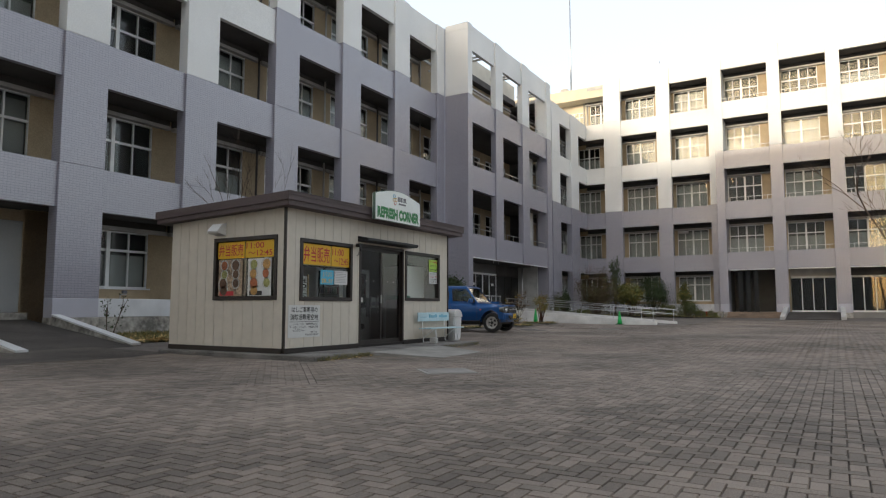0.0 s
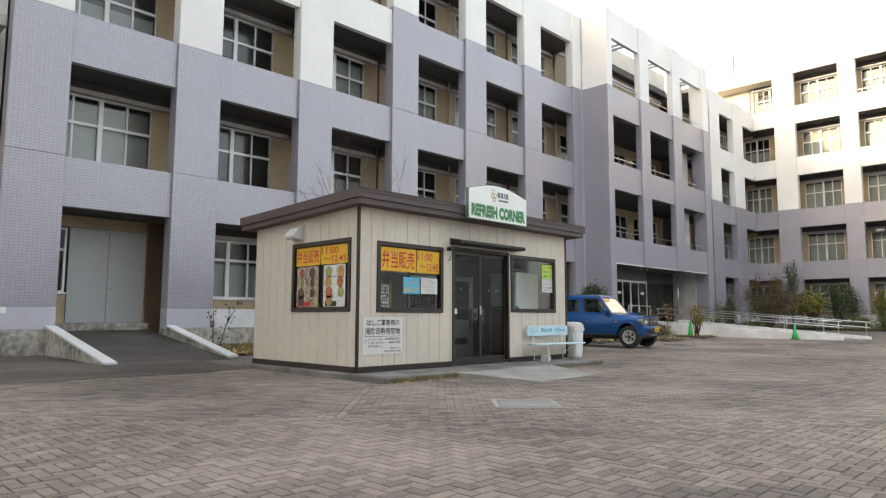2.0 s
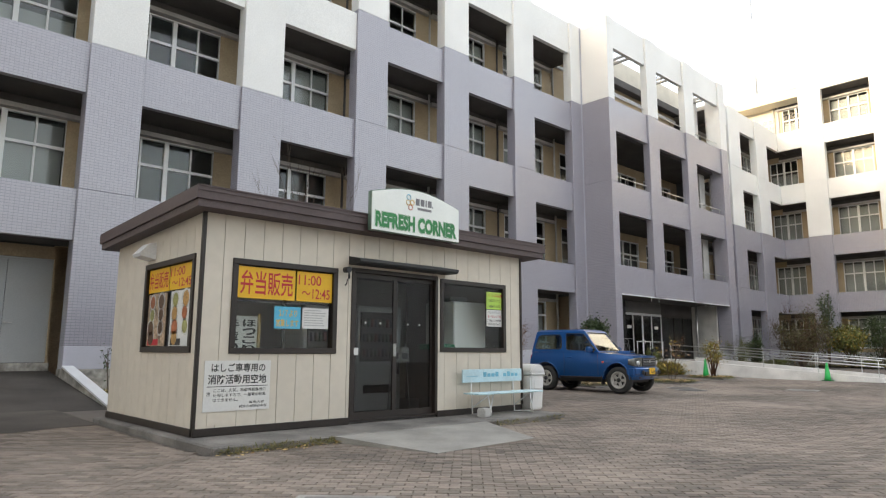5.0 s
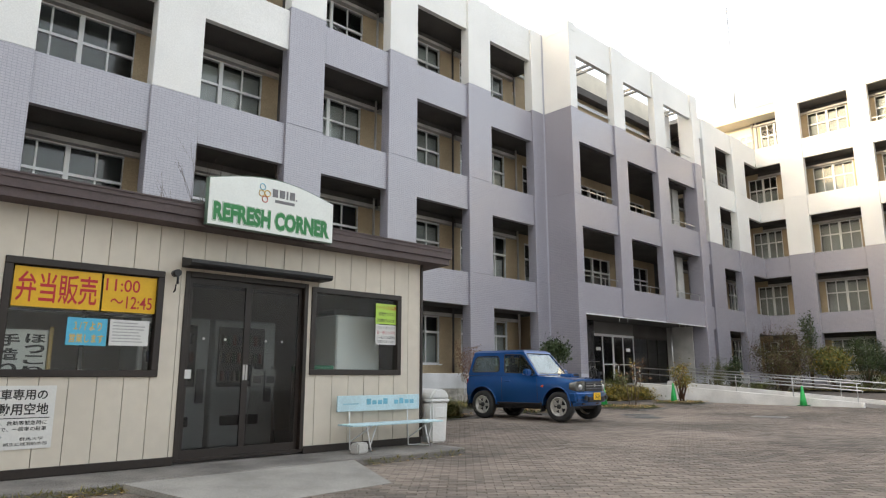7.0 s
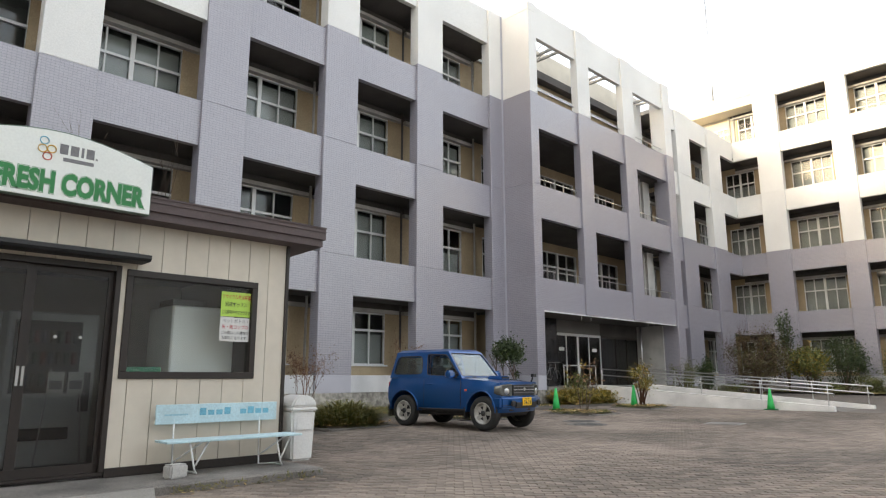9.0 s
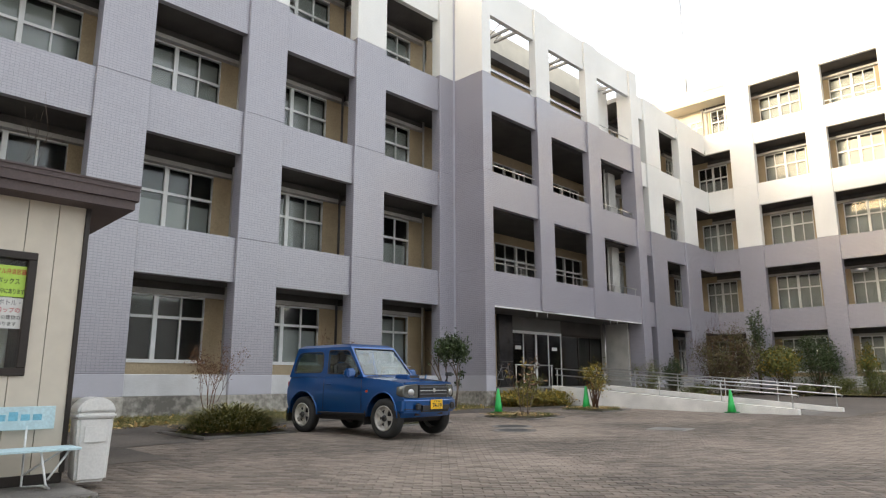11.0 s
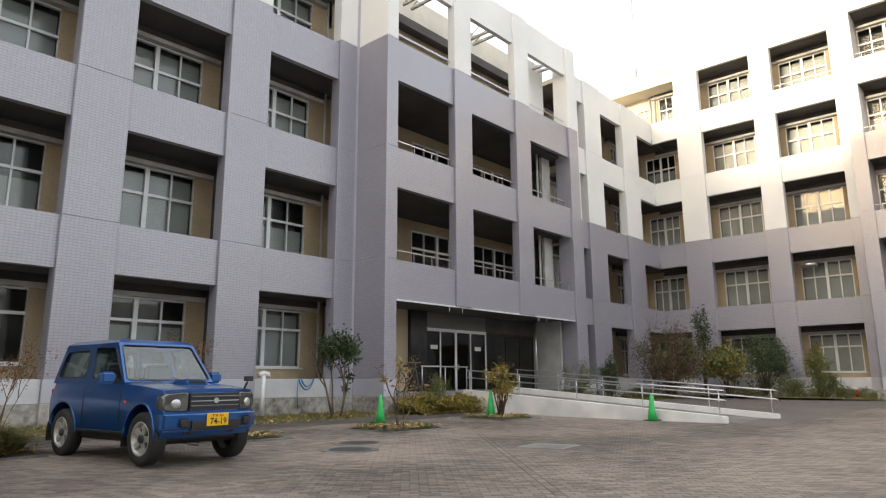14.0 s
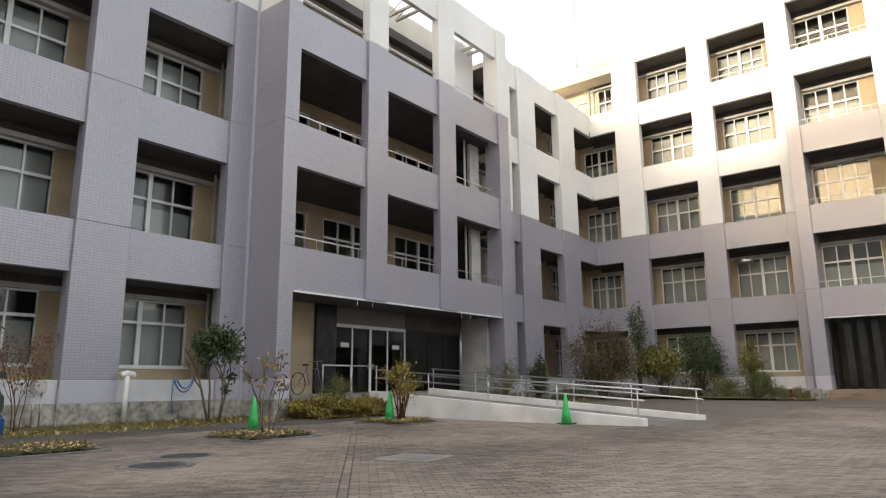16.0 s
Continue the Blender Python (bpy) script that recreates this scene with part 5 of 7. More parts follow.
def scatter_mesh(name, pos, size, seed, material, parent, aspect=0.45, flat=None, droop=0.0):
    """Many folded leaves, one mesh."""
    r = np.random.RandomState(seed)
    n = len(pos)
    pos = np.asarray(pos, float)
    d = r.normal(size=(n, 3))
    if flat is not None:
        d[:, 2] = r.normal(size=n) * flat
    d[:, 2] -= droop
    d /= np.linalg.norm(d, axis=1)[:, None]
    up = r.normal(size=(n, 3))
    if flat is not None:
        up = np.tile((0, 0, 1.0), (n, 1)) + r.normal(size=(n, 3)) * flat
    sd = np.cross(d, up)
    sd /= np.linalg.norm(sd, axis=1)[:, None] + 1e-9
    nn = np.cross(sd, d)
    s = np.asarray(size) * r.uniform(0.6, 1.3, n) if np.isscalar(size) else size
    s = s[:, None]
    v = np.stack([pos, pos + d * s * 0.5 + sd * s * aspect * 0.5 + nn * s * 0.06, pos + d * s, pos + d * s * 0.5 - sd * s * aspect * 0.5 + nn * s * 0.06], 1).reshape(-1, 3)
    f = np.arange(n * 4).reshape(-1, 4)
    faces = np.concatenate([f[:, [0, 1, 2]], f[:, [0, 2, 3]]])
    me = bpy.data.meshes.new(name)
    me.from_pydata(v.tolist(), [], faces.tolist())
    me.materials.append(material)
    ob = new(name, me)
    ob.parent = parent
    return ob


def branches(seed, height, spread, stems=4, levels=3, r0=0.02, lean=0.35, start=0.0):
    """Stems that fork upwards: a bmesh and the ends of its twigs."""
    r = random.Random(seed)
    bm = bmesh.new()
    ends = []

    def grow(p, d, length, rad, level):
        pts = [p]
        for k in range(3):
            d = (d + Vector((r.uniform(-1, 1), r.uniform(-1, 1), r.uniform(-0.2, 0.5))) * 0.16).normalized()
            p = p + d * (length / 3)
            pts.append(p)
        tube(bm, pts, rad, 5 if level < 2 else 4, rad * 0.62)
        ends.extend(pts[1:] if level >= levels - 2 else [])
        if level < levels - 1:
            for k in range(r.choice((2, 3, 3))):
                a = r.uniform(0, 2 * math.pi)
                q = pts[r.choice((2, 3, 3))]
                grow(q, (d + Vector((math.cos(a), math.sin(a), r.uniform(0.0, 0.6))) * r.uniform(0.5, 0.9) * spread).normalized(), length * r.uniform(0.5, 0.8), rad * 0.6, level + 1)

    for k in range(stems):
        a = 2 * math.pi * k / stems + r.uniform(-0.5, 0.5)
        base = Vector((math.cos(a) * 0.05 * stems * 0.5, math.sin(a) * 0.05 * stems * 0.5, start))
        grow(base, Vector((math.cos(a) * lean, math.sin(a) * lean, 1)).normalized(), height * 0.5 * r.uniform(0.8, 1.1), r0 * r.uniform(0.7, 1.1), 0)
    return bm, ends


def crown(ends, n, seed, wide=0.14):
    r = np.random.RandomState(seed)
    e = np.array([tuple(p) for p in ends])
    return e[r.randint(0, len(e), n)] + r.normal(size=(n, 3)) * wide


def shrub(name, x, y, label, height, spread, leaf, n, size, seed, stems=4, levels=3, twig=GREY_TWIG, wide=0.14, r0=0.018, lean=0.35, leaf2=None, category="shrub", z=None, aspect=0.45, scale=None):
    ob = thing(name, pose(x, y, ground_z(x, y) if z is None else z), label, category)
    bm, ends = branches(seed, height, spread, stems, levels, r0, lean)
    top = max(p.z for p in ends)
    k = height / top
    for v in bm.verts:
        v.co *= k
    ends = [p * k for p in ends]
    part("stem", bm, twig, ob)
    if n:
        scatter_mesh("foliage", crown(ends, n, seed, wide), size, seed, leaf, ob, aspect)
    if leaf2:
        scatter_mesh("foliage", crown(ends, n // 3, seed + 1, wide), size, seed + 1, leaf2, ob, aspect)
    return ob


def bushy(name, x, y, label, rx, rz, zc, leaf, n, size, seed, leaf2=None, twig=GREY_TWIG, z=None, clumps=14, fill=0.42, category="shrub", stems=5, aspect=0.45):
    """A leafy shrub: stems that fan into clumps of leaves of uneven size, with gaps."""
    ob = thing(name, pose(x, y, ground_z(x, y) if z is None else z), label, category)
    r = random.Random(seed)
    cs = []
    while len(cs) < clumps:
        p = Vector((r.uniform(-1, 1), r.uniform(-1, 1), r.uniform(-1, 1)))
        if 0.25 < p.length < 1.0:
            cs.append((Vector((p.x * rx, p.y * rx, zc + p.z * rz)), r.uniform(0.6, 1.25)))
    bm = bmesh.new()
    for k, (p, w) in enumerate(cs):
        a = 2 * math.pi * (k % stems) / stems
        foot = Vector((math.cos(a) * 0.08, math.sin(a) * 0.08, -0.02))
        mid = foot.lerp(p, 0.5) + Vector((r.uniform(-0.08, 0.08), r.uniform(-0.08, 0.08), 0.1))
        tube(bm, [foot, mid, p, p + Vector((r.uniform(-1, 1) * rx, r.uniform(-1, 1) * rx, rz)) * 0.22], 0.022, 5, 0.006)
    part("stem", bm, twig, ob)
    rs = np.random.RandomState(seed)
    for mm, cnt, sd in ((leaf, n, seed), (leaf2, n // 3, seed + 1)):
        if mm is None:
            continue
        pick = rs.randint(0, clumps, cnt)
        cen = np.array([tuple(p) for p, w in cs])[pick]
        wid = np.array([w for p, w in cs])[pick][:, None]
        pos = cen + rs.normal(size=(cnt, 3)) * wid * np.array((rx, rx, rz)) * fill * 0.62
        pos[:, 2] = np.maximum(pos[:, 2], 0.04)
        scatter_mesh("foliage", pos, size, sd, mm, ob, aspect)
    return ob


def bed(x, y, wx, wy, seed, leaves=420):
    """A planting bed cut into the paving, with an edging kerb, soil and fallen leaves."""
    z = ground_z(x, y)
    b = thing("planting_bed", pose(x, y, z), "small planting bed with concrete edging and fallen leaves", "planting bed", "planting beds in the paving")
    bm = bmesh.new()
    r = random.Random(seed)
    n = 14
    cs = [bm.verts.new((wx / 2 * (2 * i / n - 1) * 0.96, wy / 2 * (2 * j / n - 1) * 0.96, 0.035 + 0.05 * math.sin(math.pi * i / n) * math.sin(math.pi * j / n) + r.uniform(-0.012, 0.012))) for i in range(n + 1) for j in range(n + 1)]
    for i in range(n):
        for j in range(n):
            a = i * (n + 1) + j
            bm.faces.new((cs[a], cs[a + n + 1], cs[a + n + 2], cs[a + 1]))
    part("soil", bm, SOIL, b)
    for a, c, e, f in ((-wx / 2 - 0.06, wx / 2 + 0.06, -wy / 2 - 0.06, -wy / 2 + 0.03), (-wx / 2 - 0.06, wx / 2 + 0.06, wy / 2 - 0.03, wy / 2 + 0.06), (-wx / 2 - 0.06, -wx / 2 + 0.03, -wy / 2 + 0.032, wy / 2 - 0.032), (wx / 2 - 0.03, wx / 2 + 0.06, -wy / 2 + 0.032, wy / 2 - 0.032)):
        part("edging", boxed(a, c, e, f, -0.03, 0.018, bevel=0.006), APRON, b)
    rs = np.random.RandomState(seed)
    scatter_mesh("fallen_leaves", np.stack([rs.uniform(-wx / 2, wx / 2, leaves), rs.uniform(-wy / 2, wy / 2, leaves), np.full(leaves, 0.085)], 1), 0.075, seed, DRY_LEAF, b, 0.6, flat=0.25)
    m = leaves * 2
    edge = rs.uniform(0, 2 * math.pi, m)
    scatter_mesh("low_grass", np.stack([wx / 2 * 0.9 * np.cos(edge), wy / 2 * 0.9 * np.sin(edge), np.full(m, 0.05)], 1) + rs.normal(size=(m, 3)) * (0.08, 0.08, 0.0), 0.10, seed + 1, OLIVE_LEAF, b, 0.18)
    return b


for k, (x, y, wx, wy) in enumerate(((20.95, 14.05, 1.75, 1.7), (25.05, 13.75, 1.8, 1.6), (28.95, 13.15, 1.55, 1.6), (33.55, 13.75, 1.6, 1.6))):
    bed(x, y, wx, wy, 20 + k)


def tuft(x, y, wide, height, n, seed, label, z=None, name="liriope_clump", mat=OLIVE_LEAF, mat2=YELLOW_LEAF):
    """Strap leaves that arch out of one clump."""
    ob = thing(name, pose(x, y, (ground_z(x, y) + 0.04) if z is None else z), label, "plant")
    for mm, cnt, sd in ((mat, n, seed), (mat2, n // 4, seed + 1)):
        r = np.random.RandomState(sd)
        v, f = [], []
        for k in range(cnt):
            a, q = r.uniform(0, 2 * math.pi), math.sqrt(r.uniform())
            bx, by = q * wide[0] * math.cos(a), q * wide[1] * math.sin(a)
            b = a + r.normal() * 0.7
            h, out = height * r.uniform(0.5, 1.1) * (1.0 - 0.62 * q * q), height * r.uniform(0.3, 1.3) * (0.45 + 0.55 * q)
            w = 0.012
            sx, sy = -math.sin(b) * w, math.cos(b) * w
            i = len(v)
            for t, ww in ((0, 1.0), (0.5, 1.0), (0.85, 0.7), (1.0, 0.05)):
                px, py, pz = bx + math.cos(b) * out * t * t, by + math.sin(b) * out * t * t, h * (1.9 * t - 1.15 * t * t)
                v += [(px + sx * ww, py + sy * ww, pz), (px - sx * ww, py - sy * ww, pz)]
            for j in range(3):
                f.append((i + 2 * j, i + 2 * j + 1, i + 2 * j + 3, i + 2 * j + 2))
        me = bpy.data.meshes.new("strap_leaves")
        me.from_pydata(v, [], f)
        me.materials.append(mm)
        o = new("strap_leaves", me)
        o.parent = ob
    return ob


tuft(20.95, 13.95, (0.74, 0.68), 0.66, 1500, 3, "dense clump of yellow-green strap-leaved grass in a bed", mat=BLADE, mat2=OLIVE_LEAF)
# young trees in the beds, with green guards
def guard(x, y, z, label):
    ob = thing("traffic_cone", pose(x, y, z), label, "traffic cone", "green traffic cones")
    bm = bmesh.new()
    box(bm, -0.18, 0.18, -0.18, 0.18, 0, 0.035)
    bmesh.ops.bevel(bm, geom=list(bm.edges), offset=0.012, segments=2, affect="EDGES")
    part("base", bm, CONE_DARK, ob)
    bm = bmesh.new()
    tube(bm, [(0, 0, 0.034), (0, 0, 0.256), (0, 0, 0.478), (0, 0, 0.70)], 0.125, 20, 0.03)
    part("cone", bm, CONE_GREEN, ob)
    return ob


CONE_GREEN = surface("green_cone_plastic", (0.03, 0.50, 0.12), 0.4, vary=0.08, stain=4)
CONE_DARK = surface("green_cone_base", (0.015, 0.16, 0.05), 0.5, vary=0.1)
guard(35.42, 10.05, ground_z(35.4, 10), "green plastic traffic cone beside the ramp")
guard(29.95, 14.75, ground_z(29.9, 14.8), "green plastic traffic cone behind a planting bed")
guard(33.45, 13.95, ground_z(33.4, 14.0) + 0.06, "green plastic traffic cone in a planting bed")
shrub("young_tree", 29.0, 13.05, "sparse young tree with a few dry leaves", 1.55, 0.7, RUSSET_LEAF, 80, 0.12, 31, lean=0.22, stems=4, levels=3, wide=0.03, r0=0.016, leaf2=YELLOW_LEAF, z=0.09)
bushy("young_shrub", 33.6, 13.7, "young shrub with yellow-green autumn leaves", 0.5, 0.45, 1.0, YELLOW_LEAF, 950, 0.075, 33, leaf2=OLIVE_LEAF, z=0.09, clumps=13, twig=RED_TWIG)
# along the facade
small_tree = shrub("small_tree", 30.65, 17.35, "small evergreen tree with several slim stems", 2.05, 0.5, GREEN_LEAF, 0, 0.12, 41, stems=4, levels=2, r0=0.032, lean=0.12, category="tree", z=0.12)
rs = np.random.RandomState(7)
blobs = np.array([(-0.34, 0, 1.92), (0.0, 0.1, 2.08), (0.34, 0, 1.98), (0.15, -0.2, 1.8), (-0.2, 0.2, 1.75), (0.45, 0.1, 1.75), (0.3, 0, 0.75), (0.42, 0, 1.1)])
sz = np.array([0.21, 0.22, 0.21, 0.22, 0.2, 0.18, 0.08, 0.08])
pick = rs.choice(8, 2600, p=np.array([.19, .2, .19, .15, .12, .1, .025, .025]))
scatter_mesh("foliage", blobs[pick] + rs.normal(size=(2600, 3)) * sz[pick][:, None] * 0.75, 0.12, 8, GREEN_LEAF, small_tree, 0.45)
shrub("dead_shrub", 22.4, 17.9, "bare red-brown shrub with curled dry leaves", 1.95, 0.6, RUSSET_LEAF, 900, 0.06, 51, stems=5, levels=4, twig=RED_TWIG, wide=0.09, r0=0.018, lean=0.14, z=0.12)
shrub("dead_shrub", 26.4, 17.9, "bare red-brown shrub with fine dry twigs", 2.4, 0.55, RUSSET_LEAF, 1200, 0.06, 53, stems=4, levels=4, twig=RED_TWIG, wide=0.1, r0=0.02, lean=0.1, z=0.12)
shrub("bare_tree", 16.2, 17.3, "leafless slender tree behind the hut", 6.9, 0.5, RUSSET_LEAF, 0, 0.06, 55, stems=2, levels=5, twig=GREY_TWIG, r0=0.05, lean=0.08, category="tree", z=0.05)
shrub("bare_tree", 46.5, -3.3, "large leafless tree with fine drooping twigs", 11.5, 0.9, RUSSET_LEAF, 0, 0.06, 57, stems=1, levels=6, twig=GREY_TWIG, r0=0.16, lean=0.05, category="tree")
bushy("conical_shrub", 46.4, 17.2, "narrow conical evergreen shrub", 0.38, 0.75, 1.1, GREEN_LEAF, 2600, 0.10, 61, z=0.15, clumps=18)
bushy("twiggy_shrub", 50.3, 16.0, "tall brown twiggy shrub, half bare", 1.35, 1.3, 2.1, UMBER_LEAF, 8200, 0.10, 63, leaf2=OLIVE_LEAF, z=0.15, clumps=26)
shrub("bare_shrub", 50.2, 16.2, "fine bare twigs above a brown shrub", 4.4, 0.5, RUSSET_LEAF, 250, 0.06, 64, stems=6, levels=4, wide=0.1, r0=0.02, lean=0.28, z=0.15, twig=RED_TWIG)
bushy("slender_tree", 53.9, 15.6, "slender evergreen tree with a leafy top", 0.55, 1.3, 3.5, GREEN_LEAF, 1100, 0.15, 65, z=0.15, category="tree", stems=2)
bushy("broadleaf_shrub", 53.4, 14.2, "broad-leaved evergreen shrub with yellowing leaves", 1.0, 0.85, 1.75, OLIVE_LEAF, 2600, 0.19, 67, leaf2=YELLOW_LEAF, z=0.15, clumps=16)
bushy("evergreen_shrub", 54.5, 12.9, "dense dark green shrub", 1.0, 1.15, 1.75, GREEN_LEAF, 5200, 0.12, 69, z=0.15, clumps=22)
bushy("low_shrub", 54.0, 11.5, "low rounded olive shrub", 0.7, 0.5, 0.6, OLIVE_LEAF, 2600, 0.08, 71, z=0.15)
bushy("low_shrub", 54.0, 10.1, "rounded olive shrub by the wall", 0.8, 0.6, 0.7, OLIVE_LEAF, 3000, 0.08, 73, z=0.15, leaf2=GREEN_LEAF)
bushy("leafy_shrub", 54.2, 10.3, "yellow-green shrub with upright shoots", 0.5, 0.6, 1.9, OLIVE_LEAF, 1300, 0.13, 75, z=0.15, leaf2=YELLOW_LEAF)
for k, (x, y) in enumerate(((53.6, 8.9), (53.4, 8.2), (52.0, 12.9), (49.9, 16.9), (48.0, 16.9), (43.2, 16.9))):
    bushy("border_shrub", x, y, "low bushy border shrub", 0.55, 0.28, 0.32, OLIVE_LEAF, 1300, 0.07, 180 + k, z=0.15, clumps=10)
bushy("porch_shrub", 42.3, 16.4, "grey-green feathery shrub beside the porch", 0.6, 0.75, 0.95, OLIVE_LEAF, 1500, 0.12, 91, z=0.1, aspect=0.2)
# border of mixed strap leaves before the porch
for k in range(9):
    x = 33.6 + 0.52 * k
    tuft(x, 16.9 - 0.05 * (k % 3), (0.5, 0.55), 0.78 - 0.05 * (k % 4), 420, 100 + 3 * k, "yellowing strap-leaved border plants", z=0.08, name="border_plant", mat=YELLOW_LEAF, mat2=OLIVE_LEAF)
bushy("border_shrub", 34.4, 16.9, "rounded green border shrub", 0.42, 0.34, 0.78, OLIVE_LEAF, 1800, 0.06, 95, z=0.08)
bushy("border_shrub", 33.3, 16.6, "wide olive border shrub with yellowing leaves", 0.7, 0.24, 0.34, YELLOW_LEAF, 1500, 0.09, 96, z=0.08, leaf2=OLIVE_LEAF)
bushy("border_shrub", 35.3, 16.4, "wide olive border shrub with yellowing leaves", 0.7, 0.22, 0.30, YELLOW_LEAF, 1200, 0.10, 97, z=0.08, leaf2=OLIVE_LEAF)


# ---- grass strip along the facade ----
def strip(x0, x1, y0, y1, name, seed, blades, dry):
    bm = bmesh.new()
    r = random.Random(seed)
    nx, ny = max(2, int((x1 - x0) / 0.5)), 5
    g = [[bm.verts.new((x0 + (x1 - x0) * i / nx, y0 + (y1 - y0) * j / ny + (r.uniform(-0.08, 0.08) if j == 0 else 0), ground_z(x0, y0) + (0.0 if j == 0 else 0.05 + 0.02 * j + r.uniform(-0.01, 0.01)))) for j in range(ny + 1)] for i in range(nx + 1)]
    for i in range(nx):
        for j in range(ny):
            bm.faces.new((g[i][j], g[i + 1][j], g[i + 1][j + 1], g[i][j + 1]))
    tagged(part(name, bm, GRASS_EARTH, None), "narrow strip of winter grass and earth", "ground", kind="structure")
    rs = np.random.RandomState(seed)

    def spots(n):
        x, t = rs.uniform(x0, x1, n), rs.uniform(0.03, 1, n) ** (2.2 if n < 19000 else 1.0)
        return np.stack([x, y0 + (y1 - y0) * t, ground_z(x0, y0) + 0.055 + 0.09 * t], 1)
    tagged(scatter_mesh("winter_grass", spots(blades), 0.11, seed, BLADE, None, 0.12), "short dry winter grass on the strip", "grass", kind="stuff")
    if dry:
        tagged(scatter_mesh("fallen_leaves", spots(dry), 0.115, seed + 1, DRY_LEAF, None, 0.6, flat=0.25), "dry yellow leaves lying on the strip", "leaves", kind="stuff")


strip(11.6, 33.0, 16.25, 18.95, "grass_strip_1", 5, 34000, 9000)
strip(33.0, 38.2, 16.1, 17.45, "grass_strip_2", 6, 4000, 1800)
strip(45.2, 52.5, 16.0, 18.2, "grass_strip_3", 8, 2500, 300)
strip(52.4, 55.5, 7.6, 16.8, "grass_strip_4", 9, 3500, 500)

rs = np.random.RandomState(17)
for n, x0, x1, y in ((420, HX - 0.1, HX + 1.5, HY - 0.98), (160, HX + 4.5, HX + 6.3, HY - 0.98)):
    xs = rs.uniform(x0, x1, n)
    spots = np.stack([xs, y + rs.normal(size=n) * 0.035, ground_z(x0, y) + 0.03 + rs.uniform(0, 0.02, n)], 1)
    tagged(scatter_mesh("edge_weeds", spots, 0.07, 171, BLADE, None, 0.18), "short weeds along the edge of the apron", "weeds", kind="stuff")
    leaf = np.stack([rs.uniform(x0, x1, n // 4), y + rs.normal(size=n // 4) * 0.08, np.full(n // 4, ground_z(x0, y) + 0.012)], 1)
    tagged(scatter_mesh("fallen_leaves", leaf, 0.06, 173, DRY_LEAF, None, 0.6, flat=0.2), "dry leaves lying along the apron", "leaves", kind="stuff")
shrub("weed_stalk", 11.75, 17.3, "upright leafy weed beside the ramp kerb", 1.15, 0.25, GREEN_LEAF, 90, 0.09, 58, stems=2, levels=2, wide=0.06, r0=0.012, lean=0.12, z=0.1)
shrub("weed_stalk", 14.9, 17.6, "upright leafy weed by the plinth", 1.3, 0.35, GREEN_LEAF, 120, 0.10, 59, stems=3, levels=2, wide=0.08, r0=0.012, lean=0.15, z=0.1)

# ---- the loading door and its ramp at the west end ----
a, c = west_open[0]
part("back_wall", boxed(a - 0.3, 8.52, DEPTH, DEPTH + 0.18, -0.2, 3.76), BEIGE, west, "beige painted wall beside the door")
part("back_wall", boxed(11.14, c + 1.35, DEPTH, DEPTH + 0.18, -0.2, 3.76), BEIGE, west, "beige painted wall beside the door")
part("back_wall", boxed(8.521, 11.139, DEPTH, DEPTH + 0.18, 3.44, 3.76), BEIGE, west)
part("back_wall", boxed(8.521, 9.0, DEPTH, DEPTH + 0.18, -0.2, 1.55), BEIGE, west)
window(west, 8.54, 1.6, 0.42, 1.8, DEPTH + 0.08, cols=1, blind=0)
dd = part("double_door", boxed(9.02, 11.13, DEPTH + 0.02, DEPTH + 0.06, 3.36, 3.43), DOOR_GREY, west, "tall grey steel double door")
for k in range(2):
    leaf = part("door_leaf", boxed(9.03 + 1.05 * k, 10.07 + 1.05 * k, DEPTH + 0.03, DEPTH + 0.08, 0.76, 3.359, bevel=0.006), DOOR_GREY, dd)
bm = bmesh.new()
tube(bm, [(10.13, DEPTH - 0.03, 1.75), (10.13, DEPTH + 0.04, 1.75)], 0.025, 8)
tube(bm, [(10.13, DEPTH - 0.03, 1.75), (10.29, DEPTH - 0.03, 1.75)], 0.014, 6)
part("lever_handle", bm, STEEL, dd, "steel lever handle")
part("door_step", boxed(8.5, 11.08, 1.2, DEPTH + 0.1, 0.55, 0.755, bevel=0.01), CONCRETE, west, "low concrete door step")
part("wall_plate", boxed(7.02, 7.25, -0.012, -0.001, 1.02, 1.16), SIGN_WHITE, west, "small white plate on the plinth")
part("plate_mark", boxed(7.08, 7.12, -0.0145, -0.0125, 1.05, 1.12), RED_INK, west)


def wedge(name, x0, x1, y0, y1, za, zb, low, mat, label, cat="ramp"):
    """A sloped block from (y0, za) to (y1, zb)."""
    bm = bmesh.new()
    prism(bm, [(y0, low), (y1, low), (y1, zb), (y0, za)], x0, x1)
    bmesh.ops.rotate(bm, cent=(0, 0, 0), matrix=Matrix(((0, 1, 0), (1, 0, 0), (0, 0, 1))), verts=bm.verts)
    bmesh.ops.recalc_face_normals(bm, faces=list(bm.faces))
    return tagged(part(name, bm, mat, None), label, cat, kind="structure")


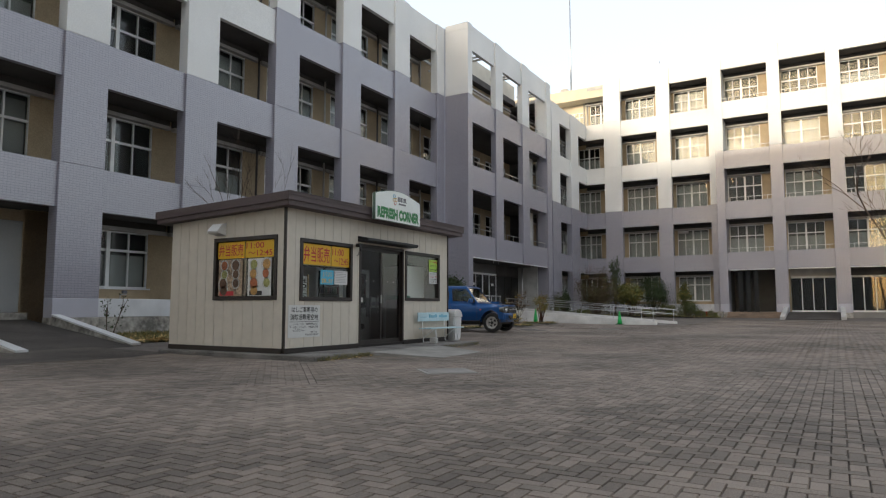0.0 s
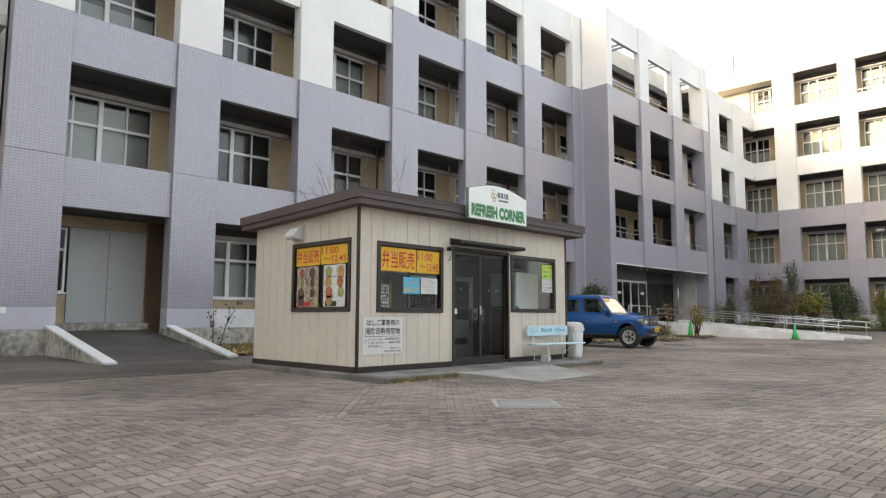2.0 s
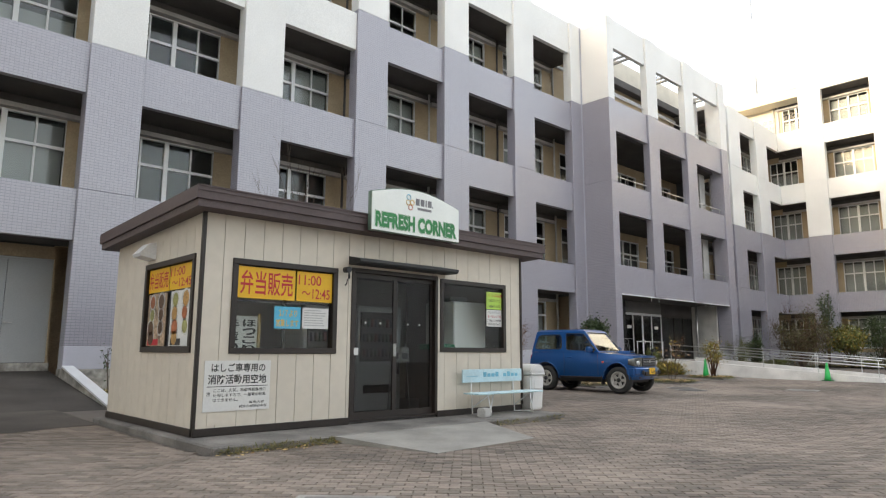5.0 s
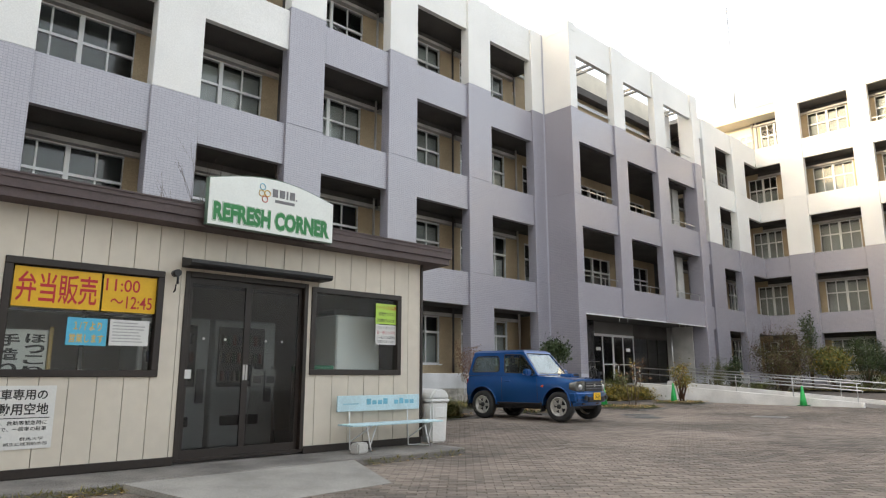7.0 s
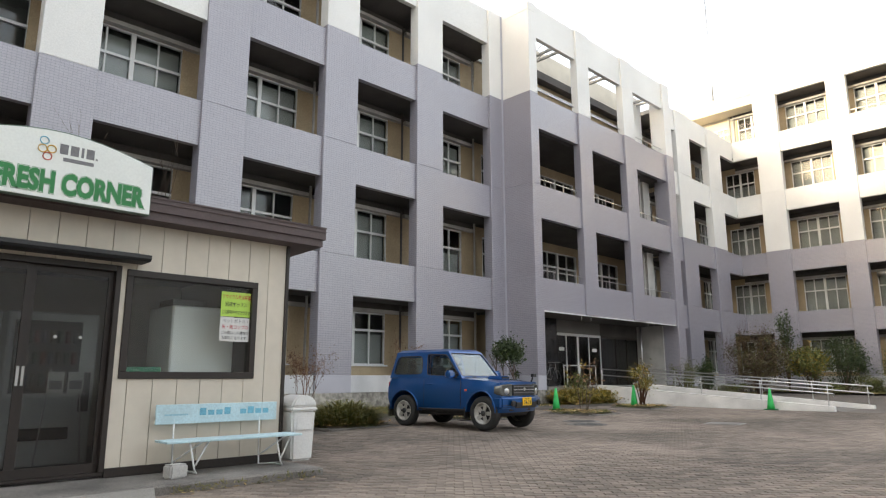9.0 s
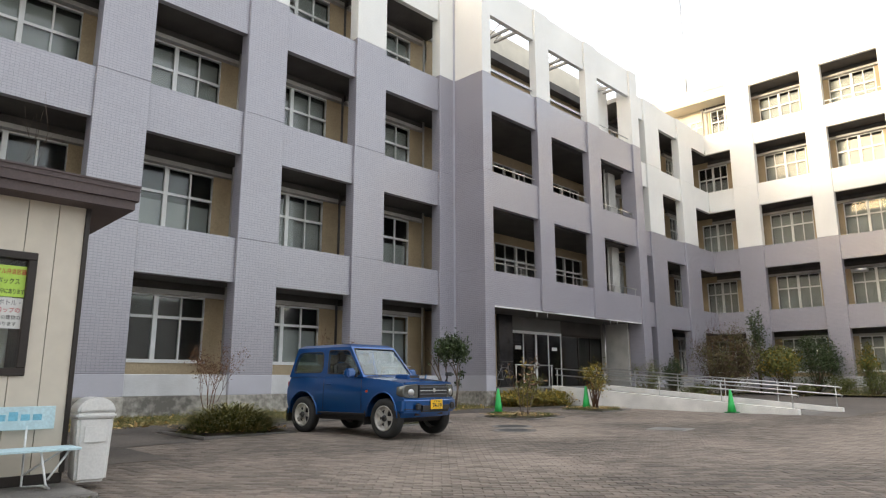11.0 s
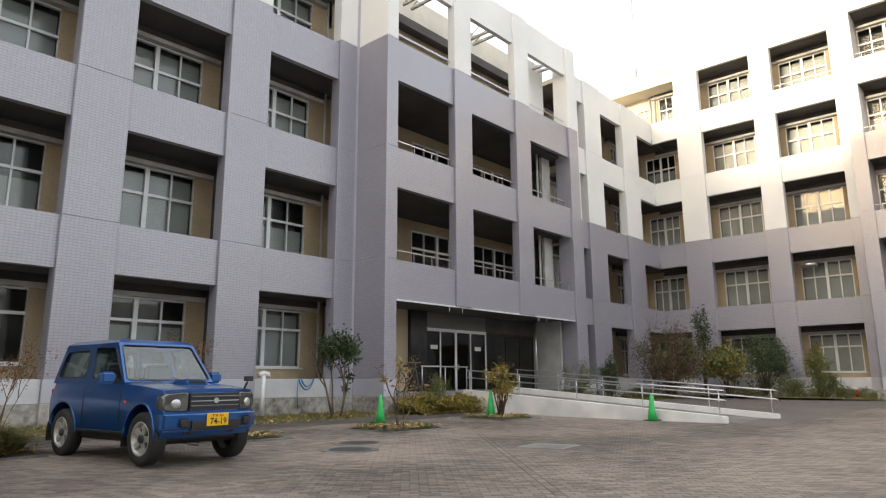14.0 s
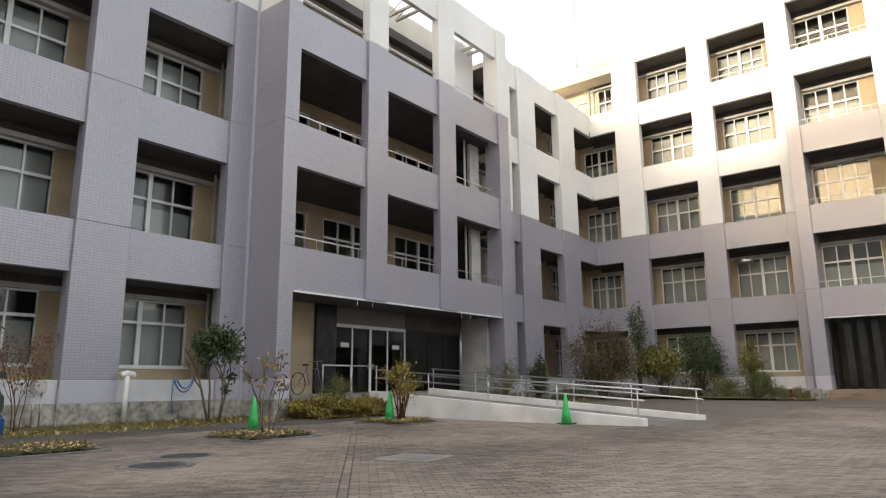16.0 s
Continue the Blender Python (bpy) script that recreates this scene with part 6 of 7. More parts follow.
wedge("loading_ramp", 8.34, 11.08, 14.9, 20.18, -0.10, 0.56, -0.3, ASPHALT, "dark asphalt ramp up to the loading door")
for x0, x1, y0 in ((8.1, 8.335, 14.75), (11.085, 11.32, 15.3)):
    k = thing("ramp_kerb", pose(0, 0, 0), "sloping concrete ramp kerb with a pale metal cap", "kerb", "kerbs of the loading ramp")
    for nm, xa, xb, za, zb, low, mat in (("kerb_wall", x0, x1, -0.03, 0.66, -0.3, CONCRETE), ("metal_cap", x0 - 0.01, x1 + 0.01, 0.02, 0.71, None, WHITE_METAL)):
        bm = bmesh.new()
        prism(bm, [(y0, low if low is not None else za - 0.045), (18.97, low if low is not None else zb - 0.045), (18.97, zb), (y0, za)], xa, xb)
        bmesh.ops.rotate(bm, cent=(0, 0, 0), matrix=Matrix(((0, 1, 0), (1, 0, 0), (0, 0, 1))), verts=bm.verts)
        bmesh.ops.recalc_face_normals(bm, faces=list(bm.faces))
        part(nm, bm, mat, k)

# ---- the porch block: balconies, terrace, entrance ----
BD, BU = 2.3, 3.25                           # entrance wall, and the wall behind the upper balconies
TERRACE = surface("terrace_wall_paint", (0.62, 0.58, 0.50), 0.7, vary=0.08)
for n, (lo, hi) in enumerate(((4.0, 7.6), (7.84, 11.5))):
    for (a, c), w0, w1 in zip(block_open, (32.63, 36.63, 40.61), (36.63, 40.61, 44.98)):
        wz = lo + 1.05
        back_wall(porch, w0, w1, lo, hi, BU, (w0 + 0.42, wz, 3.2, 2.15))
        window(porch, w0 + 0.42, wz, 3.2, 2.15, BU + 0.08, blind=0.0 if n else 0.3)
    for a, c in block_open:
        z = SILL[n + 1]
        rail = part("balcony_rail", boxed(a, c, 0.24, 0.28, z + 0.34, z + 0.375), STEEL, porch, "slim steel balcony rail")
        for k in range(4):
            x = a + 0.15 + (c - a - 0.3) * k / 3
            part("rail_post", boxed(x - 0.012, x + 0.012, 0.25, 0.272, z, z + 0.339), STEEL, rail)
for a, c in block_open:
    part("terrace_rail", boxed(a, c, 0.24, 0.28, 13.28, 13.315), STEEL, porch, "slim steel terrace rail")
part("terrace_wall", boxed(32.66, 45.1, BU, BU + 0.2, 11.8, 15.9), BEIGE, porch, "beige wall behind the roof terrace")
part("terrace_band", boxed(32.66, 45.1, BU - 0.12, BU - 0.002, 15.5, 15.62), WHITE_METAL, porch)
# overhang drawn dark all over; its band of shade is in the colour
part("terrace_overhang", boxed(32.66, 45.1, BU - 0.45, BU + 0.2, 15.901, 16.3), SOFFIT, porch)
part("upper_wall", boxed(32.66, 45.1, BU - 0.4, BU + 0.2, 16.301, 17.4), TERRACE, porch, "pale upper wall behind the terrace")
part("terrace_roof", boxed(32.66, 45.1, BU + 0.201, 12, 16.5, 16.9), PALE_CONCRETE, porch)
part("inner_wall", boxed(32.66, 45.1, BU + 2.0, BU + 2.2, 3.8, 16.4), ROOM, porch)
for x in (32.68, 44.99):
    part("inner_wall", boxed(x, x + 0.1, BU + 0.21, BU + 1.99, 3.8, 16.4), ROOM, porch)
for a, c in block_open:
    for k in range(2):
        x = c - 1.0 + 0.45 * k
        b = part("pergola_beam", boxed(x, x + 0.10, 0.3, 1.9, 15.95, 16.07, bevel=0.01), PALE_CONCRETE, porch, "grey steel pergola beam")
        bm = bmesh.new()
        tube(bm, [(x + 0.05, 0.35, 16.9), (x + 0.05, 1.8, 16.1)], 0.02, 6)
        part("tie_rod", bm, STEEL, b)
    for k in range(3):
        bm = bmesh.new()
        lathe(bm, [(0.001, -0.06), (0.07, -0.05), (0.08, 0.0)], 12)
        o = part("wall_vent", bm, STEEL, porch)
        o.matrix_basis = pose(a + 0.5 + 0.8 * k, BU - 0.01, 15.1)
part("terrace_screen", boxed(42.5, 44.25, 1.3, 1.45, 12.0, 16.4), WHITE, porch, "white wall on the roof terrace")
# upper balcony screen in the last bay
for z0, z1 in ((4.0, 7.6), (7.84, 11.5)):
    part("screen_wall", boxed(43.6, 44.28, 1.1, 1.25, z0, z1), PALE_CONCRETE, porch, "grey screen wall on the balcony")
    bm = bmesh.new()
    tube(bm, [(43.05, 1.0, z0), (43.05, 1.0, z1)], 0.05, 8)
    part("downpipe", bm, PALE_CONCRETE, porch)

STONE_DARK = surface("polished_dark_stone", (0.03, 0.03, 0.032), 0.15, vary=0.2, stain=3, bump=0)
FLOOR_TILE = surface("porch_floor", (0.24, 0.23, 0.22), 0.6, vary=0.12)
PY = 17.5
part("porch_floor", boxed(33.22, 44.28, 0.0, BD + 4.5, -0.2, 0.72), FLOOR_TILE, porch, "raised tiled porch floor")
part("back_wall", boxed(33.2, 35.93, BD, BD + 0.2, 0.721, 3.75), BEIGE, porch, "beige wall in the porch")
part("stone_panel", boxed(35.931, 36.83, BD - 0.15, BD + 0.2, 0.721, 3.75), STONE_DARK, porch, "polished dark stone panel")
ent = part("entrance_door", boxed(36.84, 40.63, BD - 0.03, BD + 0.05, 3.02, 3.14), ALU, porch, "aluminium glass entrance doors")
for x in (36.85, 37.71, 38.61, 38.67, 39.57, 40.57):
    part("post", boxed(x, x + 0.05, BD - 0.025, BD + 0.045, 0.722, 3.019), ALU, ent)
for x0, x1 in ((36.9, 37.71), (37.76, 38.61), (38.72, 39.57), (39.62, 40.57)):
    p = part("pane", boxed(x0, x1, BD + 0.005, BD + 0.012, 0.75, 3.019), DARK_GLASS, ent)
    p.visible_shadow = False
for x in (38.51, 38.75):
    part("handle", boxed(x, x + 0.04, BD - 0.07, BD - 0.03, 1.55, 1.75), STEEL, ent)
for x, w in ((37.18, 0.4), (39.88, 0.4)):
    part("door_notice", boxed(x, x + w, BD - 0.002, BD + 0.003, 2.32, 2.48), PAPER, ent)
part("transom_panel", boxed(36.84, 40.63, BD + 0.0, BD + 0.05, 3.141, 3.74), surface("grey_panel", (0.16, 0.155, 0.15), 0.35, vary=0.1), porch)
gl = part("glass_wall", boxed(40.65, 44.2, BD + 0.0, BD + 0.05, 3.02, 3.12), SILVER_BROWN, porch, "dark glazed wall beside the entrance")
for x in (40.65, 42.05, 43.1, 44.15):
    part("post", boxed(x, x + 0.05, BD, BD + 0.05, 0.722, 3.019), SILVER_BROWN, gl)
p = part("pane", boxed(40.7, 44.15, BD + 0.02, BD + 0.027, 0.722, 3.019), DARK_GLASS, gl)
p.visible_shadow = False
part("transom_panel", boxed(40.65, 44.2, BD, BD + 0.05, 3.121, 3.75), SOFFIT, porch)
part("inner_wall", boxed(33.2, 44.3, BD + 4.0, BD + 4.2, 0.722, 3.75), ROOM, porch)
part("side_wall", boxed(44.2, 44.32, 0.81, BD + 4.0, -0.2, 3.75), PALE_CONCRETE, porch, "pale side wall of the porch")
part("side_wall", boxed(33.0, 33.19, 1.5, BD + 4.0, -0.2, 3.75), BEIGE, porch)
bm = bmesh.new()
tube(bm, [(43.35, 1.6, 0.72), (43.35, 1.6, 3.75)], 0.06, 10)
part("porch_pole", bm, STEEL, porch, "steel pole in the porch")
for x in (35.8, 36.5, 41.4, 42.0):
    part("drip_rod", boxed(x, x + 0.015, 0.07, 0.085, 3.50, 3.68), WHITE_METAL, porch)

# ---- the long access ramp with its rails ----
def ramp_wall(x0, x1, y0, y1, z0, z1, label):
    bm = bmesh.new()
    prism(bm, [(y0, -0.25), (y1, -0.25), (y1, z1), (y0, z0)], x0, x1)
    bmesh.ops.rotate(bm, cent=(0, 0, 0), matrix=Matrix(((0, 1, 0), (1, 0, 0), (0, 0, 1))), verts=bm.verts)
    bmesh.ops.bevel(bm, geom=list(bm.edges), offset=0.015, segments=2, affect="EDGES")
    bmesh.ops.recalc_face_normals(bm, faces=list(bm.faces))
    return tagged(part("ramp_wall", bm, WHITE_WALL, None), label, "low wall", "walls of the access ramp")


SLOPE = surface("ramp_paving", (0.19, 0.175, 0.16), 0.85, vary=0.2, grain=60, bump=0.3)
WHITE_WALL = surface("weathered_white_wall", (0.76, 0.75, 0.73), 0.7, vary=0.12, grain=40, stain=1.5, bump=0.15)
ramp_wall(35.7, 35.95, 8.25, 16.9, 0.17, 0.80, "low white sloping wall along the access ramp")
ramp_wall(38.5, 38.72, 7.8, 16.9, 0.14, 0.86, "low white sloping wall on the far side of the ramp")
wedge("access_slope", 35.955, 38.495, 8.0, 17.45, 0.0, 0.71, -0.3, SLOPE, "sloping concrete access ramp to the porch")


def ramp_rail(x, y0, y1, z0, z1, label):
    rail = thing("handrail", pose(0, 0, 0), label, "handrail", "handrails of the access ramp")
    slope = (z1 - z0) / (y1 - y0)
    for h in (0.40, 0.64):
        bm = bmesh.new()
        tube(bm, [(x, y0 - 0.02, z0 + h - 0.08), (x, y0 - 0.06, z0 + h - 0.02), (x, y0, z0 + h), (x, y1, z1 + h)], 0.021, 8)
        part("rail", bm, STEEL, rail, "stainless round rail")
    n = max(2, round((y1 - y0) / 1.9))
    for k in range(n + 1):
        y = y0 + 0.12 + (y1 - y0 - 0.2) * k / n
        zz = z0 + slope * (y - y0)
        bm = bmesh.new()
        tube(bm, [(x, y, zz - 0.02), (x, y, zz + 0.64)], 0.019, 8)
        part("post", bm, STEEL, rail)
    return rail


ramp_rail(35.83, 8.3, 16.8, 0.17, 0.80, "double stainless handrail on the ramp wall")
ramp_rail(38.61, 7.85, 16.8, 0.14, 0.86, "double stainless handrail on the far ramp wall")
rail = thing("handrail", pose(0, 0, 0), "stainless handrail along the porch edge", "handrail", "handrails of the access ramp")
bm = bmesh.new()
tube(bm, [(34.4, 17.62, 1.58), (36.8, 17.62, 1.58)], 0.021, 8)
part("rail", bm, STEEL, rail)
for x in (34.45, 35.6, 36.75):
    bm = bmesh.new()
    tube(bm, [(x, 17.62, 0.715), (x, 17.62, 1.58)], 0.019, 8)
    part("post", bm, STEEL, rail)


def bicycle():
    b = thing("bicycle", pose(34.0, 18.2, 0.72, 0, 0, 10), "dark parked bicycle in the porch", "bicycle")
    for x in (0.0, 1.05):
        bm = bmesh.new()
        tube(bm, [(x + 0.32 * math.cos(a), 0, 0.33 + 0.32 * math.sin(a)) for a in (2 * math.pi * k / 24 for k in range(25))], 0.017, 6)
        part("wheel", bm, BLACK, b)
    for nm, pts in (("frame", [(0, 0, 0.33), (0.35, 0, 0.75), (0.85, 0, 0.78), (0.5, 0, 0.3), (0.35, 0, 0.85)]), ("fork", [(1.05, 0, 0.33), (0.9, 0, 0.8), (0.86, 0, 0.98)]), ("chain_stay", [(0, 0, 0.33), (0.5, 0, 0.3)])):
        bm = bmesh.new()
        tube(bm, pts, 0.016, 6)
        part(nm, bm, GREY_INK, b)
    bm = bmesh.new()
    tube(bm, [(0.78, -0.26, 1.0), (0.88, -0.1, 1.0), (0.88, 0.1, 1.0), (0.78, 0.26, 1.0)], 0.013, 6)
    part("handlebar", bm, STEEL, b)
    part("saddle", boxed(0.22, 0.46, -0.07, 0.07, 0.85, 0.91, bevel=0.025, seg=2), BLACK, b)


bicycle()

# ---- the east entrance ----
STEP = surface("brown_step_brick", (0.26, 0.19, 0.14), 0.8, vary=0.2, grain=60)
s3, e3 = east_open[3]
for k in range(3):
    o = part("entrance_step", boxed(s3 - 0.05, e3 + 0.3, -1.25 + 0.38 * k, 0.6, 0.0, 0.30 + 0.14 * k, bevel=0.01), STEP, front, "low brown brick step")
part("stone_post", boxed(s3 - 0.65, s3 - 0.25, -1.35, -1.0, 0.0, 0.62, bevel=0.03, seg=2), CONCRETE, front, "short stone post")
part("passage_floor", boxed(s3, EY + 11.36, 0.6, 6.0, -0.2, 0.58), FLOOR_TILE, front)
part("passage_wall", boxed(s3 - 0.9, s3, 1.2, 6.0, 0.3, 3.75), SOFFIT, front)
part("passage_wall", boxed(s3, s3 + 2.2, 4.5, 4.7, 0.58, 3.75), STONE_DARK, front, "dark wall across the passage")
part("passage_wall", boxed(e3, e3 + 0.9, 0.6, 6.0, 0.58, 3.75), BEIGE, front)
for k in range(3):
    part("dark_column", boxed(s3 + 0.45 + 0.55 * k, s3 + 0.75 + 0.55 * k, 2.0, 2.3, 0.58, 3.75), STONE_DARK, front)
part("edge_trim", boxed(s3, EY + 11.36, 0.055, 0.095, 3.68, 3.735), WHITE_METAL, front, "white metal edge along the beam")
for i in (4, 5, 6, 7):
    a, c = east_open[i]
    d = part("glazed_door" if i == 4 else "glazed_front", boxed(a, c, DEPTH, DEPTH + 0.06, 3.05, 3.2), ALU, front, "white aluminium glazed entrance")
    n = 4
    for k in range(n + 1):
        x = a + (c - a - 0.06) * k / n
        part("post", boxed(x, x + 0.06, DEPTH, DEPTH + 0.06, 0.581, 3.049), ALU, d)
    part("bottom_rail", boxed(a + 0.07, c - 0.07, DEPTH + 0.01, DEPTH + 0.05, 0.581, 0.70), ALU, d)
    p = part("pane", boxed(a + 0.06, c - 0.06, DEPTH + 0.026, DEPTH + 0.032, 0.701, 3.049), DARK_GLASS, d)
    p.visible_shadow = False
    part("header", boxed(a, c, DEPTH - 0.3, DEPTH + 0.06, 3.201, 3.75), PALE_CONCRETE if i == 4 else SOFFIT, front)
ks, ke = east_open[4]
for yy in (ks - 0.35, ke + 0.15):
    bm = bmesh.new()
    prism(bm, [(-4.6, -0.1), (0.0, -0.1), (0.0, 0.95), (-0.9, 0.90), (-4.6, 0.30)], yy, yy + 0.3)
    bmesh.ops.rotate(bm, cent=(0, 0, 0), matrix=Matrix(((0, 1, 0), (1, 0, 0), (0, 0, 1))), verts=bm.verts)
    bmesh.ops.recalc_face_normals(bm, faces=list(bm.faces))
    part("ramp_side_wall", bm, PALE_CONCRETE, front, "sloping pale concrete side wall")
bm = bmesh.new()
prism(bm, [(-4.4, 0.0), (0.6, 0.0), (0.6, 0.58), (0.0, 0.58), (-4.4, 0.16)], ks - 0.05, ke + 0.15)
bmesh.ops.rotate(bm, cent=(0, 0, 0), matrix=Matrix(((0, 1, 0), (1, 0, 0), (0, 0, 1))), verts=bm.verts)
bmesh.ops.recalc_face_normals(bm, faces=list(bm.faces))
part("entrance_ramp", bm, ASPHALT, front)
# balcony rails and air conditioners of the upper floors
for i in (2, 3, 4, 5, 6):
    a, c = east_open[i]
    for n in range(1, 5):
        if i == 2 and n < 4:
            continue
        r_ = part("balcony_rail", boxed(a, c, 0.3, 0.335, SILL[n] + 0.30, SILL[n] + 0.33), WHITE_METAL, east if i < 3 else front, "white balcony rail")
        for k in range(3):
            x = a + 0.3 + (c - a - 0.6) * k / 2
            part("rail_post", boxed(x - 0.012, x + 0.012, 0.305, 0.33, SILL[n], SILL[n] + 0.299), WHITE_METAL, r_)


def condenser(parent, x, d, z):
    o = part("air_conditioner", boxed(0, 0.8, 0, 0.3, 0, 0.55, bevel=0.02), WHITE_METAL, parent, "white outdoor air-conditioning unit")
    o.matrix_basis = pose(x, d, z)
    bm = bmesh.new()
    lathe(bm, [(0.001, -0.008), (0.19, -0.008), (0.21, 0.0)], 20)
    q = part("fan_grille", bm, GREY_INK, o)
    q.matrix_basis = pose(0.3, -0.002, 0.28)


condenser(corner, 50.4, 0.7, SILL[1] - 0.4)
duct = part("air_duct", bmesh.new(), STEEL, east, "short round metal duct")
bm = bmesh.new()
tube(bm, [(east_open[2][0] + 0.2, 0.9, 7.0), (east_open[2][0] + 1.0, 0.9, 7.0)], 0.16, 12)
bm.to_mesh(duct.data)
bm.free()
# thin downpipes in the recesses of the west wing
for k in range(2, 6):
    x = west_open[k][1] + 0.52
    bm = bmesh.new()
    tube(bm, [(x, DEPTH - 0.26, 1.2), (x, DEPTH - 0.26, 15.2)], 0.045, 7)
    part("downpipe", bm, PALE_CONCRETE if k % 2 else SOFFIT, west, "slim downpipe in the recess")

# cover strip over the joint between the wing and the projecting block
part("expansion_joint", boxed(32.50, 32.594, -0.012, 0.0, 0.6, 16.9), PLINTH, west, "grey cover strip over the building joint")

# ---- roofs ----
mast = thing("radio_mast", pose(60.9, 21.5, 20.2), "thin tall lattice radio mast on the roof", "mast")
bm = bmesh.new()
tube(bm, [(0, 0, 0), (0, 0, 5.5), (0, 0, 11.0)], 0.085, 6, 0.05)
part("pole", bm, STEEL, mast)
part("foot", boxed(-0.3, 0.3, -0.3, 0.3, 0, 0.25, bevel=0.02), PALE_CONCRETE, mast)
for x, y in ((56.5, 13.0), (56.3, 5.0)):
    an = thing("roof_antenna", pose(x + 4, y, 20.05), "small roof antenna with short arms", "antenna", "antennas on the roof")
    bm = bmesh.new()
    tube(bm, [(0, 0, 0), (0, 0, 3.0)], 0.025, 5)
    part("pole", bm, STEEL, an)
    for k in range(4):
        part("arm", boxed(-0.012, 0.012, -0.5 + 0.05 * k, 0.5 - 0.05 * k, 2.3 + 0.18 * k, 2.32 + 0.18 * k), STEEL, an)
vent = thing("roof_vent", pose(57.8, 21.0, 19.9), "small grey roof ventilator", "ventilator")
part("cap", boxed(-0.35, 0.35, -0.35, 0.35, 0.75, 1.1, bevel=0.08, seg=2), PALE_CONCRETE, vent)
part("shaft", boxed(-0.2, 0.2, -0.2, 0.2, 0, 0.749), PALE_CONCRETE, vent)

# ---- along the facade ----
pipe = thing("vent_pipe", pose(29.05, 18.7, 0.15), "white vent pipe with a tee cap by the plinth", "pipe")
bm = bmesh.new()
tube(bm, [(0, 0, 0), (0, 0, 1.12)], 0.065, 12)
part("riser", bm, WHITE_PLASTIC, pipe)
bm = bmesh.new()
tube(bm, [(-0.16, 0, 1.08), (-0.15, 0, 1.15), (0, 0, 1.18), (0.15, 0, 1.15), (0.16, 0, 1.08)], 0.07, 12)
part("tee_cap", bm, WHITE_PLASTIC, pipe)
hose = thing("garden_hose", pose(30.75, 19.0, 0.2), "blue garden hose hung in loops on the plinth", "hose")
HOSE = surface("blue_hose", (0.05, 0.22, 0.48), 0.4, vary=0.1)
for k in range(4):
    bm = bmesh.new()
    w, h = 0.30 - 0.03 * k, 0.36 - 0.05 * k
    tube(bm, [(-w + 2 * w * t, -0.02 - 0.02 * k, 1.0 - h * math.sin(math.pi * t) ** 0.7 - 0.04 * (k % 2)) for t in (i / 12 for i in range(13))], 0.014, 6)
    part("loop", bm, HOSE, hose)
bm = bmesh.new()
tube(bm, [(-0.3, -0.02, 1.0), (-0.33, -0.03, 0.5), (-0.28, -0.03, 0.1)], 0.014, 6)
part("hose_end", bm, HOSE, hose)
meter = thing("gas_meter", pose(27.1, 18.78, 0.15), "small grey meter box on a pipe stand", "meter")
part("box", boxed(-0.16, 0.16, -0.1, 0.1, 0.72, 1.0, bevel=0.03, seg=2), PALE_CONCRETE, meter)
for x in (-0.08, 0.08):
    bm = bmesh.new()
    tube(bm, [(x, 0, 0), (x, 0, 0.719)], 0.018, 6)
    part("stand_pipe", bm, STEEL, meter)
for x in (13.6, 17.8):
    tap = thing("gas_valve", pose(x, 19.55, 1.17), "small grey gas valve on the plinth", "valve")
    bm = bmesh.new()
    tube(bm, [(-0.12, 0, 0), (-0.12, 0, 0.14), (0.08, 0, 0.14), (0.08, 0, 0.26)], 0.025, 7)
    part("pipe", bm, STEEL, tap)
    part("body", boxed(-0.06, 0.1, -0.05, 0.05, 0.17, 0.27, bevel=0.02), GREY_INK, tap)
lamp = thing("garden_lamp", pose(53.2, 8.6, 0.2), "low garden lamp with a red post", "lamp")
part("post", boxed(-0.05, 0.05, -0.05, 0.05, 0, 0.42, bevel=0.01), RED_LENS, lamp)
part("cap", boxed(-0.14, 0.14, -0.14, 0.14, 0.46, 0.54, bevel=0.03, seg=2), WHITE_METAL, lamp)
part("glass", boxed(-0.06, 0.06, -0.06, 0.06, 0.421, 0.459), WHITE_PLASTIC, lamp)

# ---- covers in the paving ----
IRON = surface("cast_iron", (0.075, 0.072, 0.07), 0.6, 0.4, vary=0.25, grain=90, stain=4, bump=0.5)
for x, y in ((25.5, 10.6), (26.3, 11.3)):
    z = ground_z(x, y)
    mh = thing("manhole_cover", pose(x, y, z), "round dark iron manhole cover in a concrete ring", "manhole cover", "manhole covers in the paving")
    bm = bmesh.new()
    lathe(bm, [(0.001, 0.012), (0.34, 0.012), (0.345, 0.0)], 32, smooth=False)
    bmesh.ops.rotate(bm, cent=(0, 0, 0), matrix=Euler((radians(90), 0, 0)).to_matrix(), verts=bm.verts)
    part("cover", bm, IRON, mh)
    bm = bmesh.new()
    lathe(bm, [(0.347, 0.008), (0.46, 0.008), (0.465, -0.01)], 32, smooth=False)
    bmesh.ops.rotate(bm, cent=(0, 0, 0), matrix=Euler((radians(90), 0, 0)).to_matrix(), verts=bm.verts)
    part("ring", bm, APRON, mh)
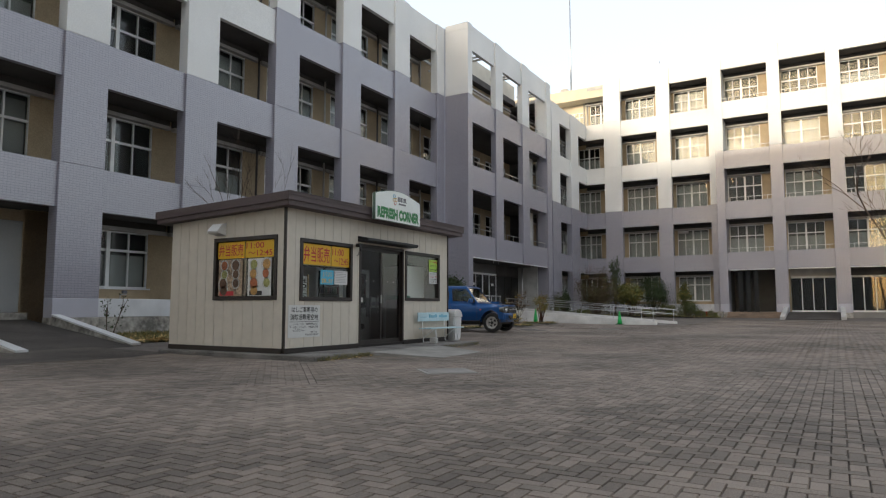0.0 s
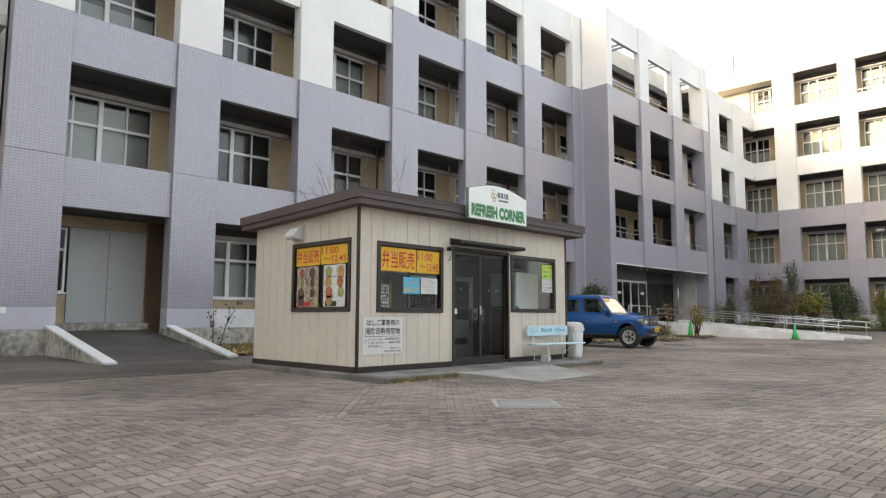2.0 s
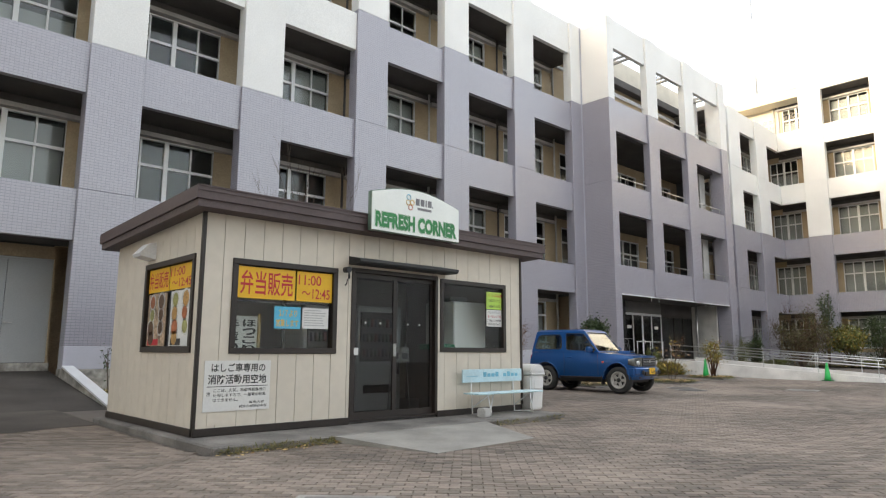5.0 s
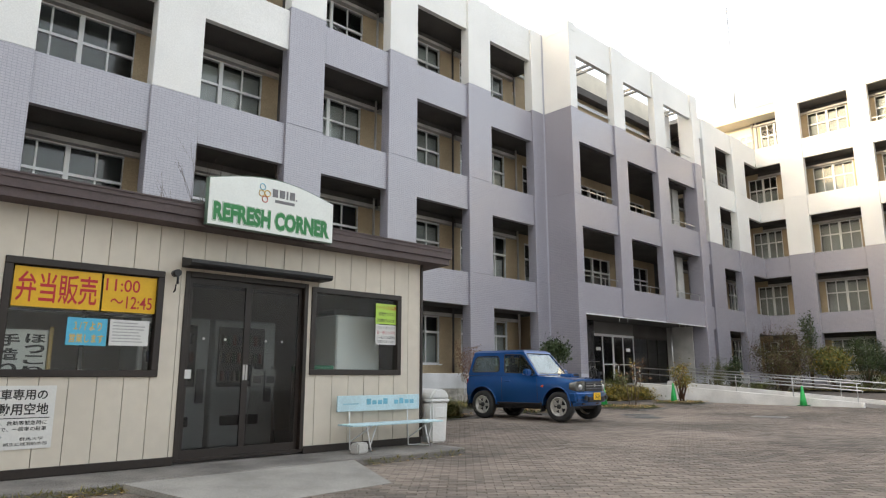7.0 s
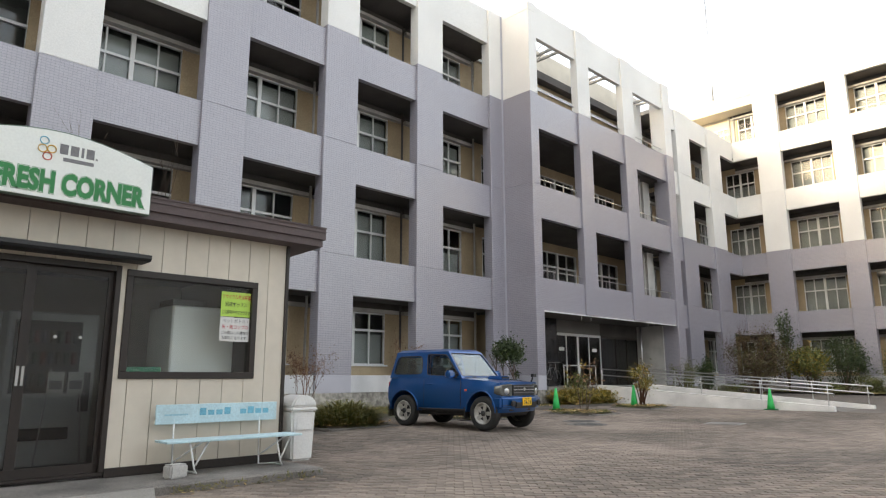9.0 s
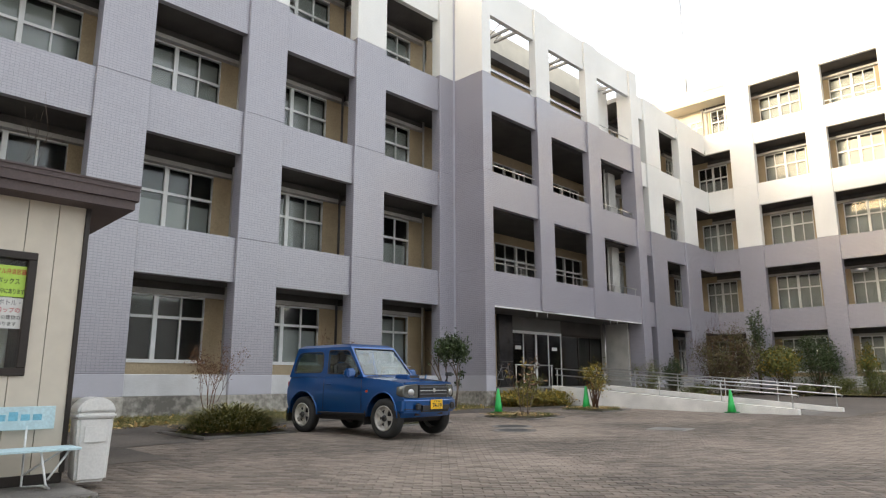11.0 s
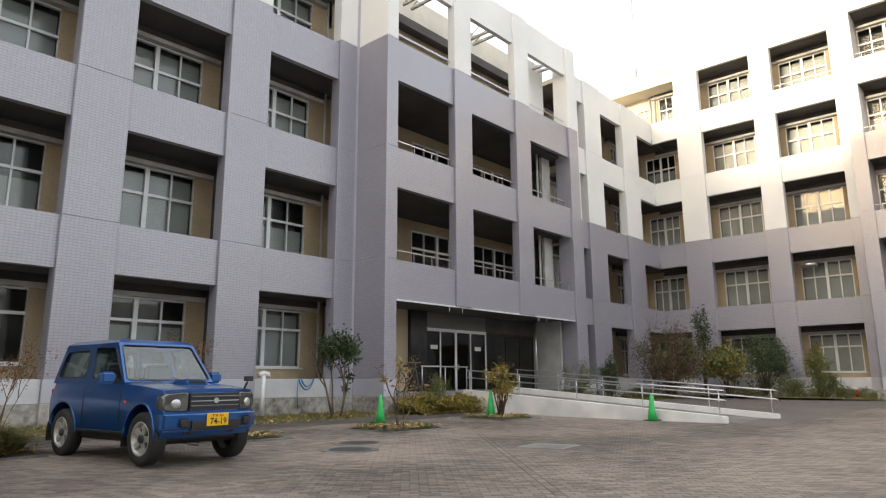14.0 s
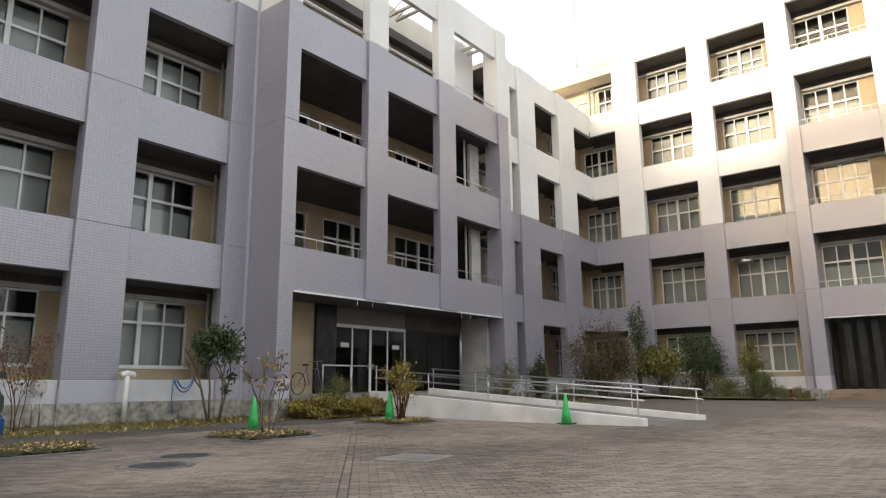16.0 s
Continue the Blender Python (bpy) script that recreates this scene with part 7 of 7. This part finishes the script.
for x, y, a in ((27.95, 8.4, 10), (9.9, 5.55, 45)):
    dc = thing("drain_cover", pose(x, y, ground_z(x, y), 0, 0, a), "square grey steel drain cover in the paving", "drain cover", "drain covers in the paving")
    part("plate", boxed(-0.33, 0.33, -0.33, 0.33, -0.01, 0.014, bevel=0.004), surface("galvanised_plate", (0.215, 0.20, 0.185), 0.7, 0.05, vary=0.2), dc)
    bm = bmesh.new()
    for p, q in (((-0.40, -0.40), (0.40, -0.335)), ((-0.40, 0.335), (0.40, 0.40)), ((-0.40, -0.334), (-0.335, 0.334)), ((0.335, -0.334), (0.40, 0.334))):
        box(bm, p[0], q[0], p[1], q[1], -0.01, 0.010)
    part("surround", bm, WEDGE, dc)


# ---- paving bricks ----
def pavers():
    """Bricks in the courtyard: herringbone to the west, rows with header bands to the east, all at 45 degrees to the walls."""
    w = 0.1
    holes = [(HX - 0.2, HX + 6.46, HY - 1.0, 20),  (19.9, 21.95, 13.05, 15.1), (24.08, 26.02, 12.88, 14.62), (28.1, 29.8, 12.28, 14.02), (32.65, 34.45, 12.85, 14.65)]
    rounds = [(25.5, 10.6, 0.41), (26.3, 11.3, 0.41), (27.95, 8.4, 0.30), (9.9, 5.55, 0.30)]
    rot = 1 / math.sqrt(2)
    out = []
    # herringbone laid square to the walls
    n0, n1, m0, m1 = -45, 150, -42, 132
    gx, gy = np.meshgrid(np.arange(n0, n1), np.arange(m0, m1), indexing="ij")
    k = (gx - gy) % 4
    for mask, lx, ly in ((k == 0, 2, 1), (k == 3, 1, 2)):
        px, py = gx[mask] * w, gy[mask] * w
        cx, cy = px + lx * w / 2, py + ly * w / 2
        keep = (cx + cy) * rot < 9.6
        out.append(np.stack([cx[keep], cy[keep], np.full(keep.sum(), lx * w / 2), np.full(keep.sum(), ly * w / 2), np.zeros(keep.sum())], 1))
    # rows across the walk, with a header band every 120 courses
    us, vs = np.arange(96, 420), np.arange(-400, 110)
    for v in vs:
        band = v % 120 == 110
        if band:
            u = np.arange(96, 420, 2) * w
            cu, cv = u + w, np.full(len(u), v * w + w / 2)
            hl, hw = w, w / 2
            out.append(np.stack([(cu - cv) * rot, (cu + cv) * rot, np.full(len(u), hl), np.full(len(u), hw), np.full(len(u), 1.0)], 1))
    segs = [b for b in range(-405, 111) if b % 120 == 110]
    for lo, hi in zip(segs, segs[1:]):
        for u in us:
            off = (u % 2)
            v = np.arange(lo + 1 + off, hi - 1, 2)
            cv, cu = (v + 1) * w, np.full(len(v), u * w + w / 2)
            out.append(np.stack([(cu - cv) * rot, (cu + cv) * rot, np.full(len(v), w / 2), np.full(len(v), w), np.full(len(v), 1.0)], 1))
            if off:
                out.append(np.array([[(cu0 - cv0) * rot, (cu0 + cv0) * rot, w / 2, w / 2, 1.0] for cu0, cv0 in ((u * w + w / 2, (lo + 1.5) * w),)]))
            else:
                out.append(np.array([[(cu0 - cv0) * rot, (cu0 + cv0) * rot, w / 2, w / 2, 1.0] for cu0, cv0 in ((u * w + w / 2, (hi - 0.5) * w),)]))
    b = np.concatenate(out)
    x, y = b[:, 0], b[:, 1]
    ok = (x > -3) & (x < 47) & (y > -7) & (y < np.where(x < 35.4, np.where(x > 17, 15.4, 12.9), 6.9)) & (y > np.where(x < 12, -3.5, -7))
    for x0, x1, y0, y1 in holes:
        ok &= ~((x > x0) & (x < x1) & (y > y0) & (y < y1))
    for hx, hy, hr in rounds:
        ok &= (x - hx) ** 2 + (y - hy) ** 2 > (hr + 0.03) ** 2
    b = b[ok]
    r = np.random.RandomState(12)
    r.shuffle(b)
    z = np.interp(b[:, 0], [-60, 8, 16, 21, 26, 36, 46, 55], [-0.1, -0.1, -0.1, -0.01, 0.0, 0.02, 0.08, 0.2]) + 0.08 * np.interp(b[:, 1], [11, 17], [0, 1]) + r.normal(size=len(b)) * 0.0012
    ang = b[:, 4] * (math.pi / 4) + r.normal(size=len(b)) * 0.008
    # the nearest bricks, on a stretch beside the walk, are parts; the rest is one mesh
    near = (np.abs(b[:, 0] - 22.6) < 1.35) & (np.abs(b[:, 1] - 5.2) < 1.1)
    return b, z, ang, near


def lay_pavers():
    b, z, ang, near = pavers()
    paving = thing("brick_paving", pose(0, 0, 0), "grey worn paving bricks of the courtyard", "paving", kind="structure")
    cham, g = 0.005, 0.0025

    def verts_of(hx, hy):
        hx, hy = hx - g, hy - g
        lo = [(-hx, -hy, -0.02), (hx, -hy, -0.02), (hx, hy, -0.02), (-hx, hy, -0.02)]
        md = [(-hx, -hy, -cham), (hx, -hy, -cham), (hx, hy, -cham), (-hx, hy, -cham)]
        hi = [(-hx + cham, -hy + cham, 0), (hx - cham, -hy + cham, 0), (hx - cham, hy - cham, 0), (-hx + cham, hy - cham, 0)]
        return np.array(lo + md + hi)
    quads = [(8, 9, 10, 11)] + [(i, (i + 1) % 4, 4 + (i + 1) % 4, 4 + i) for i in range(4)] + [(4 + i, 4 + (i + 1) % 4, 8 + (i + 1) % 4, 8 + i) for i in range(4)]
    light = [(4, 5, 6, 7)] + [(i, (i + 1) % 4, 4 + (i + 1) % 4, 4 + i) for i in range(4)]
    meshes = {}
    count = 0
    for i in np.nonzero(near)[0]:
        if count >= 300:
            near[i] = False
            continue
        key = (round(b[i, 2], 3), round(b[i, 3], 3))
        if key not in meshes:
            me = bpy.data.meshes.new("brick")
            me.from_pydata(verts_of(*key).tolist(), [], quads)
            me.materials.append(PAVER)
            meshes[key] = me
        o = new("brick", meshes[key])
        o.parent = paving
        o.matrix_basis = Matrix.Translation((b[i, 0], b[i, 1], z[i])) @ Matrix.Rotation(ang[i], 4, "Z")
        count += 1
    rest = np.nonzero(~near)[0]
    hx, hy = b[rest, 2] - g, b[rest, 3] - g
    sx, sy = np.array([-1, 1, 1, -1]), np.array([-1, -1, 1, 1])
    lx, ly = hx[:, None] * sx, hy[:, None] * sy
    tx, ty = (hx - cham)[:, None] * sx, (hy - cham)[:, None] * sy
    ca, sa = np.cos(ang[rest])[:, None], np.sin(ang[rest])[:, None]
    bx, by, bz = b[rest, 0][:, None], b[rest, 1][:, None], z[rest][:, None]
    low = np.stack([bx + lx * ca - ly * sa, by + lx * sa + ly * ca, np.repeat(bz - 0.012, 4, 1)], 2)
    top = np.stack([bx + tx * ca - ty * sa, by + tx * sa + ty * ca, np.repeat(bz, 4, 1)], 2)
    v = np.concatenate([low, top], 1).reshape(-1, 3)
    base = (np.arange(len(rest)) * 8)[:, None, None]
    f = (np.array(light)[None] + base).reshape(-1, 4)
    me = bpy.data.meshes.new("paving_bricks")
    me.from_pydata(v.tolist(), [], f.tolist())
    me.materials.append(PAVER)
    o = new("paving_bricks", me)
    o.parent = paving
    tagged(o, "worn grey bricks beyond the near ones", kind="stuff")


lay_pavers()
